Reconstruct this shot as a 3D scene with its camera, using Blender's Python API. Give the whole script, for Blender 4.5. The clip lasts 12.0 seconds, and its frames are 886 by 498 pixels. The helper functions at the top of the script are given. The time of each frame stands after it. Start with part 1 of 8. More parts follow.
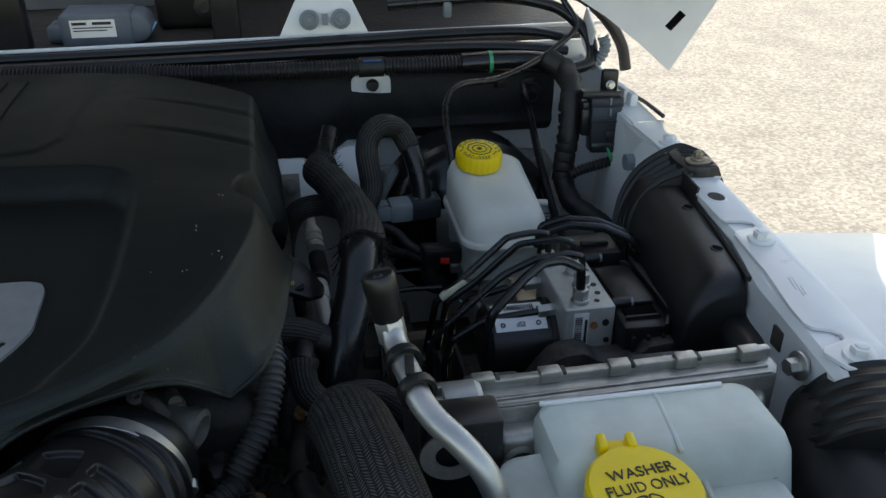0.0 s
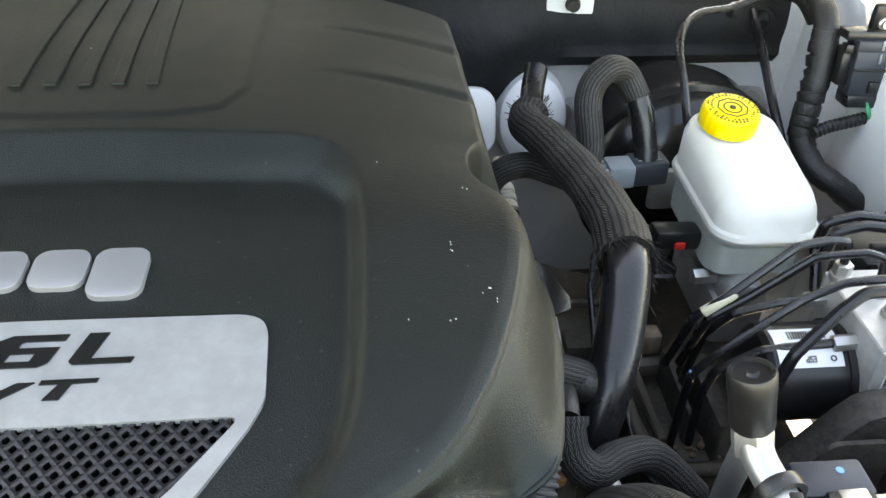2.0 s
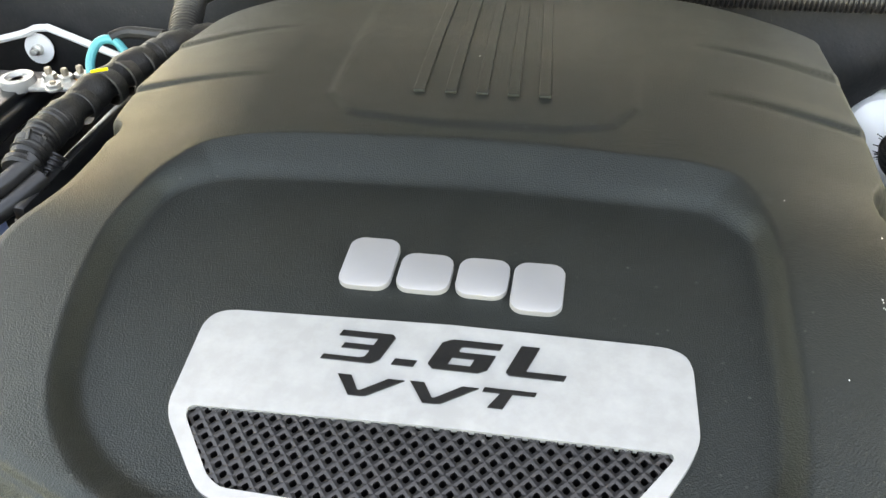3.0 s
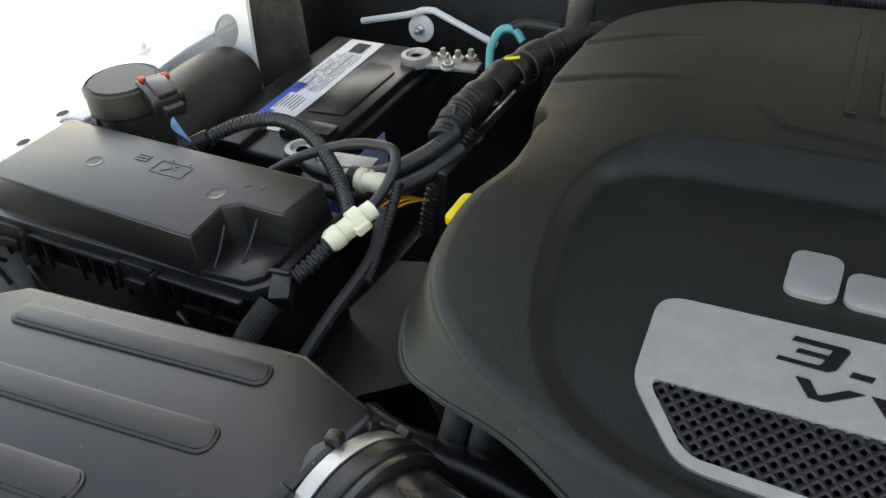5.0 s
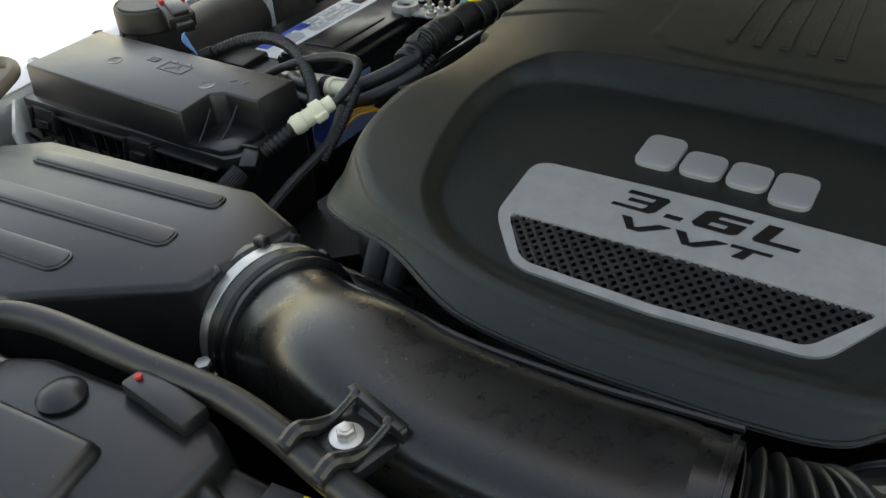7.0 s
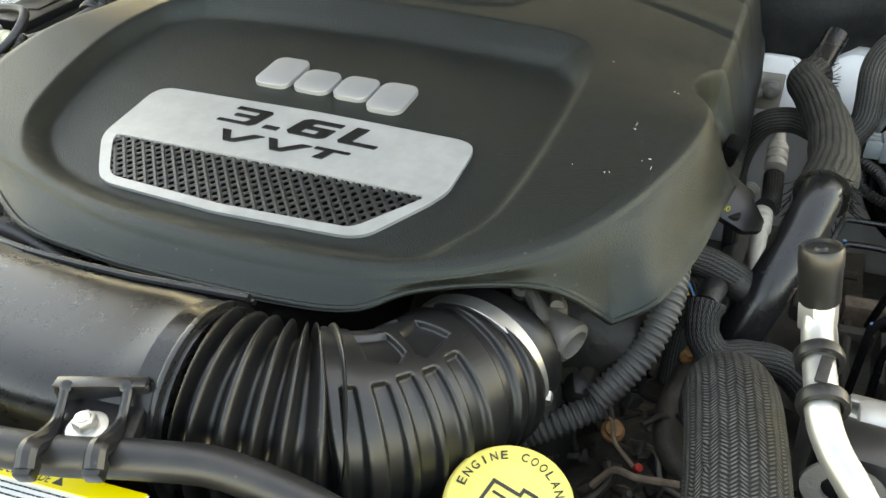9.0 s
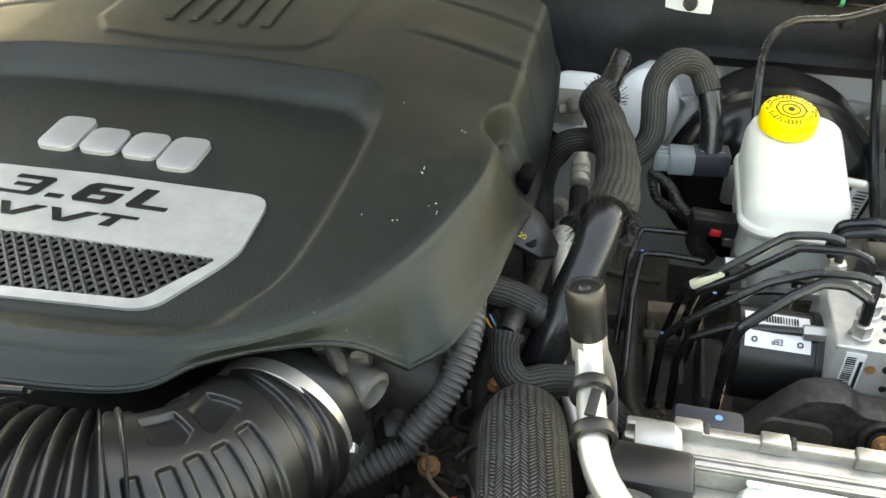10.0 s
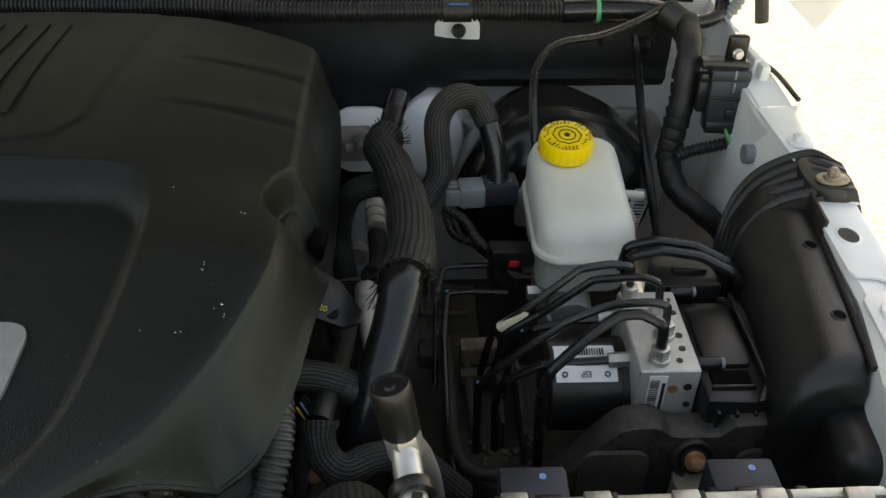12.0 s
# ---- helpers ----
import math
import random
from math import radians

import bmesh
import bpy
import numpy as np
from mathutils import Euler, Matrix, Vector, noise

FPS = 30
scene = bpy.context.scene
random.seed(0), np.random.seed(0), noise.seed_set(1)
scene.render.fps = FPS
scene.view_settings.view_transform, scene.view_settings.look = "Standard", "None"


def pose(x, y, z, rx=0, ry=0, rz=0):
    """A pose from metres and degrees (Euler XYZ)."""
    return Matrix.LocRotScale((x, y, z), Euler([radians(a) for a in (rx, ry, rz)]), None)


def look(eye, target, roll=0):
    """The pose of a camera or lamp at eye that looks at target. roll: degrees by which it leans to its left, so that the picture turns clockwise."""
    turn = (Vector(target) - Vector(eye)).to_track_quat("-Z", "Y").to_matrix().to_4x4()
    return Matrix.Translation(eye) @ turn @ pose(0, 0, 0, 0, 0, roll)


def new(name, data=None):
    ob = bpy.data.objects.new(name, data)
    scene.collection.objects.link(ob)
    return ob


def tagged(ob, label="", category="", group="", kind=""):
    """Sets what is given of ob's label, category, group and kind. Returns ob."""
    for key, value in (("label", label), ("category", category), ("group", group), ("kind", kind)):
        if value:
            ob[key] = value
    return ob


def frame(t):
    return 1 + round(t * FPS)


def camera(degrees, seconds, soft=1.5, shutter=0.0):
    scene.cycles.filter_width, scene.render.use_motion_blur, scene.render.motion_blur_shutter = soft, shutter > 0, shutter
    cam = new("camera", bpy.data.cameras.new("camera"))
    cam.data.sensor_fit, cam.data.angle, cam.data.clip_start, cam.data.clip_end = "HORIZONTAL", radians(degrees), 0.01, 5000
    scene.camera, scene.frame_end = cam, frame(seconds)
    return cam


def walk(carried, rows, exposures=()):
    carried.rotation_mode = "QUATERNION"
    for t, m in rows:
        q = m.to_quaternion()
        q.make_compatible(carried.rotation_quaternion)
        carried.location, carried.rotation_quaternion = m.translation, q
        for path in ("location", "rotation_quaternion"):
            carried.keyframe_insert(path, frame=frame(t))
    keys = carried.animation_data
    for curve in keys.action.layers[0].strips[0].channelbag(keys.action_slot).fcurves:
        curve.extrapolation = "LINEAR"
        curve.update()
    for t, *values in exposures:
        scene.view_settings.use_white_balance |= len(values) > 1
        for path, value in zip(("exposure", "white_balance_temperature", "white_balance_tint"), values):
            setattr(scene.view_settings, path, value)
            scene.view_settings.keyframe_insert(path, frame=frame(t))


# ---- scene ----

cam = camera(55.3, 12.0)
PATH = [
    (0, (0.323, -0.565, 1.396), (0.634, 1.172, 0.455), 0.2),
    (0.5, (0.344, -0.497, 1.356), (0.621, 1.246, 0.415), 1.0),
    (1, (0.329, -0.419, 1.369), (0.544, 1.324, 0.412), 0.5),
    (1.5, (0.263, -0.376, 1.383), (0.457, 1.263, 0.253), 0.7),
    (2, (0.197, -0.353, 1.397), (0.347, 1.242, 0.2), 1.3),
    (2.5, (0.134, -0.346, 1.402), (-0.027, 1.238, 0.192), -2.3),
    (2.8, (0.098, -0.346, 1.414), (-0.168, 1.217, 0.195), -2.7),
    (3, (0.073, -0.348, 1.426), (-0.258, 1.195, 0.197), -2.7),
    (3.5, (0.018, -0.358, 1.451), (-0.452, 1.126, 0.196), -3.6),
    (3.7, (0.0, -0.361, 1.455), (-0.522, 1.114, 0.208), -4.0),
    (5.3, (-0.058, -0.455, 1.461), (-0.908, 0.886, 0.244), -5.0),
    (5.5, (-0.056, -0.47, 1.461), (-0.93, 0.855, 0.244), -5.0),
    (6, (-0.034, -0.499, 1.461), (-0.949, 0.806, 0.253), -4.9),
    (6.5, (0.012, -0.531, 1.461), (-0.898, 0.787, 0.262), -4.2),
    (6.7, (0.06, -0.543, 1.457), (-0.847, 0.782, 0.264), -3.8),
    (8.3, (0.288, -0.5, 1.403), (-0.665, 0.811, 0.231), -4.9),
    (8.5, (0.305, -0.492, 1.399), (-0.592, 0.848, 0.216), -4.6),
    (9, (0.338, -0.486, 1.39), (-0.354, 0.961, 0.196), -2.4),
    (9.5, (0.358, -0.477, 1.397), (-0.168, 1.038, 0.203), -1.2),
    (10, (0.379, -0.458, 1.419), (-0.017, 1.096, 0.223), -0.8),
    (10.5, (0.401, -0.424, 1.418), (0.165, 1.159, 0.219), -0.2),
    (11, (0.408, -0.406, 1.426), (0.309, 1.192, 0.227), 0.1),
    (11.5, (0.412, -0.398, 1.428), (0.407, 1.201, 0.228), 0.4),
    (12, (0.386, -0.402, 1.447), (0.423, 1.198, 0.247), 0.1),
]
EXPOSURES = [(0, 0.92, 8450, 10), (1, 1.25, 8900, 10), (1.5, 2.02, 10000, 12), (2, 3.38, 10900, 14), (2.5, 3.78, 12000, 15), (3.5, 3.80, 12600, 16), (5.5, 2.05, 11300, 13), (6.5, 1.87, 11300, 12), (8.5, 3.10, 12900, 11), (9.5, 3.5, 13600, 11), (10.5, 3.25, 13600, 13), (11.2, 2.42, 13200, 14), (12, 1.77, 12700, 14)]
walk(cam, [(t, look(eye, target, roll)) for t, eye, target, roll in PATH], EXPOSURES)

# ---- world, sun, exposure ----
world = bpy.data.worlds.new("sky_world")
scene.world = world
world.use_nodes = True
wn = world.node_tree.nodes
sky = wn.new("ShaderNodeTexSky")
sky.sky_type = 'NISHITA'
sky.sun_disc = False
sky.sun_elevation = radians(43)
sky.sun_rotation = radians(-1)
sky.dust_density = 0.7
sky.air_density = 1.0
sky.ozone_density = 1.0
wn["Background"].inputs["Strength"].default_value = 0.15
world.node_tree.links.new(sky.outputs["Color"], wn["Background"].inputs["Color"])
sun_data = bpy.data.lights.new("sun", 'SUN')
sun_data.energy = 3.8
sun_data.angle = radians(0.53)
sun_data.color = (1.0, 0.96, 0.885)
sun = new("sun", sun_data)
sun.matrix_world = look((-0.2, 9.0, 9.44), (0, 0, 1))

# ---- materials ----


def nodes_of(name):
    m = bpy.data.materials.new(name)
    m.use_nodes = True
    nt = m.node_tree
    return m, nt, nt.nodes, nt.links, nt.nodes["Principled BSDF"]


def ramp(nt, a, b, c0=0.0, c1=1.0):
    r = nt.nodes.new("ShaderNodeMapRange")
    r.inputs[1].default_value, r.inputs[2].default_value = a, b
    r.inputs[3].default_value, r.inputs[4].default_value = c0, c1
    return r


def material(name, base, rough=0.5, metal=0.0, grain=None, var=0.15, varscale=30, dust=0.0, dustcol=(0.16, 0.14, 0.12),
             dustscale=18, bump=0.1, coat=0.0, spec=0.5, sss=0.0, island=0.0, rvar=0.12, speck=0.0, speckscale=240, speckcol=(0.30, 0.29, 0.27)):
    """A surface with colour variation at two scales, fine relief and dust."""
    m, nt, n, l, b = nodes_of(name)
    co = n.new("ShaderNodeTexCoord")
    n1 = n.new("ShaderNodeTexNoise")
    n1.inputs["Scale"].default_value = varscale
    n1.inputs["Detail"].default_value = 6
    l.new(co.outputs["Object"], n1.inputs["Vector"])
    n2 = n.new("ShaderNodeTexNoise")
    n2.inputs["Scale"].default_value = dustscale
    n2.inputs["Detail"].default_value = 9
    n2.inputs["Roughness"].default_value = 0.68
    l.new(co.outputs["Object"], n2.inputs["Vector"])
    r1 = ramp(nt, 0.3, 0.7, 1 - var, 1 + var)
    l.new(n1.outputs["Fac"], r1.inputs[0])
    hsv = n.new("ShaderNodeHueSaturation")
    hsv.inputs["Color"].default_value = (*base, 1)
    l.new(r1.outputs[0], hsv.inputs["Value"])
    col = hsv.outputs["Color"]
    if island:
        g = n.new("ShaderNodeObjectInfo")
        r3 = ramp(nt, 0, 1, 1 - island, 1 + island)
        l.new(g.outputs["Random"], r3.inputs[0])
        h2 = n.new("ShaderNodeHueSaturation")
        l.new(col, h2.inputs["Color"])
        l.new(r3.outputs[0], h2.inputs["Value"])
        col = h2.outputs["Color"]
    r2 = ramp(nt, 0.42, 0.78, 0.0, 1.0)
    l.new(n2.outputs["Fac"], r2.inputs[0])
    if dust:
        mul = n.new("ShaderNodeMath")
        mul.operation = 'MULTIPLY'
        mul.inputs[1].default_value = dust
        l.new(r2.outputs[0], mul.inputs[0])
        mx = n.new("ShaderNodeMix")
        mx.data_type = 'RGBA'
        l.new(mul.outputs[0], mx.inputs["Factor"])
        l.new(col, mx.inputs["A"])
        mx.inputs["B"].default_value = (*dustcol, 1)
        col = mx.outputs["Result"]
    if speck:
        # single grains of dust, thinned out by a coarse noise
        vo = n.new("ShaderNodeTexVoronoi")
        vo.inputs["Scale"].default_value = speckscale
        l.new(co.outputs["Object"], vo.inputs["Vector"])
        near = ramp(nt, 0.10, 0.20, 1.0, 0.0)
        l.new(vo.outputs["Distance"], near.inputs[0])
        sp = n.new("ShaderNodeSeparateColor")
        l.new(vo.outputs["Color"], sp.inputs[0])
        pick = ramp(nt, 0.72, 0.95, 0.0, speck)
        l.new(sp.outputs[0], pick.inputs[0])
        m1 = n.new("ShaderNodeMath")
        m1.operation = 'MULTIPLY'
        l.new(near.outputs[0], m1.inputs[0])
        l.new(pick.outputs[0], m1.inputs[1])
        m2 = n.new("ShaderNodeMath")
        m2.operation = 'MULTIPLY'
        l.new(m1.outputs[0], m2.inputs[0])
        l.new(r2.outputs[0], m2.inputs[1])
        mxs = n.new("ShaderNodeMix")
        mxs.data_type = 'RGBA'
        l.new(m2.outputs[0], mxs.inputs["Factor"])
        l.new(col, mxs.inputs["A"])
        mxs.inputs["B"].default_value = (*speckcol, 1)
        col = mxs.outputs["Result"]
    l.new(col, b.inputs["Base Color"])
    rr = ramp(nt, 0, 1, max(0.03, rough - rvar), min(1, rough + rvar))
    l.new(n2.outputs["Fac"], rr.inputs[0])
    l.new(rr.outputs[0], b.inputs["Roughness"])
    b.inputs["Metallic"].default_value = metal
    b.inputs["Specular IOR Level"].default_value = spec
    b.inputs["Coat Weight"].default_value = coat
    if sss:
        b.inputs["Subsurface Weight"].default_value = sss
        b.inputs["Subsurface Radius"].default_value = (0.01, 0.009, 0.007)
        b.inputs["Subsurface Scale"].default_value = 0.6
    g1 = n.new("ShaderNodeTexNoise" if not grain or grain[0] != 'cell' else "ShaderNodeTexVoronoi")
    g1.inputs["Scale"].default_value = grain[1] if grain else 500
    l.new(co.outputs["Object"], g1.inputs["Vector"])
    bp = n.new("ShaderNodeBump")
    bp.inputs["Strength"].default_value = bump
    bp.inputs["Distance"].default_value = grain[2] if grain else 0.0004
    l.new(g1.outputs[0], bp.inputs["Height"])
    l.new(bp.outputs["Normal"], b.inputs["Normal"])
    return m


def braid_material(name, base, light, nu=26, pitch=0.006, slope=1.3, gap=0.5):
    """Woven sleeve: V-shaped strands in rows that run along the hose; UV x is turns, UV y metres along."""
    m, nt, n, l, b = nodes_of(name)
    uv = n.new("ShaderNodeUVMap")
    sp = n.new("ShaderNodeSeparateXYZ")
    l.new(uv.outputs[0], sp.inputs[0])

    def calc(op, a, c):
        q = n.new("ShaderNodeMath")
        q.operation = op
        for i, v in enumerate((a, c)):
            if isinstance(v, (int, float)):
                q.inputs[i].default_value = v
            elif v is not None:
                l.new(v, q.inputs[i])
        return q.outputs[0]
    wob = n.new("ShaderNodeTexNoise")
    wob.inputs["Scale"].default_value = 90
    wob.inputs["Detail"].default_value = 3
    tc = n.new("ShaderNodeTexCoord")
    l.new(tc.outputs["Object"], wob.inputs["Vector"])
    shift = calc('MULTIPLY', calc('SUBTRACT', wob.outputs["Fac"], 0.5), 1.6)
    col = calc('ADD', calc('MULTIPLY', sp.outputs[0], nu), calc('MULTIPLY', shift, 0.35))
    tri = calc('PINGPONG', col, 1.0)
    row = calc('MULTIPLY', sp.outputs[1], 1.0 / pitch)
    ph = calc('ADD', calc('ADD', row, shift), calc('MULTIPLY', tri, slope))
    strand = calc('PINGPONG', ph, 0.5)
    edge = calc('PINGPONG', col, 0.5)
    def rise(v, start, gain):
        return calc('MINIMUM', calc('MAXIMUM', calc('MULTIPLY', calc('SUBTRACT', v, start), gain), 0.0), 1.0)
    h = calc('MULTIPLY', rise(strand, 0.17, 5.0), calc('ADD', calc('MULTIPLY', rise(edge, 0.09, 5.0), gap), 1.0 - gap))
    no = n.new("ShaderNodeTexNoise")
    no.inputs["Scale"].default_value = 60
    no.inputs["Detail"].default_value = 8
    co = n.new("ShaderNodeTexCoord")
    l.new(co.outputs["Object"], no.inputs["Vector"])
    mx = n.new("ShaderNodeMix")
    mx.data_type = 'RGBA'
    fac = calc('MULTIPLY', h, calc('ADD', calc('MULTIPLY', no.outputs["Fac"], 1.1), 0.1))
    l.new(fac, mx.inputs["Factor"])
    mx.inputs["A"].default_value = (*base, 1)
    mx.inputs["B"].default_value = (*light, 1)
    l.new(mx.outputs["Result"], b.inputs["Base Color"])
    b.inputs["Roughness"].default_value = 0.55
    b.inputs["Specular IOR Level"].default_value = 0.25
    bp = n.new("ShaderNodeBump")
    bp.inputs["Strength"].default_value = 0.8
    bp.inputs["Distance"].default_value = 0.0008
    l.new(h, bp.inputs["Height"])
    l.new(bp.outputs["Normal"], b.inputs["Normal"])
    return m


def ground_material():
    """Sunlit fine-gravel asphalt, pale and speckled."""
    m, nt, n, l, b = nodes_of("asphalt")
    co = n.new("ShaderNodeTexCoord")
    v = n.new("ShaderNodeTexVoronoi")
    v.inputs["Scale"].default_value = 70
    l.new(co.outputs["Object"], v.inputs["Vector"])
    no = n.new("ShaderNodeTexNoise")
    no.inputs["Scale"].default_value = 3
    no.inputs["Detail"].default_value = 8
    l.new(co.outputs["Object"], no.inputs["Vector"])
    sep = n.new("ShaderNodeSeparateColor")
    l.new(v.outputs["Color"], sep.inputs[0])
    r = ramp(nt, 0, 1, 0.68, 1.22)
    l.new(sep.outputs[0], r.inputs[0])
    r2 = ramp(nt, 0.3, 0.7, 0.86, 1.12)
    l.new(no.outputs["Fac"], r2.inputs[0])
    mu = n.new("ShaderNodeMath")
    mu.operation = 'MULTIPLY'
    l.new(r.outputs[0], mu.inputs[0])
    l.new(r2.outputs[0], mu.inputs[1])
    h = n.new("ShaderNodeHueSaturation")
    h.inputs["Color"].default_value = (0.352, 0.350, 0.338, 1)
    l.new(mu.outputs[0], h.inputs["Value"])
    l.new(h.outputs["Color"], b.inputs["Base Color"])
    b.inputs["Roughness"].default_value = 0.9
    bp = n.new("ShaderNodeBump")
    bp.inputs["Strength"].default_value = 0.6
    bp.inputs["Distance"].default_value = 0.004
    l.new(v.outputs["Distance"], bp.inputs["Height"])
    l.new(bp.outputs["Normal"], b.inputs["Normal"])
    return m


M_GROUND = ground_material()
M_COVER = material("grained_black_plastic", (0.0062, 0.0068, 0.0060), 0.44, grain=('cell', 1000, 0.0008), bump=0.36, dust=0.012, dustscale=14, dustcol=(0.11, 0.12, 0.115), spec=0.38, speck=0.35, speckscale=170)
M_COVER.node_tree.nodes["Principled BSDF"].inputs["Specular Tint"].default_value = (0.84, 0.98, 0.96, 1)
M_PLASTIC = material("satin_black_plastic", (0.0085, 0.0088, 0.0095), 0.33, grain=('noise', 900, 0.0003), bump=0.15, dust=0.035, dustscale=20, dustcol=(0.14, 0.135, 0.125), speck=0.45, speckscale=200)
M_GLOSS = material("moulded_black_duct", (0.0055, 0.0056, 0.0058), 0.29, bump=0.05, dust=0.12, dustscale=60, dustcol=(0.040, 0.040, 0.037), speck=0.3)
M_RUBBER = material("black_rubber", (0.0070, 0.0072, 0.0076), 0.36, bump=0.12, dust=0.03, dustscale=34, speck=0.6, speckscale=180)
M_DULL = material("dusty_black_rubber", (0.0085, 0.0085, 0.0088), 0.42, bump=0.25, dust=0.09, dustscale=30, dustcol=(0.11, 0.10, 0.085), speck=0.5)
M_HOSE = material("smooth_hose", (0.0075, 0.0076, 0.0085), 0.27, bump=0.05, dust=0.04)
M_TAPE = material("black_cloth_tape", (0.0085, 0.0085, 0.0085), 0.5, grain=('noise', 400, 0.001), bump=0.6, dust=0.10, speck=0.3)
M_CONDUIT = material("grey_black_conduit", (0.014, 0.014, 0.0145), 0.40, dust=0.12, dustscale=45)
M_GREYCOND = material("dusty_grey_conduit", (0.065, 0.065, 0.064), 0.55, dust=0.35, dustscale=50)
M_BRAID = braid_material("woven_sleeve", (0.0025, 0.0025, 0.0025), (0.125, 0.125, 0.122), nu=24, pitch=0.0034, slope=2.2, gap=0.95)
M_BRAID_FAT = braid_material("coarse_woven_sleeve", (0.0025, 0.0025, 0.0024), (0.135, 0.132, 0.125), nu=36, pitch=0.0023, slope=1.4, gap=0.8)
M_PAINT = material("white_body_paint", (0.78, 0.79, 0.78), 0.32, bump=0.02, var=0.03, dust=0.06, dustcol=(0.5, 0.47, 0.42), coat=0.4)
M_ALU = material("cast_aluminium", (0.46, 0.45, 0.43), 0.50, metal=0.6, grain=('noise', 300, 0.0006), bump=0.3, dust=0.35, dustcol=(0.30, 0.26, 0.2), dustscale=40)
M_ALUBAR = material("bare_aluminium", (0.43, 0.42, 0.39), 0.40, metal=0.88, bump=0.15, dust=0.55, dustcol=(0.22, 0.19, 0.15), dustscale=90, speck=0.5, speckcol=(0.08, 0.07, 0.06))
M_TUBE = material("aluminium_tube", (0.50, 0.50, 0.49), 0.40, metal=0.85, bump=0.08, dust=0.25, dustcol=(0.36, 0.34, 0.30), dustscale=70)
M_STEEL = material("zinc_steel", (0.56, 0.55, 0.52), 0.40, metal=0.9, bump=0.12, dust=0.4, dustcol=(0.25, 0.21, 0.15), dustscale=120)
M_RUST = material("rusty_steel", (0.32, 0.15, 0.06), 0.75, metal=0.2, grain=('noise', 500, 0.001), bump=0.6, var=0.4, varscale=160)
M_TARNISH = material("tarnished_zinc", (0.30, 0.25, 0.19), 0.5, metal=0.6, grain=('noise', 500, 0.001), bump=0.4, var=0.3, varscale=160)
M_PALEGREY = material("pale_grey_plastic", (0.24, 0.215, 0.18), 0.6, bump=0.1, dust=0.45, dustcol=(0.40, 0.36, 0.30), dustscale=12)
# underbody dirt, also the painted shade of rail holes and lug shadows
M_DIRT_SHADE = material("dirty_underbody_and_shade", (0.030, 0.026, 0.022), 0.75, bump=0.5, var=0.5, grain=('noise', 160, 0.003), dust=0.55, dustcol=(0.14, 0.114, 0.086))
M_ENGINE_SHADE = material("dark_engine_metal_and_cowl_shade", (0.014, 0.013, 0.012), 0.6, bump=0.5, var=0.5, varscale=60, grain=('noise', 120, 0.003), dust=0.30, dustcol=(0.060, 0.048, 0.036), dustscale=40)
M_PLATE = material("satin_silver_plate", (0.34, 0.34, 0.328), 0.36, metal=0.35, bump=0.04, var=0.04, dust=0.15, dustcol=(0.75, 0.75, 0.74), dustscale=60)
M_LETTER = material("silver_emblem", (0.29, 0.29, 0.294), 0.38, metal=0.4, bump=0.02, var=0.04)
M_BLACKGLOSS = material("black_gloss", (0.010, 0.010, 0.010), 0.22, bump=0.0)
M_WHITEPL = material("milky_plastic", (0.64, 0.63, 0.565), 0.36, bump=0.10, var=0.08, varscale=14, sss=0.10, dust=0.26, dustcol=(0.50, 0.46, 0.35), dustscale=40, speck=0.3, speckcol=(0.35, 0.30, 0.22))
M_WASHER = material("translucent_bottle", (0.57, 0.61, 0.555), 0.34, bump=0.16, var=0.26, varscale=10, sss=0.3, dust=0.50, dustcol=(0.38, 0.39, 0.33), dustscale=15, speck=0.35, speckcol=(0.8, 0.82, 0.8))
M_YELLOW = material("yellow_cap_plastic", (0.93, 0.63, 0.012), 0.38, bump=0.08, var=0.06, dust=0.10, dustcol=(0.5, 0.38, 0.05))
M_CREAM = material("cream_connector", (0.74, 0.69, 0.50), 0.42, bump=0.05, dust=0.12, dustcol=(0.4, 0.35, 0.25))
M_MODULE_SHADE = material("blue_grey_module_and_cowl_shade", (0.085, 0.11, 0.145), 0.5, bump=0.1, dust=0.1)
M_PAD = material("matt_black_pad", (0.0075, 0.0085, 0.0100), 0.62, bump=0.35, grain=('noise', 260, 0.0015), dust=0.08, dustscale=40, spec=0.3, speck=0.3)
M_GREYCON = material("grey_connector", (0.19, 0.225, 0.24), 0.45, bump=0.05, dust=0.2)
M_LABEL = material("white_label", (0.80, 0.80, 0.80), 0.42, bump=0.02, var=0.02)
M_LABELBLUE = material("blue_label", (0.04, 0.12, 0.50), 0.40, bump=0.02, var=0.1)
M_PALEBLUE = material("pale_blue_label", (0.30, 0.42, 0.66), 0.40, bump=0.02, var=0.12)
M_LABELYEL = material("yellow_label", (0.85, 0.66, 0.02), 0.45, bump=0.02, var=0.05)
# black print, also the painted shade of small holes and slots
M_INK_SHADE = material("black_ink_and_hole_shade", (0.015, 0.015, 0.015), 0.5, bump=0.0)
M_RED = material("red_plastic", (0.55, 0.02, 0.015), 0.4, bump=0.0)
M_TEAL = material("teal_wire", (0.02, 0.32, 0.34), 0.4, bump=0.0)
M_GREEN = material("green_tape", (0.02, 0.36, 0.16), 0.45, bump=0.0)
M_ORANGE = material("orange_wire", (0.75, 0.33, 0.02), 0.4, bump=0.0)
M_BLUETAPE = material("dark_blue_tape", (0.03, 0.10, 0.22), 0.5, bump=0.0)
M_BLUEW = material("blue_wire", (0.10, 0.32, 0.60), 0.4, bump=0.0)
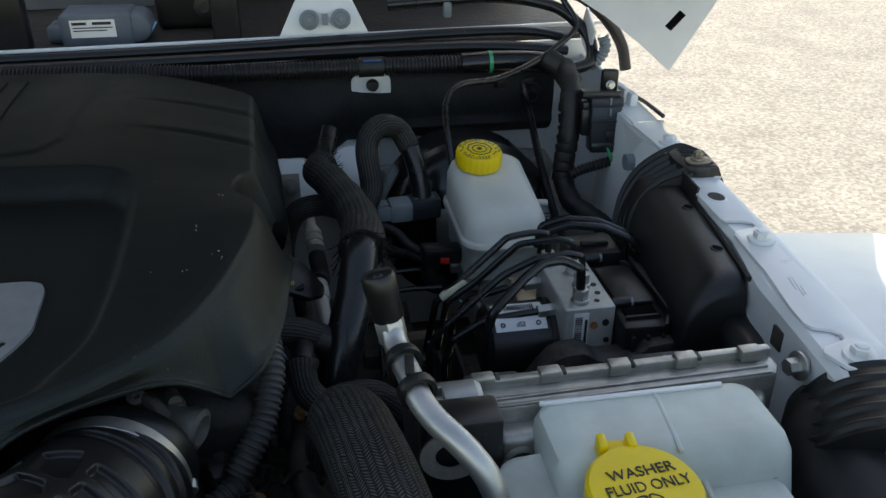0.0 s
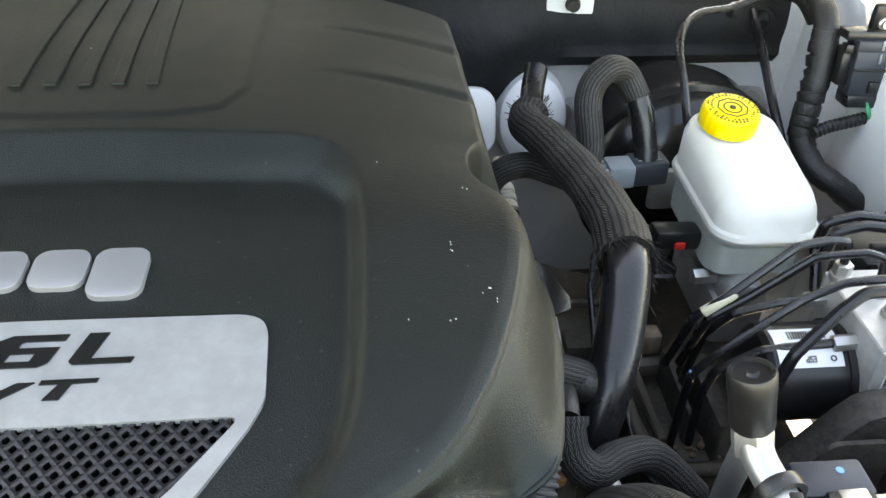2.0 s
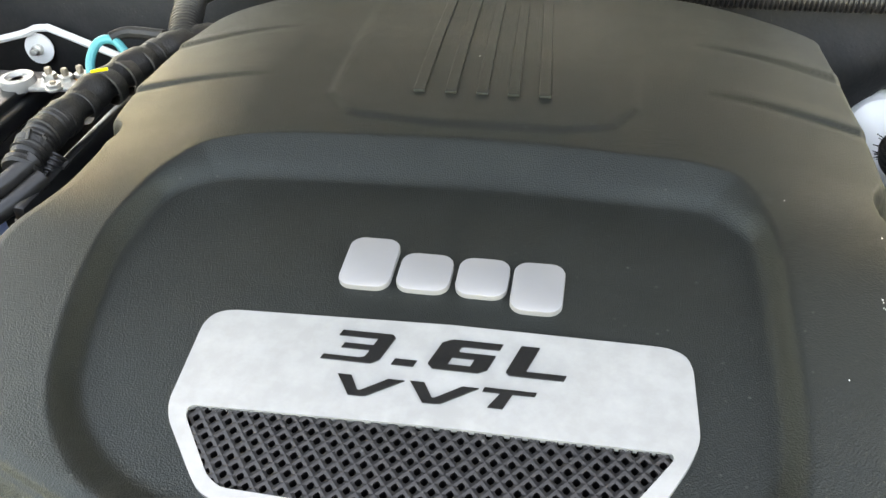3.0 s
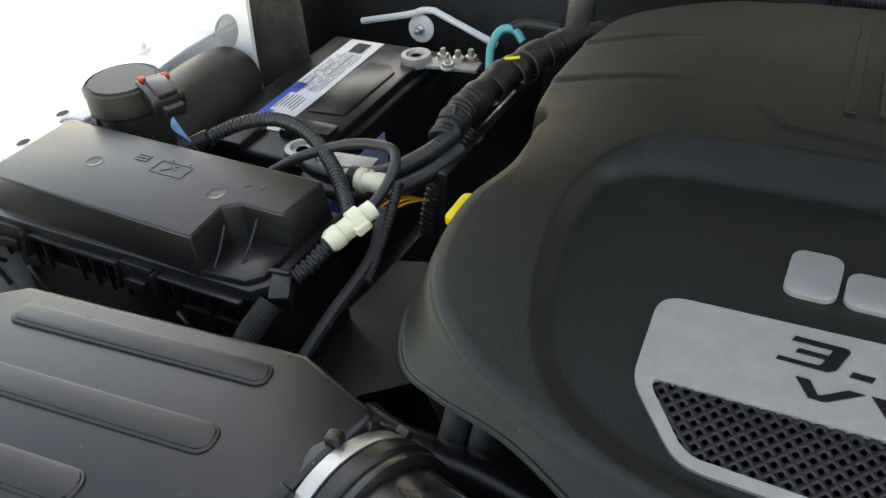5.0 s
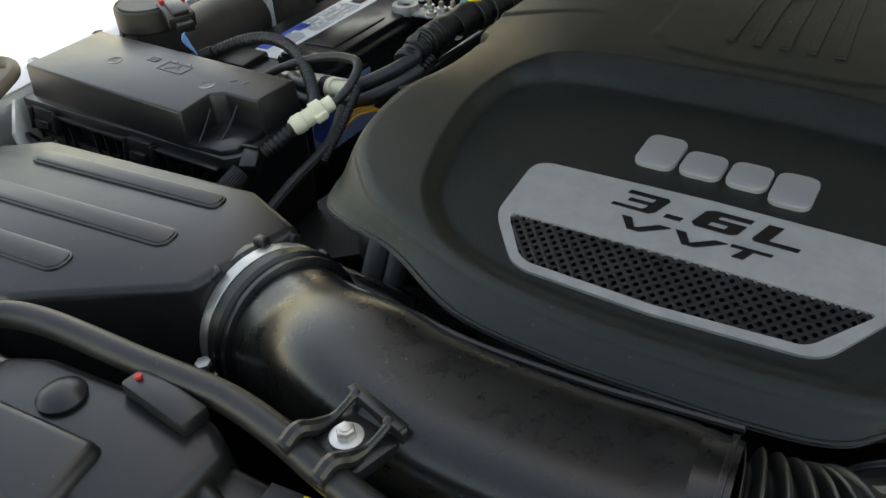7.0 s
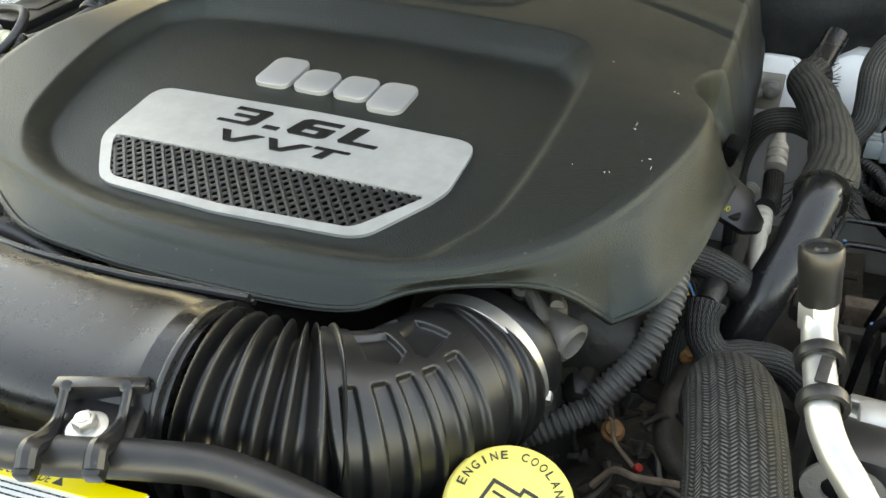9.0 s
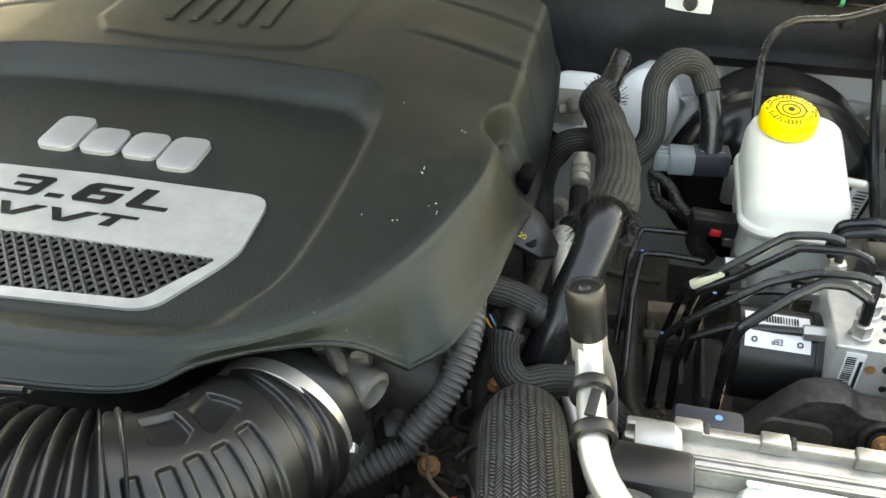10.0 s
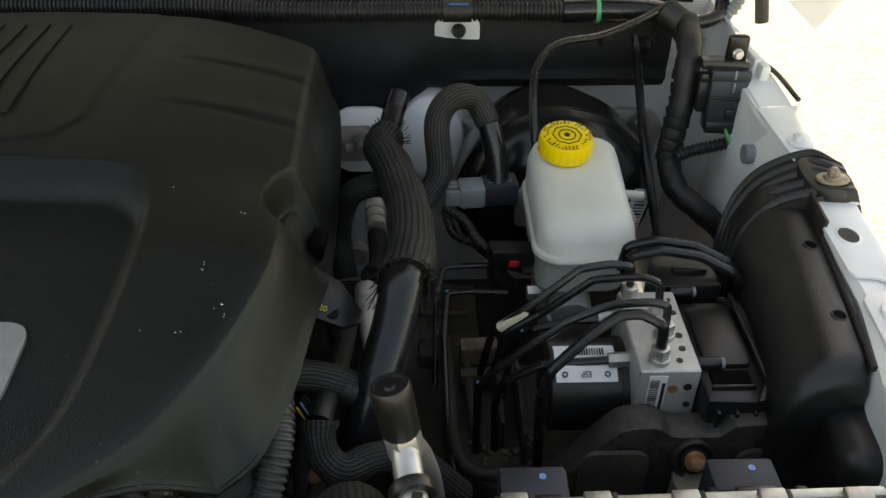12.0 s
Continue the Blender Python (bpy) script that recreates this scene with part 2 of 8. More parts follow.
M_BROWN = material("pale_brown_plastic", (0.10, 0.082, 0.065), 0.55, bump=0.1, dust=0.55, dustcol=(0.30, 0.25, 0.19), dustscale=14)
M_FOIL = material("dusty_foil_shield", (0.13, 0.12, 0.10), 0.55, metal=0.3, bump=0.5, grain=('noise', 40, 0.008), dust=0.4)
M_LINER = material("dark_hood_liner", (0.0085, 0.0100, 0.0115), 0.95, bump=0.4, grain=('noise', 300, 0.002))
M_MUD = material("dried_mud", (0.17, 0.12, 0.085), 0.9, bump=0.6, var=0.35, varscale=90)
M_SIREN = material("faded_black_siren", (0.020, 0.018, 0.0165), 0.48, bump=0.1, dust=0.16, dustcol=(0.10, 0.085, 0.065), dustscale=30, speck=0.3)
M_SPECK = material("dust_speckled_black_plastic", (0.019, 0.0178, 0.0165), 0.55, bump=0.5, grain=('noise', 350, 0.001), dust=0.45, dustcol=(0.14, 0.118, 0.092), dustscale=120, speck=0.9, speckscale=260, speckcol=(0.28, 0.25, 0.20))
M_SHIELD = material("dirty_heat_shield", (0.040, 0.033, 0.026), 0.62, metal=0.2, bump=0.5, grain=('noise', 90, 0.004), dust=0.5, dustcol=(0.085, 0.066, 0.047), dustscale=60, speck=0.5)
# near-black fill: the shade inside pits and openings, put into the colour
M_HOLESHADE = material("opening_shade", (0.0015, 0.0015, 0.0015), 0.9, bump=0.0, spec=0.1)
M_CAST = material("dull_cast_alloy", (0.20, 0.19, 0.175), 0.50, metal=0.5, grain=('noise', 300, 0.0010), bump=0.5, dust=0.5, dustcol=(0.10, 0.085, 0.065), dustscale=60)
M_BLOCK = material("machined_aluminium_block", (0.56, 0.55, 0.52), 0.40, metal=0.40, bump=0.15, dust=0.35, dustcol=(0.33, 0.28, 0.21), dustscale=110, speck=0.4)
M_PALEYEL = material("dusty_yellow_cap", (0.74, 0.62, 0.14), 0.45, bump=0.08, var=0.06, dust=0.30, dustcol=(0.60, 0.55, 0.30), dustscale=50)
M_CREAMY = material("dirty_crimped_alloy", (0.48, 0.45, 0.40), 0.5, metal=0.35, bump=0.2, dust=0.5, dustcol=(0.26, 0.21, 0.16), dustscale=120)
M_SLATE = material("slate_grey_box", (0.022, 0.026, 0.034), 0.5, bump=0.1)

# ---- building helpers ----
ORG = {}


def thing(name, at, label, category, group="", kind=""):
    """An Empty at the base of a thing; its parts are given in world metres."""
    ob = new(name)
    ob.location = at
    ob.empty_display_size = 0.02
    ORG[ob] = Vector(at)
    return tagged(ob, label, category, group, kind)


def part(name, bm, material_, parent=None, label="", smooth=35):
    """Links a bmesh in world metres as one mesh object under a thing or part."""
    me = bpy.data.meshes.new(name)
    if parent is not None:
        bmesh.ops.translate(bm, verts=bm.verts, vec=-ORG[parent])
    bm.normal_update()
    bm.to_mesh(me)
    bm.free()
    for m in (material_ if isinstance(material_, (list, tuple)) else [material_]):
        me.materials.append(m)
    if smooth:
        me.polygons.foreach_set("use_smooth", [True] * len(me.polygons))
        me.set_sharp_from_angle(angle=radians(smooth))
    ob = new(name, me)
    if parent is not None:
        ob.parent = parent
        ORG[ob] = ORG[parent]
    else:
        ORG[ob] = Vector((0, 0, 0))
    if label:
        ob["label"] = label
    return ob


def smoothline(pts, per=8):
    """Catmull-Rom line through the given points."""
    p = [Vector(q) for q in pts]
    if len(p) == 2:
        return [p[0].lerp(p[1], i / per) for i in range(per + 1)]
    e = [2 * p[0] - p[1]] + p + [2 * p[-1] - p[-2]]
    out = []
    for i in range(1, len(e) - 2):
        a, b, c, d = e[i - 1], e[i], e[i + 1], e[i + 2]
        for k in range(per):
            t = k / per
            out.append(0.5 * ((2 * b) + (c - a) * t + (2 * a - 5 * b + 4 * c - d) * t * t + (3 * b - a - 3 * c + d) * t ** 3))
    out.append(p[-1])
    return out


def spaced(line, step):
    """The same line with evenly spaced points."""
    out, left = [line[0].copy()], step
    for a, b in zip(line, line[1:]):
        d = (b - a).length
        while d >= left and d > 0:
            a = a.lerp(b, left / d)
            out.append(a.copy())
            d = (b - a).length
            left = step
        left -= d
    return out


def sweep(line, radius, n=14, squash=1.0, cap=True, bm=None, up=None):
    """A tube along a line. radius: metres or a function of (index, count)."""
    bm = bm or bmesh.new()
    uvl = bm.loops.layers.uv.verify()
    rings, tang = [], []
    for i in range(len(line)):
        t = line[min(i + 1, len(line) - 1)] - line[max(i - 1, 0)]
        tang.append(t.normalized() if t.length > 1e-9 else Vector((0, 0, 1)))
    ref = up or (Vector((0, 0, 1)) if abs(tang[0].z) < 0.9 else Vector((1, 0, 0)))
    u = (Vector(ref) - tang[0] * tang[0].dot(Vector(ref))).normalized()
    dist, dists = 0.0, []
    for i, p in enumerate(line):
        if i:
            dist += (p - line[i - 1]).length
            u = (u - tang[i] * tang[i].dot(u)).normalized()
        dists.append(dist)
        v = tang[i].cross(u)
        r = radius(i, len(line)) if callable(radius) else radius
        rings.append([bm.verts.new(p + (u * math.cos(2 * math.pi * k / n) * squash + v * math.sin(2 * math.pi * k / n)) * r) for k in range(n)])
    for i in range(len(rings) - 1):
        for k in range(n):
            f = bm.faces.new((rings[i][k], rings[i][(k + 1) % n], rings[i + 1][(k + 1) % n], rings[i + 1][k]))
            for lp, (a, b) in zip(f.loops, ((k, i), (k + 1, i), (k + 1, i + 1), (k, i + 1))):
                lp[uvl].uv = (a / n, dists[b])
    if cap:
        bm.faces.new(rings[0][::-1])
        bm.faces.new(rings[-1])
    return bm


def tube(pts, r, n=14, per=8, squash=1.0, bm=None, up=None):
    return sweep(smoothline(pts, per), r, n, squash, True, bm, up)


def corrugated(pts, r, pitch=0.004, n=14, deep=0.8, bm=None):
    """Split conduit with rings along its length."""
    line = spaced(smoothline(pts, 10), pitch / 4)
    pat = (1.0, 1.0, deep, deep)
    return sweep(line, lambda i, c: r * pat[i % 4], n, 1.0, True, bm)


def box(size, m=None, bevel=0.0, seg=2, bm=None, taper=1.0):
    """A box with its centre at the origin of the pose m; taper shrinks the top."""
    b = bmesh.new()
    bmesh.ops.create_cube(b, size=1.0)
    for v in b.verts:
        k = taper if v.co.z > 0 else 1.0
        v.co = Vector((v.co.x * size[0] * k, v.co.y * size[1] * k, v.co.z * size[2]))
    if bevel:
        bmesh.ops.bevel(b, geom=b.edges[:], offset=bevel, segments=seg, affect='EDGES', profile=0.5)
    return merge(b, m, bm)


def cyl(r, h, m=None, n=24, bevel=0.0, bm=None, r2=None, seg=2):
    """A cylinder from z=0 to z=h of the pose m."""
    b = bmesh.new()
    bmesh.ops.create_cone(b, cap_ends=True, segments=n, radius1=r, radius2=r if r2 is None else r2, depth=h)
    bmesh.ops.translate(b, verts=b.verts, vec=(0, 0, h / 2))
    if bevel:
        es = [e for e in b.edges if abs(e.verts[0].co.z - e.verts[1].co.z) < 1e-6]
        bmesh.ops.bevel(b, geom=es, offset=bevel, segments=seg, affect='EDGES', profile=0.5)
    return merge(b, m, bm)


def lathe(profile, m=None, n=32, bm=None, ring=False):
    """Turns (radius, height) pairs round the z axis of the pose m; ring closes the profile on itself."""
    if ring:
        profile = list(profile) + [profile[0]]
    b = bmesh.new()
    rings = [[b.verts.new((r * math.cos(2 * math.pi * k / n), r * math.sin(2 * math.pi * k / n), z)) for k in range(n)] for r, z in profile]
    for a, c in zip(rings, rings[1:]):
        for k in range(n):
            b.faces.new((a[k], a[(k + 1) % n], c[(k + 1) % n], c[k]))
    if not ring and profile[0][0] > 1e-5:
        b.faces.new(rings[0][::-1])
    if not ring and profile[-1][0] > 1e-5:
        b.faces.new(rings[-1])
    bmesh.ops.remove_doubles(b, verts=b.verts, dist=1e-6)
    bmesh.ops.recalc_face_normals(b, faces=b.faces[:])
    return merge(b, m, bm)


def merge(b, m, bm):
    """Moves a small bmesh by the pose m, and joins it to bm where one is given."""
    if m is not None:
        bmesh.ops.transform(b, matrix=m, verts=b.verts)
    if bm is None:
        return b
    me = bpy.data.meshes.new("joined")
    b.to_mesh(me)
    b.free()
    bm.from_mesh(me)
    bpy.data.meshes.remove(me)
    return bm


def prism(poly, z0, z1, bevel=0.0, seg=2, taper=0.0, bm=None, m=None, allround=False):
    """An upright prism on a ground polygon; taper moves the top's edge inwards."""
    b = bmesh.new()
    c = sum((Vector((*p[:2], 0)) for p in poly), Vector()) / len(poly)
    lo = [b.verts.new((p[0], p[1], z0)) for p in poly]
    hi = []
    for p in poly:
        d = c - Vector((p[0], p[1], 0))
        d.z = 0
        q = Vector((p[0], p[1], z1)) + d.normalized() * taper
        hi.append(b.verts.new(q))
    n = len(poly)
    b.faces.new(lo[::-1])
    b.faces.new(hi)
    for i in range(n):
        b.faces.new((lo[i], lo[(i + 1) % n], hi[(i + 1) % n], hi[i]))
    bmesh.ops.recalc_face_normals(b, faces=b.faces[:])
    if bevel:
        es = [e for e in b.edges if allround or not all(v in lo for v in e.verts)]
        bmesh.ops.bevel(b, geom=es, offset=bevel, segments=seg, affect='EDGES', profile=0.5)
    return merge(b, m, bm)


def rounded(x0, y0, x1, y1, r, n=5):
    """A rounded rectangle as a polygon."""
    out = []
    for cx, cy, a in ((x1 - r, y1 - r, 0), (x0 + r, y1 - r, 90), (x0 + r, y0 + r, 180), (x1 - r, y0 + r, 270)):
        for k in range(n + 1):
            w = radians(a + 90 * k / n)
            out.append((cx + r * math.cos(w), cy + r * math.sin(w)))
    return out


def hexbolt(parent, at, r=0.011, name="bolt", mat=None, m=None, washer=1.55, label="", tall=0.0065):
    """A flanged hexagon bolt whose head points along z of the pose."""
    m = m or Matrix.Translation(at)
    bm = cyl(r * washer, 0.0035, m, 28, 0.001)
    cyl(r, tall, m @ Matrix.Translation((0, 0, 0.003)), 6, 0.0014, bm)
    cyl(r * 0.62, tall + 0.0012, m @ Matrix.Translation((0, 0, 0.003)), 20, 0.0006, bm)
    return part(name, bm, mat or M_STEEL, parent, label)


def lettering(text, width, height, m, depth=0.0006, shear=0.0, bold=0.0, space=1.0):
    """Flat letters of a given width and height round the origin of the pose m, as a bmesh."""
    cu = bpy.data.curves.new("letters", 'FONT')
    cu.body, cu.align_x, cu.align_y = text, 'CENTER', 'CENTER'
    cu.extrude, cu.shear, cu.offset, cu.space_character = 0.5, shear, bold, space
    ob = bpy.data.objects.new("letters", cu)
    me = bpy.data.meshes.new_from_object(ob)
    bm = bmesh.new()
    bm.from_mesh(me)
    bpy.data.objects.remove(ob)
    bpy.data.curves.remove(cu)
    bpy.data.meshes.remove(me)
    xs, ys = [v.co.x for v in bm.verts], [v.co.y for v in bm.verts]
    cx, cy = (max(xs) + min(xs)) / 2, (max(ys) + min(ys)) / 2
    kx, ky = width / (max(xs) - min(xs)), height / (max(ys) - min(ys))
    for v in bm.verts:
        v.co = Vector(((v.co.x - cx) * kx, (v.co.y - cy) * ky, v.co.z * depth))
    return merge(bm, m, None)


def bars(rows, m, depth=0.0004, bm=None):
    """Unreadable print: thin bars (x, y, w, h) on the plane of the pose m."""
    bm = bm or bmesh.new()
    for x, y, w, h in rows:
        box((w, h, depth), m @ Matrix.Translation((x, y, depth / 2)), 0, bm=bm)
    return bm


def frame_on(origin, ex, ey):
    """A pose from an origin and two directions in the plane."""
    x = Vector(ex).normalized()
    z = x.cross(Vector(ey)).normalized()
    y = z.cross(x)
    m = Matrix((x, y, z)).transposed().to_4x4()
    m.translation = Vector(origin)
    return m


def along(a, b):
    """A pose at a whose z axis points to b."""
    d = Vector(b) - Vector(a)
    return Matrix.Translation(a) @ d.to_track_quat('Z', 'Y').to_matrix().to_4x4()


def dist_to_poly(px, py, poly):
    """Signed distance (inside positive) of many points to a polygon."""
    best = np.full(px.shape, 1e9)
    inside = np.zeros(px.shape, bool)
    n = len(poly)
    for i in range(n):
        ax, ay = poly[i]
        bx, by = poly[(i + 1) % n]
        dx, dy = bx - ax, by - ay
        t = np.clip(((px - ax) * dx + (py - ay) * dy) / (dx * dx + dy * dy + 1e-12), 0, 1)
        best = np.minimum(best, np.hypot(px - ax - t * dx, py - ay - t * dy))
        cross = ((ay > py) != (by > py)) & (px < (bx - ax) * (py - ay) / (by - ay + 1e-12) + ax)
        inside ^= cross
    return np.where(inside, best, -best)


def sstep(a, b, x):
    t = np.clip((x - a) / (b - a), 0, 1)
    return t * t * (3 - 2 * t)


def closedline(pts, per=6, sharp=()):
    """A closed smooth line through the points, with a corner at the sharp ones."""
    p = [Vector(q) for q in pts]
    n, out = len(p), []
    for i in range(n):
        a, b, c, d = p[i - 1], p[i], p[(i + 1) % n], p[(i + 2) % n]
        if i in sharp:
            a = 2 * b - c
        if (i + 1) % n in sharp:
            d = 2 * c - b
        for k in range(per):
            t = k / per
            out.append(0.5 * ((2 * b) + (c - a) * t + (2 * a - 5 * b + 4 * c - d) * t * t + (3 * b - a - 3 * c + d) * t ** 3))
    return out


def softened(poly, r):
    """A polygon with its corners rounded off."""
    out = []
    for i, b in enumerate(poly):
        b, a, c = Vector(b), Vector(poly[i - 1]), Vector(poly[(i + 1) % len(poly)])
        la, lc = min(0.45, r / (a - b).length), min(0.45, r / (c - b).length)
        for t in (0.0, 0.25, 0.5, 0.75, 1.0):
            p = b.lerp(a, la) * (1 - t) ** 2 + b * 2 * t * (1 - t) + b.lerp(c, lc) * t * t
            out.append((p.x, p.y))
    return out

# ---- ground ----
bm = bmesh.new()
bmesh.ops.create_grid(bm, x_segments=4, y_segments=4, size=300)
tagged(part("ground", bm, M_GROUND), "pale sunlit asphalt with fine gravel speckle", "ground", kind="structure")

# ---- car body ----
MIRROR = -0.038   # the car's middle line
body = thing("car_body", (MIRROR, 0.2, 0.0), "white off-road car body round an open engine bay", "car")


def mx(x, side):
    return x if side > 0 else 2 * MIRROR - x


def sheet(rows, closed=False):
    """A sheet over rows of points (all rows of one length)."""
    bm = bmesh.new()
    g = [[bm.verts.new(p) for p in r] for r in rows]
    for a, b in zip(g, g[1:]):
        for i in range(len(a) - 1):
            bm.faces.new((a[i], a[i + 1], b[i + 1], b[i]))
    return bm


def thick(bm, t):
    """Gives a sheet its thickness."""
    bmesh.ops.recalc_face_normals(bm, faces=bm.faces[:])
    bmesh.ops.solidify(bm, geom=bm.faces[:], thickness=t)
    return bm


def fender(side):
    """Inner rail with its upright apron, and the outer fender that falls away beside it."""
    inner = [(0.730, 0.47), (0.725, 0.36), (0.732, 0.27), (0.714, 0.175), (0.708, 0.07), (0.690, -0.01), (0.680, -0.13), (0.668, -0.30), (0.655, -0.50)]
    outer = [(0.775, 0.47), (0.772, 0.40), (0.765, 0.30), (0.757, 0.21), (0.749, 0.10), (0.742, -0.02), (0.733, -0.117), (0.715, -0.30), (0.70, -0.50)]
    zi = 1.0415
    if side < 0:
        inner = [(x + 0.012, y) for x, y in inner]
        outer = [(x + 0.045, y) for x, y in outer]
    rows = []
    for (ax, ay), (bx, by) in zip(inner, outer):
        rows.append([Vector((mx(ax, side), ay, 0.60)), Vector((mx(ax, side), ay, zi - 0.05)), Vector((mx(ax, side), ay, zi - 0.006)), Vector((mx(ax + 0.005, side), ay, zi)),
                     Vector((mx(bx - 0.006, side), by, zi)), Vector((mx(bx, side), by, zi - 0.008)), Vector((mx(bx + 0.004, side), by, zi - 0.05))])
    rail = part("rail", thick(sheet(rows), 0.002), M_PAINT, body, "white painted inner fender rail with bolts", smooth=25)
    # outer fender
    rows = []
    for i in range(15):
        y = 0.17 - i * 0.055
        x0 = 0.757 + (y - 0.21) * 0.075
        rise = 0.012 * math.sin(math.pi * min(1, i / 6))
        rows.append([Vector((mx(x0 + 0.004, side), y, 0.992 + rise)), Vector((mx(x0 + 0.06, side), y, 0.985 + rise)), Vector((mx(x0 + 0.18, side), y, 0.975 + rise)),
                     Vector((mx(x0 + 0.27, side), y, 0.955 + rise)), Vector((mx(x0 + 0.31, side), y, 0.915)), Vector((mx(x0 + 0.325, side), y, 0.80))])
    part("fender", thick(sheet(rows), 0.003), M_PAINT, body, "white outer front fender in full sun")
    # flange plate over the rail, its inner edge notched in front of each bolt
    edge = [(0.728, 0.372), (0.724, 0.362), (0.7265, 0.277), (0.719, 0.215), (0.712, 0.161), (0.709, 0.100), (0.712, 0.094), (0.729, 0.0915), (0.7345, 0.086), (0.7335, 0.079), (0.726, 0.0755), (0.711, 0.0725), (0.7062, 0.066),
            (0.700, -0.002), (0.690, -0.059), (0.6885, -0.080), (0.692, -0.0875), (0.704, -0.092), (0.708, -0.098), (0.706, -0.1055), (0.698, -0.109), (0.686, -0.112), (0.6815, -0.118), (0.688, -0.138), (0.700, -0.148)]
    back = [(0.722, -0.152), (0.730, -0.117), (0.739, -0.02), (0.746, 0.10), (0.754, 0.21), (0.762, 0.30), (0.768, 0.372)]
    if side < 0:
        edge, back = [(x + 0.012, y) for x, y in edge], [(x + 0.045, y) for x, y in back]
    part("flange_plate", prism([(mx(x, side), y) for x, y in edge + back], zi + 0.0008, zi + 0.0036, 0.0009, 2), M_PAINT, rail, "white flange plate with rounded notches", smooth=40)
    for (x, y) in (((0.742, 0.295), (0.724, 0.050), (0.703, -0.129)) if side > 0 else ((0.790, 0.252), (0.742, -0.012), (0.725, -0.20))):
        hexbolt(rail, (mx(x, side), y, zi + 0.0036), 0.0078, "bolt", M_PAINT, label="white-painted flange bolt")
    if side > 0:
        part("stamped_mark", bars([(0, 0, 0.030, 0.0006), (0.004, 0.0030, 0.020, 0.0005), (-0.006, -0.0026, 0.014, 0.0005)], pose(0.713, -0.030, zi + 0.0037, 0, 0, 78), 0.0006), M_PAINT, rail, smooth=0)
    # punched holes: discs on the plate, coloured dark for the shade inside
    for (x, y, r) in (((0.727, 0.145, 0.011), (0.752, 0.20, 0.008)) if side > 0 else ((0.754, 0.092, 0.008), (0.744, 0.030, 0.008))):
        part("hole", cyl(r, 0.0016, Matrix.Translation((mx(x, side), y, zi + 0.0027)) @ Matrix.Diagonal((0.75, 1, 1, 1)), 24), M_DIRT_SHADE, rail)
        part("hole_rim", lathe([(r * 1.25, 0), (r * 1.25, 0.0012), (r, 0.0022), (r * 0.93, 0.0012), (r * 0.93, 0)], Matrix.Translation((mx(x, side), y, zi + 0.0026)) @ Matrix.Diagonal((0.75, 1, 1, 1)), 24, ring=True), M_PAINT, rail)
    # slot as a solid box, its inner shade put into the colour
    bm = box((0.004, 0.015, 0.018), pose(mx(0.686, side), -0.058, 1.016), 0.001)
    part("slot", bm, M_DIRT_SHADE, rail)
    return rail


fender(1)
fender(-1)

for side in (1, -1):
    part("side_panel", box((0.008, 0.20, 0.46), pose(mx(0.738, side), 0.552, 0.83, 0, 3 * side, 0), 0.002), M_PAINT if side > 0 else M_PLASTIC, body, "inner side panel")

# firewall sheet, cowl shelf and insulation
bm = box((1.60, 0.012, 0.59), pose(MIRROR, 0.640, 0.785), 0.003)
part("firewall", bm, M_PAINT, body, "white painted firewall sheet")
part("cowl_lip", box((1.64, 0.007, 0.006), pose(MIRROR, 0.651, 1.0915, 0, -0.65, 0), 0.002), M_PAINT, body, "white cowl flange behind the seal")
# cowl shelf and wall take a dark colour for the shade under the hood
part("cowl_shelf", box((1.62, 0.335, 0.012), pose(MIRROR, 0.8475, 1.072), 0.003), M_ENGINE_SHADE, body, "cowl trough under the windscreen, coloured dark for the hood's shade")
part("windscreen", box((1.50, 0.04, 1.05), pose(MIRROR, 1.22, 1.55, -20, 0, 0), 0.01), M_BLACKGLOSS, body, "dark sloping windscreen")
part("cowl_wall", box((1.62, 0.012, 0.10), pose(MIRROR, 1.01, 1.15), 0.003), M_ENGINE_SHADE, body)
# pale panel darkened to blue-grey, its shade put into the colour
part("cowl_panel", box((0.34, 0.010, 0.10), pose(-0.075, 0.985, 1.128), 0.003), M_MODULE_SHADE, body)
part("cabin", prism([(1.03, 0.50), (1.03, 1.05), (1.12, 1.14), (1.40, 1.90), (3.20, 1.90), (3.30, 1.10), (3.30, 0.50)], -0.78, 0.78, 0.03, 3, m=Matrix(((0, 0, 1, MIRROR), (1, 0, 0, 0), (0, 1, 0, 0), (0, 0, 0, 1)))), M_PAINT, body)
part("front_panel", box((1.40, 0.05, 0.56), pose(MIRROR, -0.63, 0.79), 0.02, 3), M_PAINT, body, "white front panel")
part("under_body", box((1.10, 3.70, 0.16), pose(MIRROR, 1.30, 0.50), 0.03, 2), M_DIRT_SHADE, body)
for sx in (-0.74, 0.74):
    for y in (-0.12, 2.50):
        w_ = part("wheel", lathe([(0.20, -0.11), (0.36, -0.11), (0.39, -0.08), (0.39, 0.08), (0.36, 0.11), (0.20, 0.11)], pose(MIRROR + sx, y, 0.39, 0, 90, 0), 40, ring=True), M_DULL, body, "black tyre")
        part("rim", cyl(0.205, 0.16, pose(MIRROR + sx - 0.08, y, 0.39, 0, 90, 0), 32, 0.01), M_ALU, w_)
part("bay_floor", box((1.46, 1.16, 0.02), pose(MIRROR, 0.08, 0.60), 0.004), M_DIRT_SHADE, body, "dark dirty underside of the engine bay")


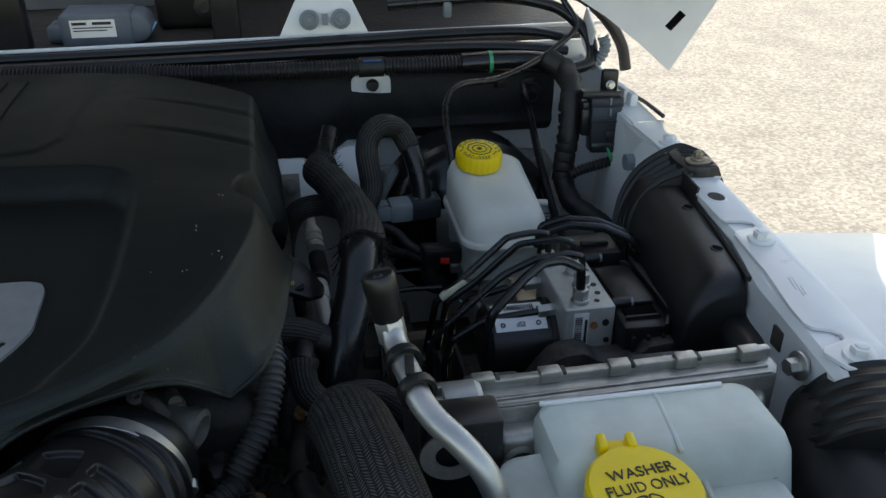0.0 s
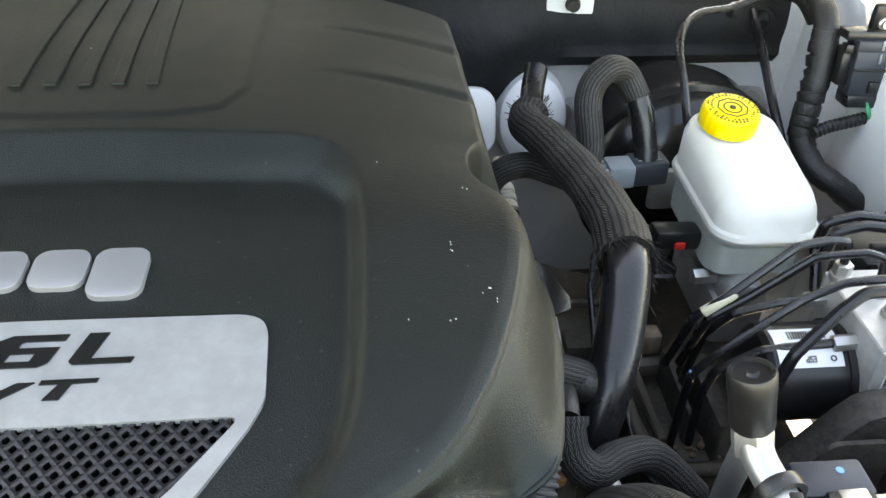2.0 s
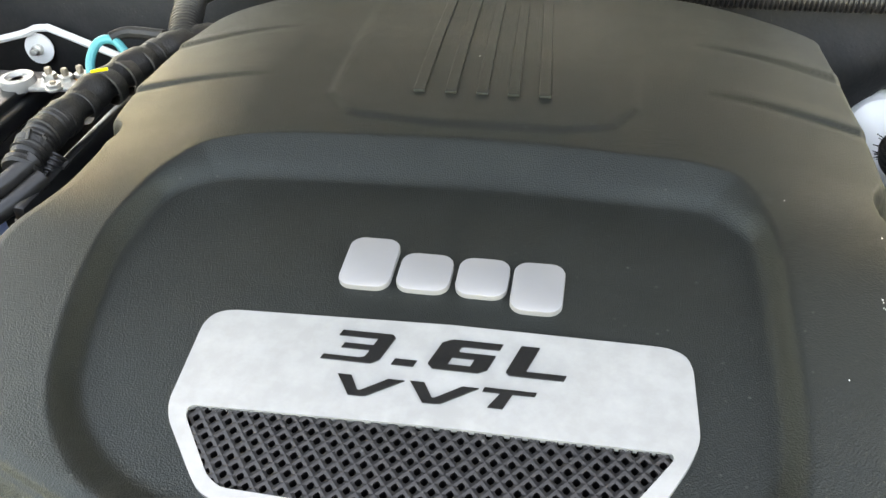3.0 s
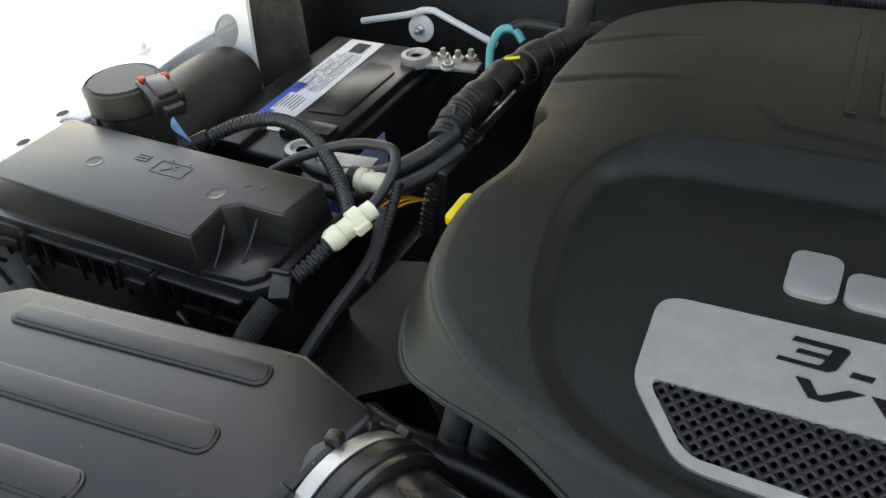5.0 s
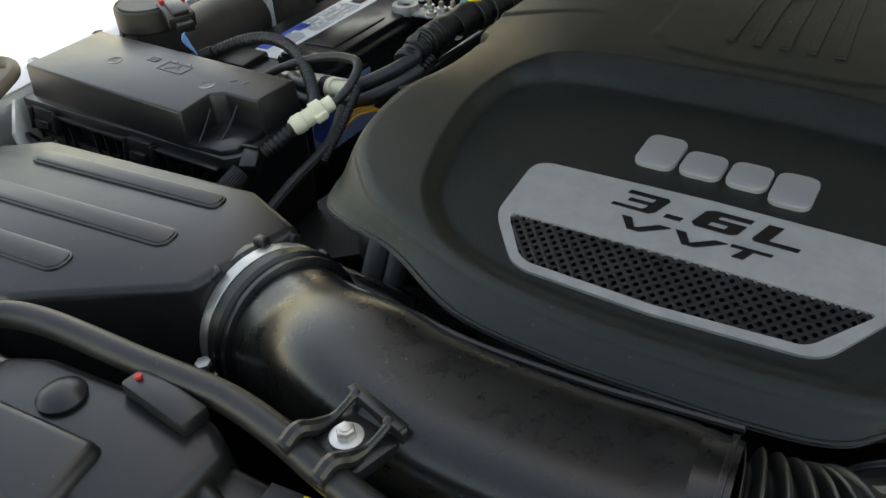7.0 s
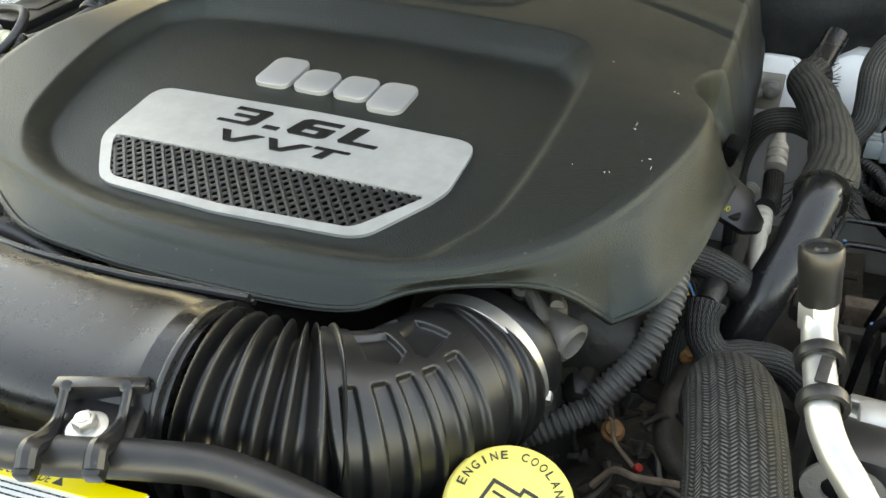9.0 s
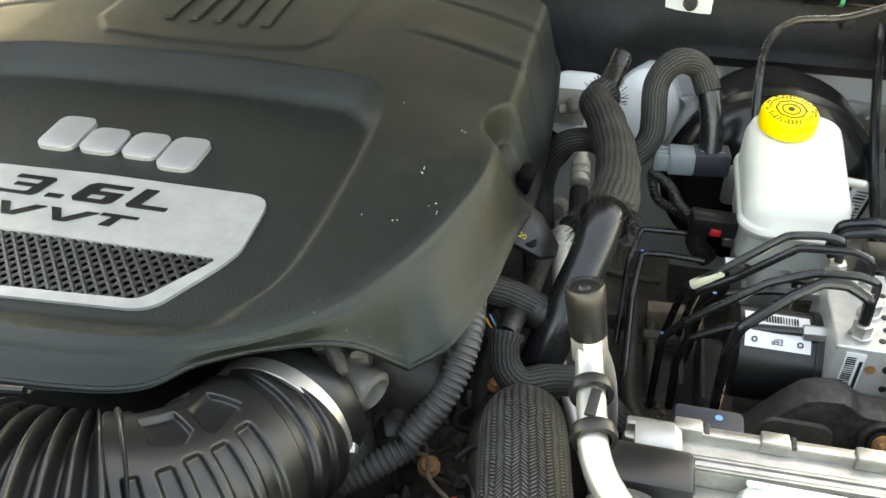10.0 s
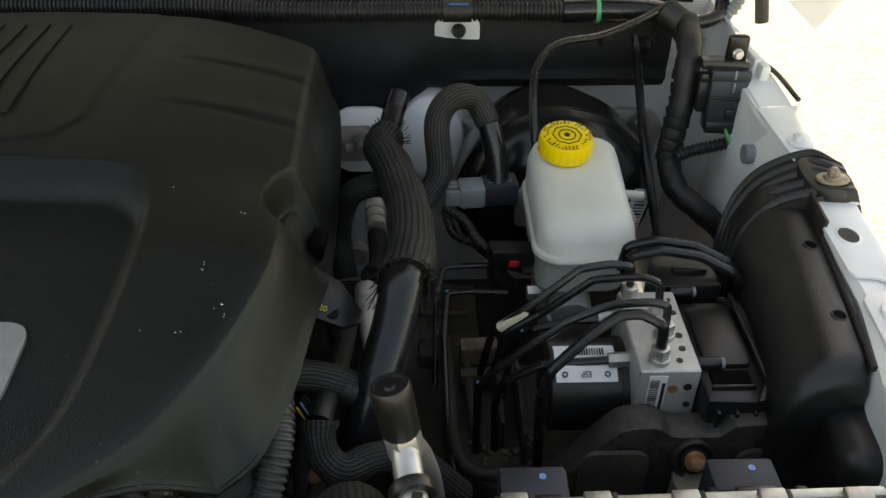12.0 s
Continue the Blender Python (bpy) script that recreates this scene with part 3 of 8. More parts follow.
def insulation():
    """Black moulded pad on the firewall, with soft swellings and a lower edge that lifts over the booster."""
    rows = []
    for j in range(15):
        row = []
        for i in range(61):
            x = -0.835 + 1.525 * i / 60
            low = 0.966 if x > 0.37 else 0.94
            low = low + (0.78 - low) * float(sstep(0.37, 0.27, np.array(x)))
            top = 1.070
            z = low + (top - low) * j / 14
            y = 0.612 - 0.022 * math.sin(math.pi * j / 14) ** 0.6
            y -= 0.014 * math.exp(-((x - 0.33) / 0.05) ** 2) * math.exp(-((z - 0.99) / 0.04) ** 2)
            y -= 0.008 * math.exp(-((z - 0.978) / 0.008) ** 2) * float(sstep(0.36, 0.44, np.array(x)))
            y -= 0.010 * math.exp(-((x + 0.45) / 0.12) ** 2) * math.exp(-((z - 0.99) / 0.05) ** 2)
            row.append(Vector((x, y, z)))
        rows.append(row)
    return thick(sheet(rows), 0.012)


part("insulation_pad", insulation(), M_PAD, body, "black moulded firewall insulation pad")
tab = part("tab", prism(rounded(0.398, -0.022, 0.453, 0.018, 0.010), 0, 0.004, 0.001, m=pose(0, 0.583, 1.040, 90, 0, 0)), M_PAINT, body, "white steel tab with a push clip")
part("clip", lathe([(0.004, 0), (0.004, 0.012), (0.009, 0.012), (0.007, 0.02)], pose(0.427, 0.586, 1.045, 90, 0, 0), 16), M_TAPE, tab)
# weather seal along the cowl
seal = sweep(smoothline([(-0.80, 0.612, 1.070), (-0.4, 0.602, 1.078), (0.1, 0.600, 1.083), (0.45, 0.602, 1.087), (0.60, 0.606, 1.084), (0.715, 0.612, 1.072)], 12), 0.011, 12, 0.7)
sweep(smoothline([(-0.80, 0.637, 1.078), (-0.4, 0.630, 1.084), (0.1, 0.628, 1.0895), (0.35, 0.630, 1.094), (0.56, 0.631, 1.0985), (0.66, 0.634, 1.096), (0.715, 0.638, 1.085)], 12), 0.009, 12, 0.8, bm=seal)
sweep(smoothline([(0.700, 0.634, 1.150), (0.738, 0.628, 1.144), (0.776, 0.618, 1.112), (0.800, 0.612, 1.076), (0.808, 0.606, 1.040)], 8), 0.0085, 12, bm=seal)
tagged(part("weather_seal", seal, M_RUBBER), "long black rubber cowl seal along the firewall top", "seal", kind="structure")

# hood, open above the bay
hood = thing("hood", (MIRROR, 0.62, 1.16), "white hood propped wide open above the engine bay", "hood")
ux, uz = -0.155, 0.988


def hood_rows(lift, inset):
    """Rows of the hood's panel from its rear edge forwards and up; lift moves it off along its normal."""
    rows = []
    for j in range(13):
        s = 1.14 * j / 12
        half = (0.892 if j == 0 else 0.968 - 0.420 * ((j - 1) / 11) ** 0.75) - inset
        row = []
        for i in range(41):
            a = -1 + 2 * i / 40
            e = max(0.0, (abs(a) - 0.70) / 0.30) ** 1.8
            drop = (0.06 if j == 0 else 0.125) * e * (1 if not inset else 0.3) + lift
            crown = 0.02 * (1 - a * a)
            row.append(Vector((MIRROR + a * half, 0.615 + ux * s + uz * (crown - drop), 1.19 + uz * s - ux * (crown - drop) - (0.13 * e if j == 0 else 0))))
        rows.append(row)
    return rows


part("panel", thick(sheet(hood_rows(0.0, 0.0)), 0.004), M_PAINT, hood)
# unseen liner, added to darken and cool what the bay reflects
part("liner", thick(sheet(hood_rows(0.035, 0.10)[1:]), 0.012), M_LINER, hood, "unseen black hood liner, added to keep reflections dark")
slot_n = Vector((-0.486, -0.862, -0.146)).normalized()
# near-black bar on the panel, the slot's shade put into its colour
part("slot", box((0.030, 0.011, 0.002), frame_on(Vector((0.847, 0.5425, 1.125)), (0.010, -0.009, 0.018), slot_n.cross(Vector((0.010, -0.009, 0.018)))), 0.0008), M_HOLESHADE, hood)
part("hinge", box((0.004, 0.05, 0.05), pose(0.742, 0.60, 1.10, 30, 0, 0), 0.002), M_PAINT, hood)
trim = tube([(0.767, 0.49, 1.042), (0.769, 0.47, 1.044), (0.772, 0.44, 1.045), (0.773, 0.385, 1.045)], 0.0028, 8)
part("edge_trim", trim, M_RUBBER, body, "thin dark rubber edge strip")

# ---- engine and its cover ----
engine = thing("engine", (0, 0.12, 0.60), "dark dusty engine block under a plastic cover", "engine")
part("block", box((0.50, 0.52, 0.34), pose(-0.01, 0.14, 0.80), 0.03, 3), M_ENGINE_SHADE, engine)
part("cylinder_head", box((0.17, 0.46, 0.12), pose(0.19, 0.16, 0.97, 0, 18, 0), 0.02, 3), M_ENGINE_SHADE, engine)
part("cylinder_head", box((0.17, 0.46, 0.12), pose(-0.21, 0.16, 0.97, 0, -18, 0), 0.02, 3), M_ENGINE_SHADE, engine)
part("intake_plenum", box((0.40, 0.40, 0.07), pose(-0.01, 0.14, 1.025), 0.02, 3), M_ENGINE_SHADE, engine)

RIM = [(0.0, -0.172), (0.08, -0.168), (0.13, -0.158), (0.165, -0.145), (0.195, -0.128), (0.225, -0.102), (0.245, -0.072), (0.262, -0.035),
       (0.276, 0.01), (0.284, 0.05), (0.283, 0.085), (0.274, 0.12), (0.274, 0.15), (0.276, 0.19), (0.2755, 0.245), (0.273, 0.32), (0.2705, 0.418), (0.2645, 0.4445),
       (0.215, 0.458), (0.13, 0.472), (0.0, 0.484), (-0.14, 0.478), (-0.24, 0.462), (-0.308, 0.444), (-0.328, 0.40), (-0.331, 0.31), (-0.326, 0.235),
       (-0.316, 0.190), (-0.304, 0.16), (-0.297, 0.11), (-0.299, 0.08), (-0.309, 0.035), (-0.304, -0.02), (-0.288, -0.062), (-0.262, -0.092),
       (-0.23, -0.117), (-0.18, -0.138), (-0.11, -0.158), (-0.05, -0.170)]
LOW_RIGHT = [(0.0, -0.177, 1.060), (0.082, -0.173, 1.061), (0.124, -0.162, 1.060), (0.150, -0.140, 1.064), (0.190, -0.116, 1.063), (0.226, -0.103, 1.059), (0.2575, -0.088, 1.033), (0.281, -0.074, 1.046),
       (0.297, -0.02, 1.048), (0.303, 0.04, 1.048), (0.305, 0.09, 1.035), (0.305, 0.125, 1.02), (0.304, 0.155, 1.01), (0.303, 0.19, 1.005), (0.301, 0.245, 1.0), (0.297, 0.32, 0.995), (0.293, 0.40, 1.0), (0.280, 0.450, 1.02)]
LOW_LEFT = [(0.22, 0.468, 1.05), (0.13, 0.482, 1.06), (0.0, 0.494, 1.06), (-0.14, 0.488, 1.06), (-0.245, 0.472, 1.05), (-0.318, 0.452, 1.02), (-0.342, 0.40, 1.0), (-0.345, 0.31, 1.0), (-0.340, 0.235, 1.0),
       (-0.330, 0.190, 1.005), (-0.321, 0.16, 1.01), (-0.319, 0.11, 1.015), (-0.321, 0.08, 1.02), (-0.327, 0.035, 1.028), (-0.325, -0.025, 1.042), (-0.308, -0.066, 1.050), (-0.278, -0.104, 1.056),
       (-0.240, -0.121, 1.060), (-0.184, -0.136, 1.062), (-0.113, -0.171, 1.062), (-0.05, -0.177, 1.060)]
RECESS = [(-0.203, 0.159), (-0.147, 0.173), (0.0, 0.179), (0.1, 0.172), (0.157, 0.164), (0.178, 0.148), (0.188, 0.11), (0.192, 0.05), (0.19, -0.05), (0.178, -0.108), (0.14, -0.150),
          (-0.02, -0.163), (-0.13, -0.150), (-0.19, -0.11), (-0.222, -0.045), (-0.240, 0.04), (-0.236, 0.105), (-0.222, 0.142)]
CREASES = [((0.149, 0.360), (0.273, 0.353)), ((0.153, 0.269), (0.277, 0.262)), ((-0.202, 0.366), (-0.333, 0.360)), ((-0.195, 0.262), (-0.330, 0.266))]


WINDOW = [(-0.131, -0.071), (0.0, -0.0665), (0.124, -0.0655), (0.125, -0.069), (0.098, -0.108), (0.092, -0.1125), (0.0, -0.1195), (-0.095, -0.1175), (-0.104, -0.112), (-0.130, -0.078)]


def cover_plane(px, py):
    """The cover's top without its details: it rises to the rear, levels out and droops along its rear sides."""
    g = np.where(py < 0.1, py, 0.1 + 0.085 * (1 - np.exp(-(np.maximum(py, 0.1) - 0.1) / 0.085)))
    side = np.clip((np.abs(px + 0.029) - 0.165) / 0.135, 0, 1.1) ** 1.5
    return 1.101 + 0.072 * g - 0.009 * sstep(0.28, 0.50, py) - 0.026 * side * sstep(0.05, 0.19, py)


def cover_height(px, py):
    """Height of the cover's top: a gently rising plane with a sunk panel, a raised pad, blade creases and side scoops."""
    z = cover_plane(px, py)
    edge = dist_to_poly(px, py, RIM2)
    z = z - 0.0016 * (1 - sstep(0.0, 0.004, edge)) ** 2 - 0.0042 * np.clip(1 - edge / 0.012, 0, 1) ** 2 * sstep(0.16, 0.06, py) + 0.0006 * np.exp(-((edge - 0.0022) / 0.0032) ** 2) * sstep(0.16, 0.06, py)
    d = dist_to_poly(px, py, RECESS2)
    wide = 0.016 + 0.025 * sstep(0.10, 0.15, py) + 0.014 * sstep(-0.06, -0.14, py)
    k = np.clip(1.10 * d / wide - 0.05, 0, 1.3)
    k = np.where(k < 0.7, k, 0.7 + 0.3 * (1 - (1 - (k - 0.7) / 0.6) ** 2))
    soft = 1 - sstep(0.09, 0.15, py)
    k = k * (1 - soft) + (k * k * (3 - 2 * k)) * soft
    z = z * (1 - k) + (1.0825 + 0.062 * (py + 0.05)) * k
    pad = dist_to_poly(px, py, [(-0.150, 0.53), (-0.137, 0.232), (-0.114, 0.203), (-0.05, 0.195), (0.05, 0.195), (0.086, 0.203), (0.103, 0.232), (0.108, 0.53)])
    z = z + 0.0017 * sstep(-0.0045, 0.0045, pad)
    for (ax, ay), (bx, by) in CREASES:
        dx, dy = bx - ax, by - ay
        ln = math.hypot(dx, dy)
        t = ((px - ax) * dx + (py - ay) * dy) / (ln * ln)
        s = (-(px - ax) * dy + (py - ay) * dx) / ln
        if dx < 0:
            s = -s
        grow = np.clip(t, 0, 1.2) ** 0.65 * (t > 0)
        z = z + 0.0026 * grow * np.where(s > 0, np.exp(-(s / 0.018) ** 2), np.exp(-(s / 0.0024) ** 2))
        z = z - 0.0008 * grow * np.exp(-((s + 0.005) / 0.005) ** 2)
    for cx, cy, ra, rb in ((0.287, 0.150, 0.027, 0.050), (-0.326, 0.182, 0.024, 0.028)):
        q = np.hypot((px - cx) / ra, (py - cy) / rb)
        z = z - 0.034 * (1 - sstep(0.80, 1.0, q))
    win = dist_to_poly(px, py, WINDOW)
    z = z - 0.008 * sstep(-0.002, 0.001, win)
    return z


RIMLINE = closedline([(x, y, 0) for x, y in RIM], 22)
LOWLINE = closedline(LOW_RIGHT + LOW_LEFT, 22, (6,))
for p_ in LOWLINE:
    away = Vector((p_.x + 0.01, p_.y - 0.12)).normalized()
    lean = 0.0120 * float(sstep(0.40, 0.85, np.array(-away.y)))
    p_.x, p_.y, p_.z = p_.x + away.x * lean, p_.y + away.y * lean, p_.z + 1.05 * lean
RIM2 = [(p.x, p.y) for p in RIMLINE]
RECESS2 = [(p.x, p.y) for p in closedline([(x, y, 0) for x, y in RECESS], 5)]


def cover_shell():
    """The sheet of the top, rolled over at the rim into a skirt that leans outwards at the front."""
    bm = bmesh.new()
    cen = np.array((-0.01, 0.12))
    rim = np.array(RIM2)
    count, rings = len(rim), 150
    fr = 1 - (1 - np.linspace(0, 1, rings + 1)[1:]) ** 1.35
    pts = cen[None, None] + (rim[None] - cen) * fr[:, None, None]
    z = cover_height(pts[..., 0], pts[..., 1])
    mid = bm.verts.new((cen[0], cen[1], float(cover_height(cen[:1], cen[1:])[0])))
    g = [[bm.verts.new((pts[j, i, 0], pts[j, i, 1], z[j, i])) for i in range(count)] for j in range(rings)]
    low = np.array([(p.x, p.y, p.z) for p in LOWLINE])
    top = np.stack([rim[:, 0], rim[:, 1], z[-1]], 1)
    nrm = np.roll(rim, -1, 0) - np.roll(rim, 1, 0)
    nrm = np.stack([nrm[:, 1], -nrm[:, 0]], 1)
    nrm /= np.linalg.norm(nrm, axis=1)[:, None]
    for f, out in ((0.04, 0.0010), (0.12, 0.0013), (0.28, 0.0012), (0.55, 0.0004), (0.82, 0.0), (0.94, 0.001), (0.955, 0.0025), (1.0, 0.0025), (1.005, 0.0), (0.9, -0.003), (0.5, -0.004)):
        q = top * (1 - f) + low * f
        q[:, :2] += nrm * out
        g.append([bm.verts.new(v) for v in q])
    for i in range(count):
        bm.faces.new((mid, g[0][i], g[0][(i + 1) % count]))
    for a, b in zip(g, g[1:]):
        for i in range(count):
            bm.faces.new((a[i], b[i], b[(i + 1) % count], a[(i + 1) % count]))
    bmesh.ops.recalc_face_normals(bm, faces=bm.faces[:])
    return bm


cover = thing("engine_cover", (0, 0.12, 1.05), "grained black plastic engine cover with silver plate and emblem", "engine cover")
part("shell", cover_shell(), M_COVER, cover, smooth=60)
part("rim_bead", sweep(LOWLINE + LOWLINE[:1], 0.0022, 8), M_COVER, cover, smooth=60)
# solid near-black block stands for the shaded gap below the scoop
part("notch", box((0.014, 0.026, 0.020), pose(0.2955, 0.162, 1.030, 0, 14, -4), 0.004), M_HOLESHADE, cover, "near-black block painted as the opening's shade under the side scoop")
SLOPE = math.degrees(math.atan(0.062))
on_floor = pose(0, -0.05, 1.0825, SLOPE, 0, 0)   # plane of the sunk panel
PLATE = [(-0.143, -0.071), (-0.147, -0.012), (-0.143, -0.003), (-0.134, 0.001), (0.0, 0.006), (0.122, 0.005), (0.132, 0.001), (0.136, -0.008), (0.138, -0.056), (0.132, -0.072), (0.110, -0.112), (0.103, -0.118), (0.094, -0.121),
         (0.0, -0.128), (-0.093, -0.126), (-0.104, -0.122), (-0.112, -0.114), (-0.138, -0.082)]


def plate():
    bm = bmesh.new()
    loops = []
    for poly in (softened(PLATE, 0.006), softened(WINDOW, 0.004)):
        vs = [bm.verts.new((x, y + 0.05, 0.0025)) for x, y in poly]
        loops.append([bm.edges.new((vs[i], vs[(i + 1) % len(vs)])) for i in range(len(vs))])
    bmesh.ops.triangle_fill(bm, use_beauty=True, use_dissolve=False, edges=[e for lp in loops for e in lp])
    bmesh.ops.recalc_face_normals(bm, faces=bm.faces[:])
    r = bmesh.ops.extrude_face_region(bm, geom=bm.faces[:])
    bmesh.ops.translate(bm, verts=[v for v in r["geom"] if isinstance(v, bmesh.types.BMVert)], vec=(0, 0, -0.0035))
    bmesh.ops.recalc_face_normals(bm, faces=bm.faces[:])
    bmesh.ops.transform(bm, matrix=on_floor, verts=bm.verts)
    return bm


silver = part("plate", plate(), M_PLATE, cover, "satin silver plate framing a black mesh", smooth=30)


def mesh_panel():
    """Black panel with rows of diamond-shaped pits, their insides coloured near-black as shade."""
    bm = bmesh.new()
    px, py = 0.0092, 0.0105
    cells = [(i * px + (j % 2) * px / 2, -0.125 + j * py / 2) for j in range(14) for i in range(-18, 18)]
    xs, ys = np.array([c[0] for c in cells]), np.array([c[1] for c in cells])
    keep = dist_to_poly(xs, ys, WINDOW) > -0.002
    for (x, y), k in zip(cells, keep):
        if not k:
            continue
        y = y + 0.05
        ring = [[], [], []]
        for q in range(8):
            a = q * math.pi / 4
            ex, ey = math.cos(a), math.sin(a)
            k_ = 1.0 / (abs(ex) + abs(ey))
            ring[0].append(bm.verts.new((x + ex * k_ * px / 2, y + ey * k_ * py / 2, 0.0012)))
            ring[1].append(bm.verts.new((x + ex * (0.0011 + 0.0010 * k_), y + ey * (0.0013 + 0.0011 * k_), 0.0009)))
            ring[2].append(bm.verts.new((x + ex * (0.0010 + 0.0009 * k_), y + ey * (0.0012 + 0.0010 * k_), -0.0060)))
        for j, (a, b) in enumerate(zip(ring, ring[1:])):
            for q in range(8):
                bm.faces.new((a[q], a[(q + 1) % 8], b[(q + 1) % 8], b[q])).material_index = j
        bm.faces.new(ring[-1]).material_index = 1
    bmesh.ops.transform(bm, matrix=on_floor, verts=bm.verts)
    return bm


part("mesh_panel", mesh_panel(), (M_PLASTIC, M_HOLESHADE), cover, "black mesh with diamond pits", smooth=0)
# squared wide letters: outlines on a unit square
GLYPH = {
    "3": [(0, 1), (0.92, 1), (1, 0.90), (1, 0.14), (0.90, 0), (0, 0), (0, 0.14), (0.66, 0.14), (0.72, 0.20), (0.72, 0.42), (0.20, 0.42), (0.20, 0.58), (0.72, 0.58), (0.72, 0.82), (0, 0.82)],
    "6": [(1, 1), (0.14, 1), (0, 0.86), (0, 0.31), (0.32, 0.31), (0.32, 0.42), (0.70, 0.42), (0.70, 0.18), (0.32, 0.18), (0.32, 0.30), (0, 0.30), (0, 0.14), (0.12, 0), (0.88, 0), (1, 0.12), (1, 0.60), (0.40, 0.60), (0.36, 0.64), (0.36, 0.76), (0.40, 0.80), (1, 0.80)],
    "L": [(0, 1), (0.32, 1), (0.32, 0.17), (1, 0.17), (1, 0), (0.08, 0), (0, 0.10)],
    ".": [(0, 0), (0, 1), (1, 1), (1, 0)],
    "V": [(0, 1), (0.21, 1), (0.36, 0.28), (0.40, 0.28), (0.76, 1), (1, 1), (0.50, 0.03), (0.42, 0), (0.24, 0)],
    "T": [(0.03, 1), (1, 1), (0.97, 0.80), (0.56, 0.78), (0.42, 0), (0.14, 0), (0.34, 0.78), (0, 0.78)],
}


def glyphs(rows, shear):
    """Raised letters (sign, left, foot, width, height) on the sunk panel, leaning by shear."""
    bm = bmesh.new()
    for sign, x, y, w, h in rows:
        prism([(x + a * w + shear * b * h, y + b * h) for a, b in GLYPH[sign]], 0.0024, 0.0034, bm=bm, m=on_floor)
    return bm


part("engine_size", glyphs((("3", -0.0690, 0.0206, 0.0325, 0.0226), (".", -0.0282, 0.0214, 0.0125, 0.0044), ("6", -0.0090, 0.0216, 0.0335, 0.0226), ("L", 0.0350, 0.0224, 0.0325, 0.0220)), 0.33), M_BLACKGLOSS, silver, "black slanted lettering 3.6L", smooth=0)
part("valve_mark", glyphs((("V", -0.0560, -0.0026, 0.0380, 0.0134), ("V", -0.0150, -0.0022, 0.0380, 0.0134), ("T", 0.0250, -0.0006, 0.0290, 0.0130)), 0.0), M_BLACKGLOSS, silver, "black lettering VVT", smooth=0)
# emblem as four plain raised blocks
for x0, y0, x1, y1 in ((-0.077, 0.028, -0.044, 0.075), (-0.0405, 0.029, -0.007, 0.064), (-0.0035, 0.029, 0.0285, 0.064), (0.031, 0.020, 0.0625, 0.064)):
    part("emblem_block", prism(rounded(x0, y0 + 0.052, x1, y1 + 0.050, 0.009), -0.001, 0.0040, 0.0007, m=on_floor), M_LETTER, cover, "raised silver emblem block")
# five raised ribs at the rear
for xa, xb in ((-0.0660, -0.0735), (-0.0408, -0.0490), (-0.0160, -0.0265), (0.0085, -0.0030), (0.0330, 0.0190)):
    za, zb = (float(cover_height(np.array([x]), np.array([y]))[0]) for x, y in ((xa, 0.239), (xb, 0.440)))
    m = frame_on((xa, 0.239, za), (1, 0, 0), (xb - xa, 0.201, zb - za))
    rows = []
    for f in range(9):
        x, y = xa + (xb - xa) * f / 8, 0.239 + 0.201 * f / 8
        z = float(cover_height(np.array([x]), np.array([y]))[0])
        rows.append([Vector((x + a, y, z + h)) for a, h in ((-0.0048, -0.002), (-0.0046, 0.0018), (-0.0041, 0.0024), (0.0041, 0.0024), (0.0046, 0.0018), (0.0048, -0.002))])
    part("rib", sheet(rows), M_COVER, cover)
    part("rib_end", box((0.0092, 0.0022, 0.0028), m @ Matrix.Translation((0, 0.0005, 0.0008)), 0.0007), M_COVER, cover)

# pale chips and dust flecks on the plastic
bm = bmesh.new()
for cx, cy, n_, sp in ((0.257, -0.003, 4, 0.003), (0.253, 0.103, 2, 0.002), (0.225, -0.02, 3, 0.007), (0.235, 0.045, 4, 0.008), (0.21, 0.13, 1, 0.010), (-0.03, 0.30, 1, 0.01), (-0.10, -0.06, 2, 0.006)):
    for k in range(n_):
        x, y = cx + random.gauss(0, sp), cy + random.gauss(0, sp)
        z = float(cover_height(np.array([x]), np.array([y]))[0]) + 0.0003
        w = random.uniform(0.0003, 0.0007)
        box((w * random.uniform(1, 2.4), w, 0.0004), pose(x, y, z, 3, 0, random.uniform(0, 180)), bm=bm)
flecks = part("flecks", bm, M_LABEL, cover, "pale chips and dust flecks", smooth=0)
flecks["kind"] = "stuff"

# ---- air filter box, intake duct and throttle body ----
airbox = thing("air_filter_box", (-0.45, -0.24, 0.62), "satin black plastic air filter box with three raised ribs", "air filter")
TOP = [(-0.590, -0.147), (-0.337, -0.123), (-0.268, -0.150), (-0.288, -0.252), (-0.402, -0.333), (-0.600, -0.350), (-0.640, -0.300), (-0.640, -0.190)]
part("lid", prism(TOP, 0.97, 1.074, 0.007, 3, 0.010), M_PLASTIC, airbox, smooth=28)
part("base", prism([(x * 0.99 - 0.005, y * 0.99 - 0.002) for x, y in TOP], 0.63, 0.965, 0.006, 2), M_PLASTIC, airbox)
part("flange", prism([(-0.45 + (x + 0.45) * 1.03, -0.24 + (y + 0.24) * 1.04) for x, y in TOP], 0.958, 0.972, 0.002, 2), M_PLASTIC, airbox)
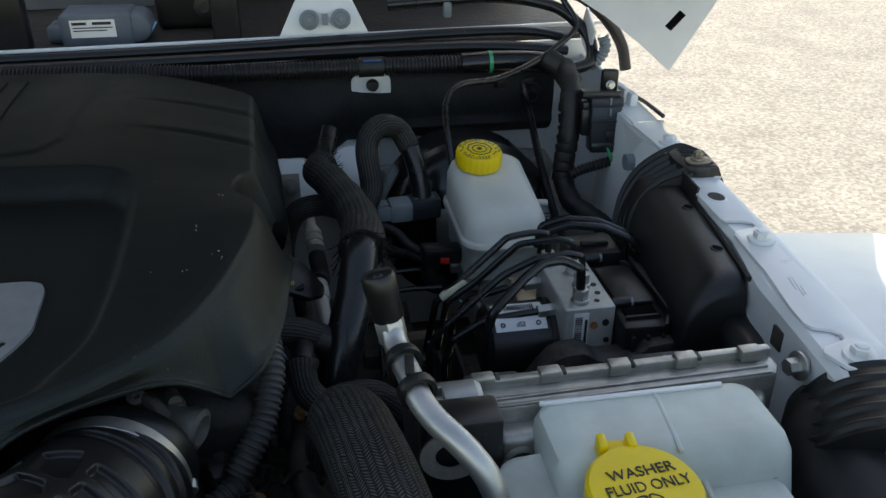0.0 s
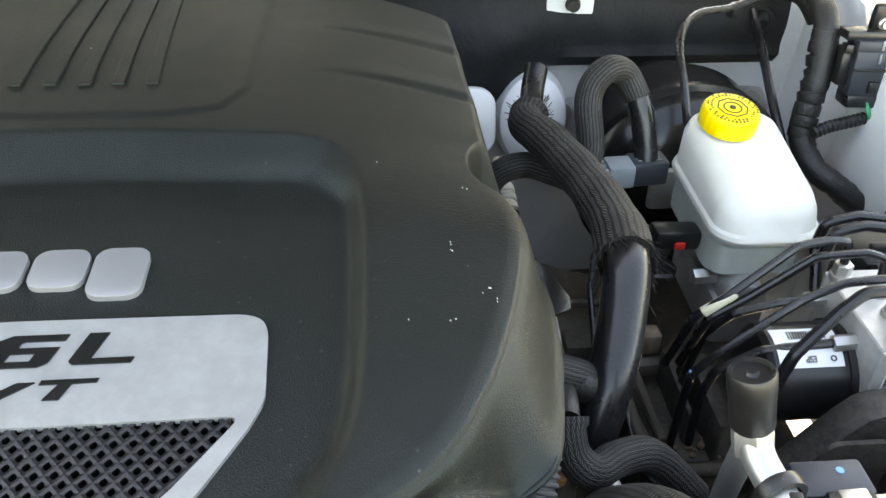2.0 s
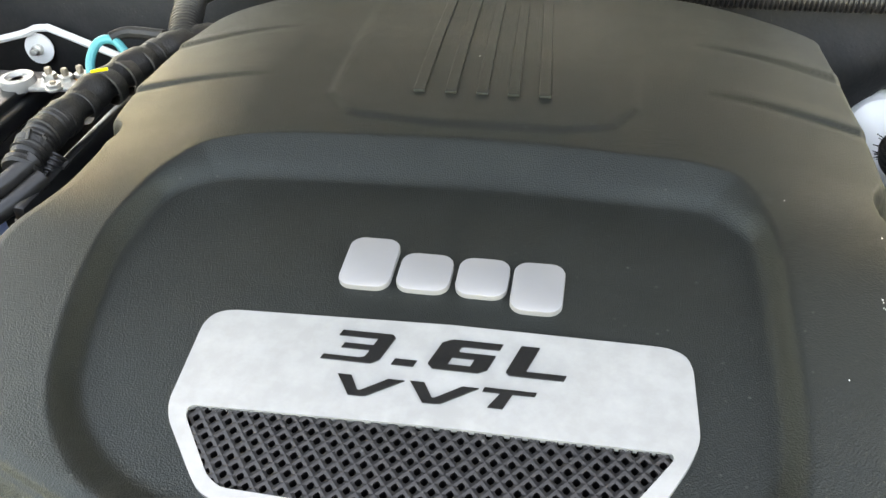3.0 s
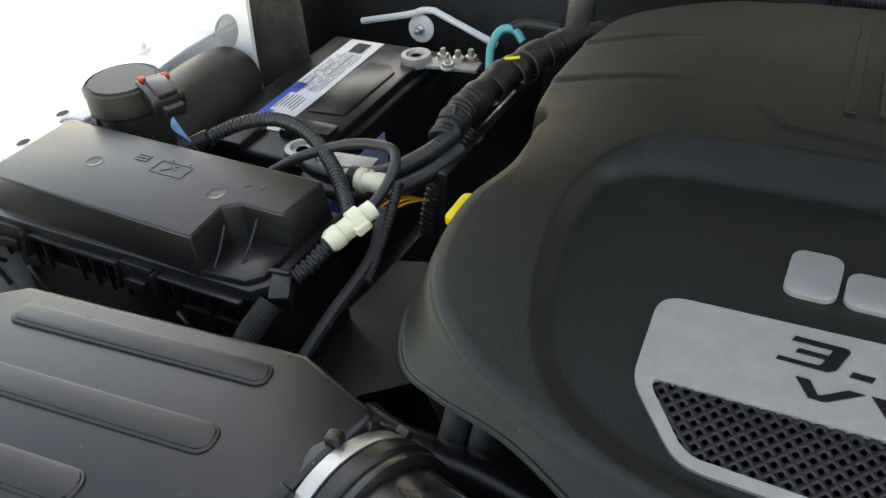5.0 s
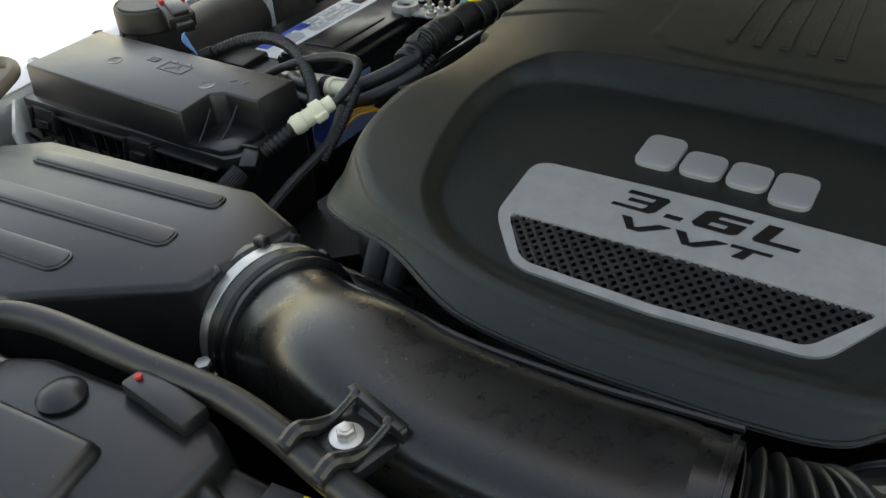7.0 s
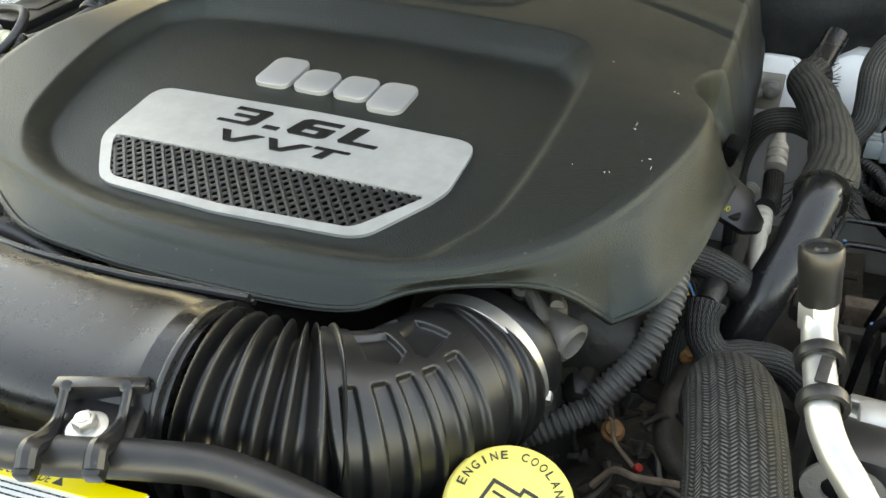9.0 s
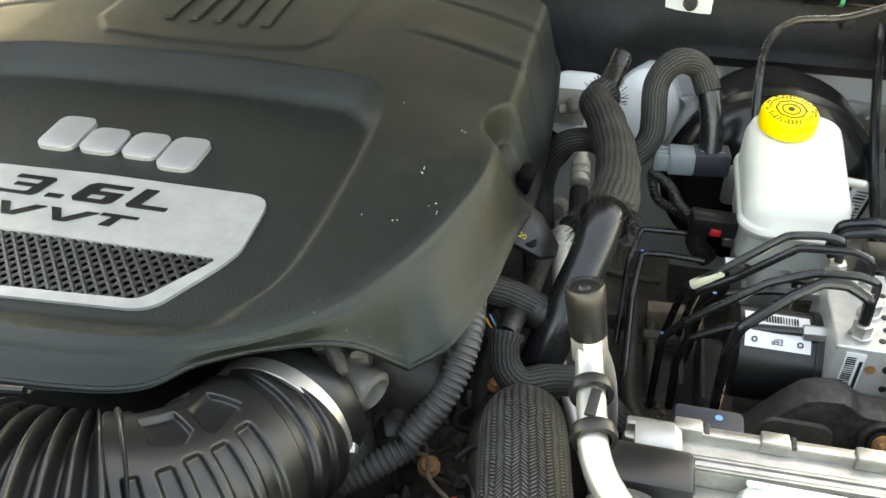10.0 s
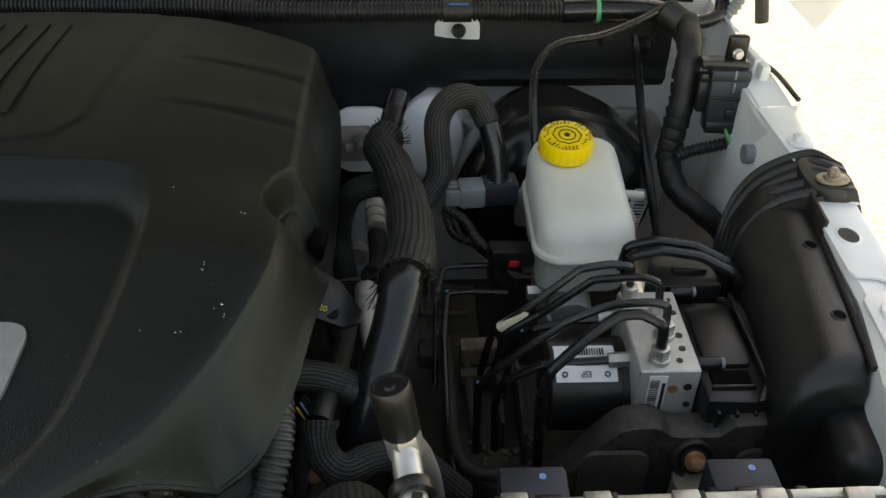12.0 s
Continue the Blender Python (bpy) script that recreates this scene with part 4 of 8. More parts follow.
for (x0, x1, y, w) in ((-0.567, -0.352, -0.1805, 0.020), (-0.562, -0.350, -0.2370, 0.024), (-0.600, -0.400, -0.2970, 0.026)):
    a = math.degrees(math.atan(0.021 / 0.205))
    L_ = x1 - x0
    pv = Matrix.Translation((x0, y, 1.0735)) @ pose(0, 0, 0, 0, 0, a)
    r0 = part("raised_rib", prism(rounded(0, -w / 2, L_, w / 2, w * 0.40, 6), -0.002, 0.0020, 0.0005, 2, 0.0004, m=pv), M_PLASTIC, airbox, smooth=25)
    part("rib_top", prism(rounded(0.0026, -w / 2 + 0.0026, L_ - 0.0026, w / 2 - 0.0014, w * 0.34, 6), 0.0018, 0.0030, 0.0005, 2, 0.0004, m=pv), M_PLASTIC, r0, smooth=25)
part("sprue_mark", cyl(0.0025, 0.001, Matrix.Translation((-0.51, -0.165, 1.0735)), 12), M_PLASTIC, airbox)
for x, y in ((-0.60, -0.150), (-0.635, -0.21)):
    part("latch", box((0.022, 0.012, 0.035), pose(x, y, 0.985, 0, 0, 30), 0.003), M_PLASTIC, airbox)

duct = thing("intake_duct", (-0.05, -0.26, 0.97), "curved moulded black intake duct between filter box and bellows", "intake duct")
line = smoothline([(-0.282, -0.198, 1.012), (-0.25, -0.206, 1.016), (-0.21, -0.222, 1.026), (-0.15, -0.247, 1.042), (-0.08, -0.261, 1.050), (0.0, -0.261, 1.053), (0.05, -0.256, 1.053), (0.088, -0.252, 1.053)], 8)


def duct_radius(i, c):
    f = i / (c - 1)
    return 0.056 - 0.002 * math.sin(f * math.pi) - 0.003 * f


def duct_shell():
    """Round at the collar, then a broad flat top with soft shoulders, round again at the cuff."""
    bm = bmesh.new()
    ln = spaced(line, 0.006)
    c, n, rings = len(ln), 72, []
    for i, p in enumerate(ln):
        f = i / (c - 1)
        k = float(sstep(0.20, 0.44, np.array(f)) * (1 - 0.75 * sstep(0.90, 1.0, np.array(f))))
        t = (ln[min(i + 1, c - 1)] - ln[max(i - 1, 0)]).normalized()
        side = Vector((0, 0, 1)).cross(t).normalized()
        up = t.cross(side)
        r = duct_radius(i, c)
        ring = []
        for q in range(n):
            a = 2 * math.pi * q / n
            ca, sa = math.cos(a), math.sin(a)
            e = 2.0 / (2.0 + 1.5 * k * (1 if sa > 0 else 0.3))
            tall = r * (1 - k) + k * (1.0985 - p.z) if sa > 0 else r
            x, y = math.copysign(abs(ca) ** e, ca) * r, math.copysign(abs(sa) ** e, sa) * tall
            ring.append(bm.verts.new(p + side * x + up.lerp(Vector((0, 0, 1)), k) * y))
        rings.append(ring)
    for a, b in zip(rings, rings[1:]):
        for q in range(n):
            bm.faces.new((a[q], a[(q + 1) % n], b[(q + 1) % n], b[q]))
    bm.faces.new(rings[0][::-1])
    bm.faces.new(rings[-1])
    bmesh.ops.recalc_face_normals(bm, faces=bm.faces[:])
    return bm


part("body", duct_shell(), M_GLOSS, duct, smooth=60)
# parting seam along the rear shoulder
seam = []
for i, p in enumerate(line):
    t = (line[min(i + 1, len(line) - 1)] - line[max(i - 1, 0)]).normalized()
    side = Vector((0, 0, 1)).cross(t).normalized()
    r = duct_radius(i, len(line))
    k = float(sstep(0.20, 0.44, np.array(i / (len(line) - 1))))
    seam.append(p + (side * (0.72 + 0.16 * k) + Vector((0, 0, 1)) * (0.66 + 0.05 * k)) * (r + 0.0005))
part("seam", sweep(seam, 0.0026, 8), M_GLOSS, duct)
part("seam", sweep([p + Vector((0, 0.004, -0.006)) for p in seam], 0.0020, 8), M_GLOSS, duct)
part("end_flange", lathe([(0.050, 0), (0.0570, 0.0), (0.0575, 0.001), (0.0575, 0.0035), (0.050, 0.0045)], along((0.083, -0.2526, 1.053), (0.100, -0.2510, 1.053)), 48), M_GLOSS, duct)
axis = Vector((0.965, -0.22, 0.08)).normalized()
c0 = Vector((-0.288, -0.196, 1.011))
mring = along(c0, c0 + axis)
part("rubber_collar", lathe([(0.056, -0.004), (0.0635, -0.004), (0.0645, 0.004), (0.061, 0.007), (0.061, 0.020), (0.0645, 0.023), (0.0645, 0.032), (0.061, 0.034), (0.0625, 0.038), (0.0625, 0.042), (0.056, 0.044)], mring, 48), M_RUBBER, duct)
clamp = part("hose_clamp", lathe([(0.0612, 0.008), (0.0628, 0.008), (0.0632, 0.0085), (0.0632, 0.0188), (0.0628, 0.0192), (0.0612, 0.0192)], mring, 48, ring=True), M_STEEL, duct, "bright steel worm-drive band")


def clamp_screw(parent, m):
    """The worm housing and slotted screw of a hose clamp; z of the pose points outwards, x along the screw."""
    bm = box((0.018, 0.013, 0.008), m @ Matrix.Translation((0, 0, 0.003)), 0.002)
    cyl(0.0050, 0.030, m @ pose(-0.015, 0, 0.006, 0, 90, 0), 16, 0.001, bm)
    cyl(0.0062, 0.008, m @ pose(-0.022, 0, 0.006, 0, 90, 0), 6, 0.001, bm)
    return part("screw_housing", bm, M_STEEL, parent, "slightly rusty clamp screw")


clamp_screw(clamp, frame_on((-0.2775, -0.2625, 1.004), (0.0, 0.1, -1.0), (0.965, -0.22, 0.0)))
for ang in (20, 55, 80, 118):
    a = radians(ang)
    p = mring @ Vector((0.0655 * math.cos(a), 0.0655 * math.sin(a), 0.004))
    part("locating_tab", box((0.010, 0.010, 0.008), along(p, p + (p - mring @ Vector((0, 0, 0.004)))), 0.0015), M_RUBBER, duct)


def duct_bracket(x, y, ang):
    """Moulded ear in front of the duct: an upright wall, two prongs that reach over the hose, and a flanged bolt."""
    m = pose(x, y, 1.093, 0, 0, ang)
    wall = prism(rounded(-0.024, -0.050, 0.024, 0.008, 0.005), -0.002, 0.003, 0.0012, m=m @ pose(0, 0.020, 0, 90, 0, 0), allround=True)
    b = part("bracket", wall, M_PLASTIC, duct, "moulded ear with a flanged bolt")
    part("wall_rim", box((0.046, 0.0075, 0.002), m @ pose(0, 0.0195, 0.0075, -6, 0, 0), 0.0008), M_PLASTIC, b)
    part("shelf", prism(rounded(-0.022, -0.016, 0.022, 0.020, 0.006), -0.010, -0.002, 0.0015, m=m), M_PLASTIC, b)
    for sx in (-0.017, 0.014):
        part("prong", sweep(smoothline([(m @ Vector((sx, yy, zz))) for yy, zz in ((0.018, 0.007), (0.010, 0.003), (0.000, 0.000), (-0.012, 0.002), (-0.022, 0.008), (-0.030, 0.004))], 6), lambda i, c: 0.0025 + 0.0026 * float(sstep(0.3, 0.6, np.array(i / c))), 10), M_PLASTIC, b)
        part("prong_tip", box((0.009, 0.010, 0.009), m @ pose(sx, -0.029, 0.003, 14, 0, 0), 0.002), M_PLASTIC, b)
        part("pin", lathe([(0.0032, 0), (0.0032, 0.003), (0.0, 0.0045)], m @ pose(sx * 0.95, 0.018, 0.006, 40, 0, 0), 10), M_PLASTIC, b)
    hexbolt(b, None, 0.0058, m=m @ Matrix.Translation((-0.001, -0.002, -0.003)), washer=1.75, label="zinc flange bolt with dirt")
    return b


duct_bracket(-0.099, -0.315, -15)
duct_bracket(0.068, -0.312, 22)

bellows = thing("intake_bellows", (0.13, -0.25, 0.98), "ribbed black rubber intake bellows with a braced elbow", "air hose")
line = smoothline([(0.086, -0.252, 1.053), (0.108, -0.248, 1.050), (0.130, -0.2400, 1.045), (0.1450, -0.2300, 1.0408)], 20)
line = spaced(line, 0.00066)
part("folds", sweep(line, lambda i, c: 0.0440 + 0.0110 * max(0.0, 0.5 + 0.5 * math.cos(2 * math.pi * i / 16)) ** 1.4, 40), M_RUBBER, bellows, smooth=80)
part("cuff", sweep(smoothline([(0.070, -0.254, 1.053), (0.090, -0.252, 1.053)], 4), 0.0545, 40), M_GLOSS, bellows)
ELBOW = smoothline([(0.1420, -0.2320, 1.0415), (0.1535, -0.2230, 1.0380), (0.166, -0.207, 1.032), (0.176, -0.187, 1.025), (0.183, -0.164, 1.018), (0.187, -0.141, 1.012), (0.190, -0.116, 1.008)], 8)
ER = 0.0515
# sunk fields between the moulded ribs: (middle, half width, start angle, slant) along and round the bend
BAYS = [(0.135, 0.034, 22, -0.0004), (0.250, 0.037, 23, -0.0005), (0.345, 0.037, 22, -0.0005), (0.443, 0.038, 23, -0.0007), (0.553, 0.038, 20, -0.0010), (0.742, 0.038, -52, -0.0018), (0.856, 0.032, -52, -0.0020)]
WINDOWS = [[(0.255, -17), (0.425, -14), (0.412, 9), (0.355, 16), (0.240, 9)], [(0.468, -10), (0.618, -18), (0.637, 9), (0.460, 17), (0.435, 11)], [(0.28, -54), (0.54, -58), (0.62, -33), (0.56, -23), (0.42, -22), (0.27, -25)]]


def elbow_shell():
    """The bend of the hose with its net of ribs as one moulded skin."""
    bm = bmesh.new()
    nf, na = 240, 440
    f, a = np.meshgrid(np.linspace(0, 1, nf), np.linspace(-180, 180, na, endpoint=False), indexing='ij')
    length, arc = 0.150, ER * math.pi / 180
    sunk = np.zeros(f.shape)
    for mid, half, start, slant in BAYS:
        du = (half - np.abs(f - mid - slant * (a - 20))) * length
        dv = np.minimum(a - start, 165 - a) * arc
        r = 0.003
        d = r - np.hypot(np.maximum(r - du, 0), np.maximum(r - dv, 0))
        d = np.where((du > r) & (dv > r), np.minimum(du, dv), d)
        sunk = np.maximum(sunk, sstep(0.0, 0.0024, d))
    for poly in WINDOWS:
        d = dist_to_poly(f * length, a * arc, [(p * length, q * arc) for p, q in poly])
        sunk = np.maximum(sunk, sstep(0.0, 0.0024, d))
    lift = 0.0042 * (1 - sunk) * (1 - sstep(0.915, 0.955, f)) * sstep(-100, -70, a)
    g = [[bm.verts.new(on_elbow(float(f[i, j]), float(a[i, j]), float(lift[i, j]) - 0.0022)) for j in range(na)] for i in range(nf)]
    for i in range(nf - 1):
        for j in range(na):
            bm.faces.new((g[i][j], g[i][(j + 1) % na], g[i + 1][(j + 1) % na], g[i + 1][j]))
    bm.faces.new(g[0][::-1])
    bm.faces.new(g[-1])
    bmesh.ops.recalc_face_normals(bm, faces=bm.faces[:])
    return bm


def on_elbow(f, ang, lift=0.0):
    """A place on the elbow: f along it, ang round it from the top towards the outside."""
    i = min(len(ELBOW) - 2, max(0, int(f * (len(ELBOW) - 1))))
    g = f * (len(ELBOW) - 1) - i
    p = ELBOW[i].lerp(ELBOW[i + 1], g)
    ta = ELBOW[min(i + 1, len(ELBOW) - 1)] - ELBOW[max(i - 1, 0)]
    tb_ = ELBOW[min(i + 2, len(ELBOW) - 1)] - ELBOW[i]
    t = ta.normalized().lerp(tb_.normalized(), g).normalized()
    side = t.cross(Vector((0, 0, 1))).normalized()
    a = radians(ang)
    return p + (Vector((0, 0, 1)) * math.cos(a) + side * math.sin(a)) * (ER - 0.0065 * float(sstep(0.81, 0.94, np.array(f))) - 0.005 * float(sstep(0.06, 0.0, np.array(f))) + lift)


elbow = part("elbow", elbow_shell(), M_RUBBER, bellows, "elbow with a moulded net of ribs", smooth=180)
e_end = Vector((0.190, -0.116, 1.008))
eax = Vector((0.16, 0.98, -0.10)).normalized()
mtb = along(e_end - eax * 0.012, e_end + eax)
part("lip", lathe([(0.045, 0.0), (0.0485, 0.0), (0.0495, 0.002), (0.0495, 0.014), (0.045, 0.016)], mtb, 48), M_RUBBER, bellows)
band = part("hose_clamp", lathe([(0.0480, -0.013), (0.0508, -0.013), (0.0512, -0.0125), (0.0512, -0.0015), (0.0508, -0.001), (0.0480, -0.001)], mtb, 48, ring=True), M_STEEL, bellows, "wide bright steel clamp band")
clamp_screw(band, frame_on((0.2315, -0.126, 0.985), (0.35, 0.2, 0.8), (0.3, 0.9, 0.0)))
tb = thing("throttle_body", (0.235, -0.09, 0.98), "cast aluminium throttle body with an open port", "throttle body")
mt2 = Matrix.Translation((0.020, 0, 0)) @ mtb
part("gasket", lathe([(0.040, 0.006), (0.0440, 0.008), (0.0440, 0.016), (0.036, 0.018)], mt2, 40), M_RUBBER, tb)
part("housing", lathe([(0.026, 0.014), (0.030, 0.016), (0.030, 0.040), (0.026, 0.044), (0.026, 0.075)], mt2, 40), M_ENGINE_SHADE, tb, "dark throttle bore")
part("port", lathe([(0.0095, 0.0), (0.0115, 0.002), (0.0125, 0.014), (0.0145, 0.018), (0.0145, 0.026), (0.0105, 0.028), (0.0095, 0.018), (0.0, 0.016)], along((0.232, -0.094, 1.026), (0.262, -0.108, 1.022)), 24), M_CAST, tb, "cast spout with a raised mouth")
web = [(0.208, -0.076), (0.222, -0.070), (0.244, -0.078), (0.247, -0.092), (0.234, -0.106), (0.222, -0.110), (0.212, -0.100)]
part("web", prism(web, 1.010, 1.036, 0.005, 3), M_CAST, tb)
part("rib", tube([(0.214, -0.082, 1.038), (0.226, -0.094, 1.040), (0.236, -0.106, 1.034)], 0.0055, 10), M_CAST, tb)
part("rib", tube([(0.236, -0.078, 1.036), (0.240, -0.090, 1.037)], 0.0045, 10), M_CAST, tb)
part("arm", tube([(0.230, -0.106, 1.022), (0.238, -0.120, 1.016), (0.243, -0.132, 1.010)], 0.0042, 10), M_CAST, tb)
part("boss", lathe([(0.0025, 0), (0.0062, 0), (0.0062, 0.010), (0.0025, 0.0105), (0.0022, 0.004), (0.0, 0.004)], pose(0.214, -0.086, 1.036, 25, 10, 0), 16), M_CAST, tb)
part("end_fitting", lathe([(0.004, 0), (0.007, 0.001), (0.007, 0.008), (0.005, 0.010), (0.008, 0.012), (0.007, 0.018), (0, 0.019)], along((0.243, -0.128, 1.011), (0.249, -0.146, 1.004)), 10), M_STEEL, tb, "brassy linkage end")
tb.location.x -= 0.014
tb.location.y += 0.003

# ---- front panel, radiator parts ----
front = thing("radiator_support", (MIRROR, -0.42, 0.60), "black plastic radiator shroud across the front", "radiator support")
part("shroud", prism([(-0.62, -0.372), (-0.30, -0.352), (0.18, -0.335), (0.40, -0.37), (0.66, -0.37), (0.66, -0.60), (-0.70, -0.60), (-0.70, -0.44)], 0.61, 1.066, 0.008, 3), M_PLASTIC, front)
part("cover_strip", prism([(-0.352, -0.365), (-0.322, -0.348), (-0.18, -0.334), (-0.155, -0.348), (-0.16, -0.42), (-0.33, -0.44)], 1.04, 1.082, 0.008, 3, 0.006), M_PLASTIC, front)
part("cover_strip", prism([(-0.47, -0.41), (-0.352, -0.392), (-0.215, -0.384), (-0.20, -0.47), (-0.47, -0.47)], 1.04, 1.090, 0.008, 3, 0.006), M_PLASTIC, front)
part("push_pin", lathe([(0.0155, 0.0), (0.0155, 0.002), (0.012, 0.005), (0.005, 0.0068), (0.0, 0.007)], pose(-0.277, -0.372, 1.083), 28), M_PLASTIC, front)
part("clip_block", box((0.060, 0.020, 0.012), pose(-0.215, -0.345, 1.087, 0, 0, -6), 0.003), M_PLASTIC, front)
part("dot", cyl(0.0025, 0.002, pose(-0.238, -0.343, 1.093), 10), M_RED, front)
part("radiator_core", box((1.20, 0.05, 0.42), pose(MIRROR, -0.375, 0.83), 0.004), M_DIRT_SHADE, front)
poly = []
for k in range(48):
    a = 2 * math.pi * k / 48
    r = 0.033 + 0.0035 * max(0.0, math.cos(4 * a)) ** 3
    poly.append((-0.385 + r * math.cos(a), -0.415 + r * math.sin(a)))
radcap = part("radiator_cap", prism(poly, 1.088, 1.100, 0.002, 2), M_ALUBAR, front, "stamped aluminium radiator cap with embossed lettering")
part("dome", lathe([(0.031, 0.0), (0.029, 0.003), (0.024, 0.005), (0.019, 0.0035), (0.014, 0.005), (0.0, 0.006)], pose(-0.385, -0.415, 1.0995), 40), M_ALUBAR, radcap)
part("centre", lathe([(0.010, 0), (0.010, 0.002), (0.0, 0.0025)], pose(-0.385, -0.415, 1.105), 24), M_GREYCON, radcap)
for k, ch in enumerate("TIGHT"):
    a = radians(55 - 17 * k)
    part("letter", lettering(ch, 0.0045, 0.006, pose(-0.385 + 0.0262 * math.cos(a), -0.415 + 0.0262 * math.sin(a), 1.1038, 0, 0, math.degrees(a) - 90), 0.0006), M_CAST, radcap, smooth=0)
part("neck", cyl(0.024, 0.03, pose(-0.385, -0.415, 1.058), 28), M_ALU, radcap)

hose = thing("front_hose", (-0.1, -0.34, 1.056), "thin black hose running along the radiator shroud", "hose")
part("tube", tube([(-0.470, -0.46, 1.070), (-0.415, -0.405, 1.088), (-0.385, -0.358, 1.090), (-0.345, -0.338, 1.090), (-0.25, -0.330, 1.088), (-0.187, -0.326, 1.088), (-0.14, -0.331, 1.088), (-0.097, -0.340, 1.088), (-0.049, -0.3475, 1.088), (-0.005, -0.344, 1.088), (0.031, -0.337, 1.088), (0.064, -0.329, 1.087), (0.102, -0.315, 1.086), (0.142, -0.302, 1.080), (0.20, -0.293, 1.05), (0.24, -0.305, 1.0)], 0.0095, 16, 10), M_DULL, hose)
part("lower_tube", tube([(-0.20, -0.36, 1.066), (-0.12, -0.385, 1.064), (-0.04, -0.40, 1.062)], 0.008, 12, 8), M_DULL, hose)

# warning and refrigerant label on the shroud
sticker = thing("warning_label", (-0.02, -0.39, 1.058), "white and yellow refrigerant label on the black shroud", "label")
ml = frame_on((-0.027, -0.345, 1.0668), (0.993, 0.116, 0.0), (-0.116, 0.993, 0.0))
part("paper", box((0.190, 0.056, 0.0006), ml @ Matrix.Translation((0.036, -0.019, 0)), 0), M_LABEL, sticker, smooth=0)
part("yellow_strip", box((0.132, 0.0095, 0.0006), ml @ Matrix.Translation((0.064, 0.0046, 0.0006)), 0), M_LABELYEL, sticker, smooth=0)
part("strip_text", lettering("MISE EN GARDE", 0.036, 0.0045, ml @ Matrix.Translation((0.062, 0.0040, 0.0009)), 0.0003), M_INK_SHADE, sticker, smooth=0)
for u in (0.040, 0.085):
    part("triangle", prism([(u - 0.003, 0.002), (u + 0.003, 0.002), (u, 0.0065)], 0.0008, 0.0012, m=ml), M_INK_SHADE, sticker, smooth=0)
blk = part("black_panel", box((0.044, 0.034, 0.0006), ml @ Matrix.Translation((-0.083, -0.008, 0.0004)), 0), M_INK_SHADE, sticker, smooth=0)
part("yellow_square", box((0.022, 0.011, 0.0006), ml @ Matrix.Translation((-0.072, 0.003, 0.0010)), 0), M_LABELYEL, blk, smooth=0)
bm = lathe([(0.0055, 0), (0.0075, 0), (0.0075, 0.0006), (0.0055, 0.0006)], ml @ Matrix.Translation((-0.094, -0.008, 0.0010)), 24, ring=True)
box((0.012, 0.0016, 0.0006), ml @ pose(-0.094, -0.008, 0.0014, 0, 0, -40), bm=bm)
part("ban_sign", bm, M_RED, blk, smooth=0)
part("heading", lettering("R-134a A/C REFRIGERANT", 0.047, 0.0034, ml @ pose(-0.031, -0.0035, 0.0005, 0, 0, -2), 0.0003), M_INK_SHADE, sticker, smooth=0)
part("heading", lettering("FACTORY CHARGE", 0.031, 0.0034, ml @ pose(-0.031, -0.0080, 0.0005, 0, 0, -2), 0.0003), M_INK_SHADE, sticker, smooth=0)
part("heading", lettering("COMPRESSOR OIL", 0.028, 0.0034, ml @ pose(-0.031, -0.0215, 0.0005, 0, 0, -2), 0.0003), M_INK_SHADE, sticker, smooth=0)


def words(x0, x1, y, h):
    """A line of print: words of uneven length from x0 to x1."""
    out, x = [], x0
    while x < x1:
        w = random.uniform(1.2, 4.5) * h
        out.append((x + w / 2, y, w, h))
        x += w + 0.7 * h
    return out


rows = []
for k in range(3):
    rows += words(-0.052, -0.012, -0.0118 - 0.0030 * k, 0.0009)
for k in range(2):
    rows += words(-0.048, -0.016, -0.0248 - 0.0028 * k, 0.0009)
for k in range(3):
    rows += words(0.020, 0.100, -0.0030 - 0.0030 * k, 0.0008)
for k in range(3):
    rows += words(0.010, 0.095, -0.0165 - 0.0030 * k, 0.0008)
for k in range(4):
    rows += words(0.004, 0.090, -0.0292 - 0.0030 * k, 0.0008)
rows += [(-0.050 + 0.0011 * k, -0.0385, random.choice((0.0004, 0.0007)), 0.009) for k in range(30)]
rows += [(-0.0035, -0.019, 0.0007, 0.048), (-0.031, -0.0300, 0.054, 0.0006), (-0.031, 0.0003, 0.054, 0.0006), (0.062, -0.0136, 0.130, 0.0006), (0.062, -0.0268, 0.130, 0.0006)]
part("print", bars(rows, ml @ Matrix.Translation((0, 0, 0.0003)), 0.0003), M_INK_SHADE, sticker, smooth=0)

# coolant bottle cap
coolant = thing("coolant_bottle", (0.24, -0.225, 0.62), "coolant bottle with a round yellow cap", "coolant bottle")
part("bottle", box((0.10, 0.08, 0.30), pose(0.258, -0.238, 0.83), 0.02, 3), M_DULL, coolant)
cc = Vector((0.248, -0.234, 1.031))
mc = pose(*cc, 8, 4, -12) @ Matrix.Diagonal((0.92, 0.92, 0.92, 1))
part("neck", cyl(0.026, 0.05, mc @ Matrix.Translation((0, 0, -0.055)), 28), M_DULL, coolant)
ycap = part("cap", lathe([(0.034, -0.016), (0.0365, -0.014), (0.0365, -0.002), (0.0350, 0.0), (0.0335, 0.0005), (0.0, 0.0012)], mc, 48), M_PALEYEL, coolant, "round yellow cap with black lettering")
word = "ENGINE COOLANT ONLY"
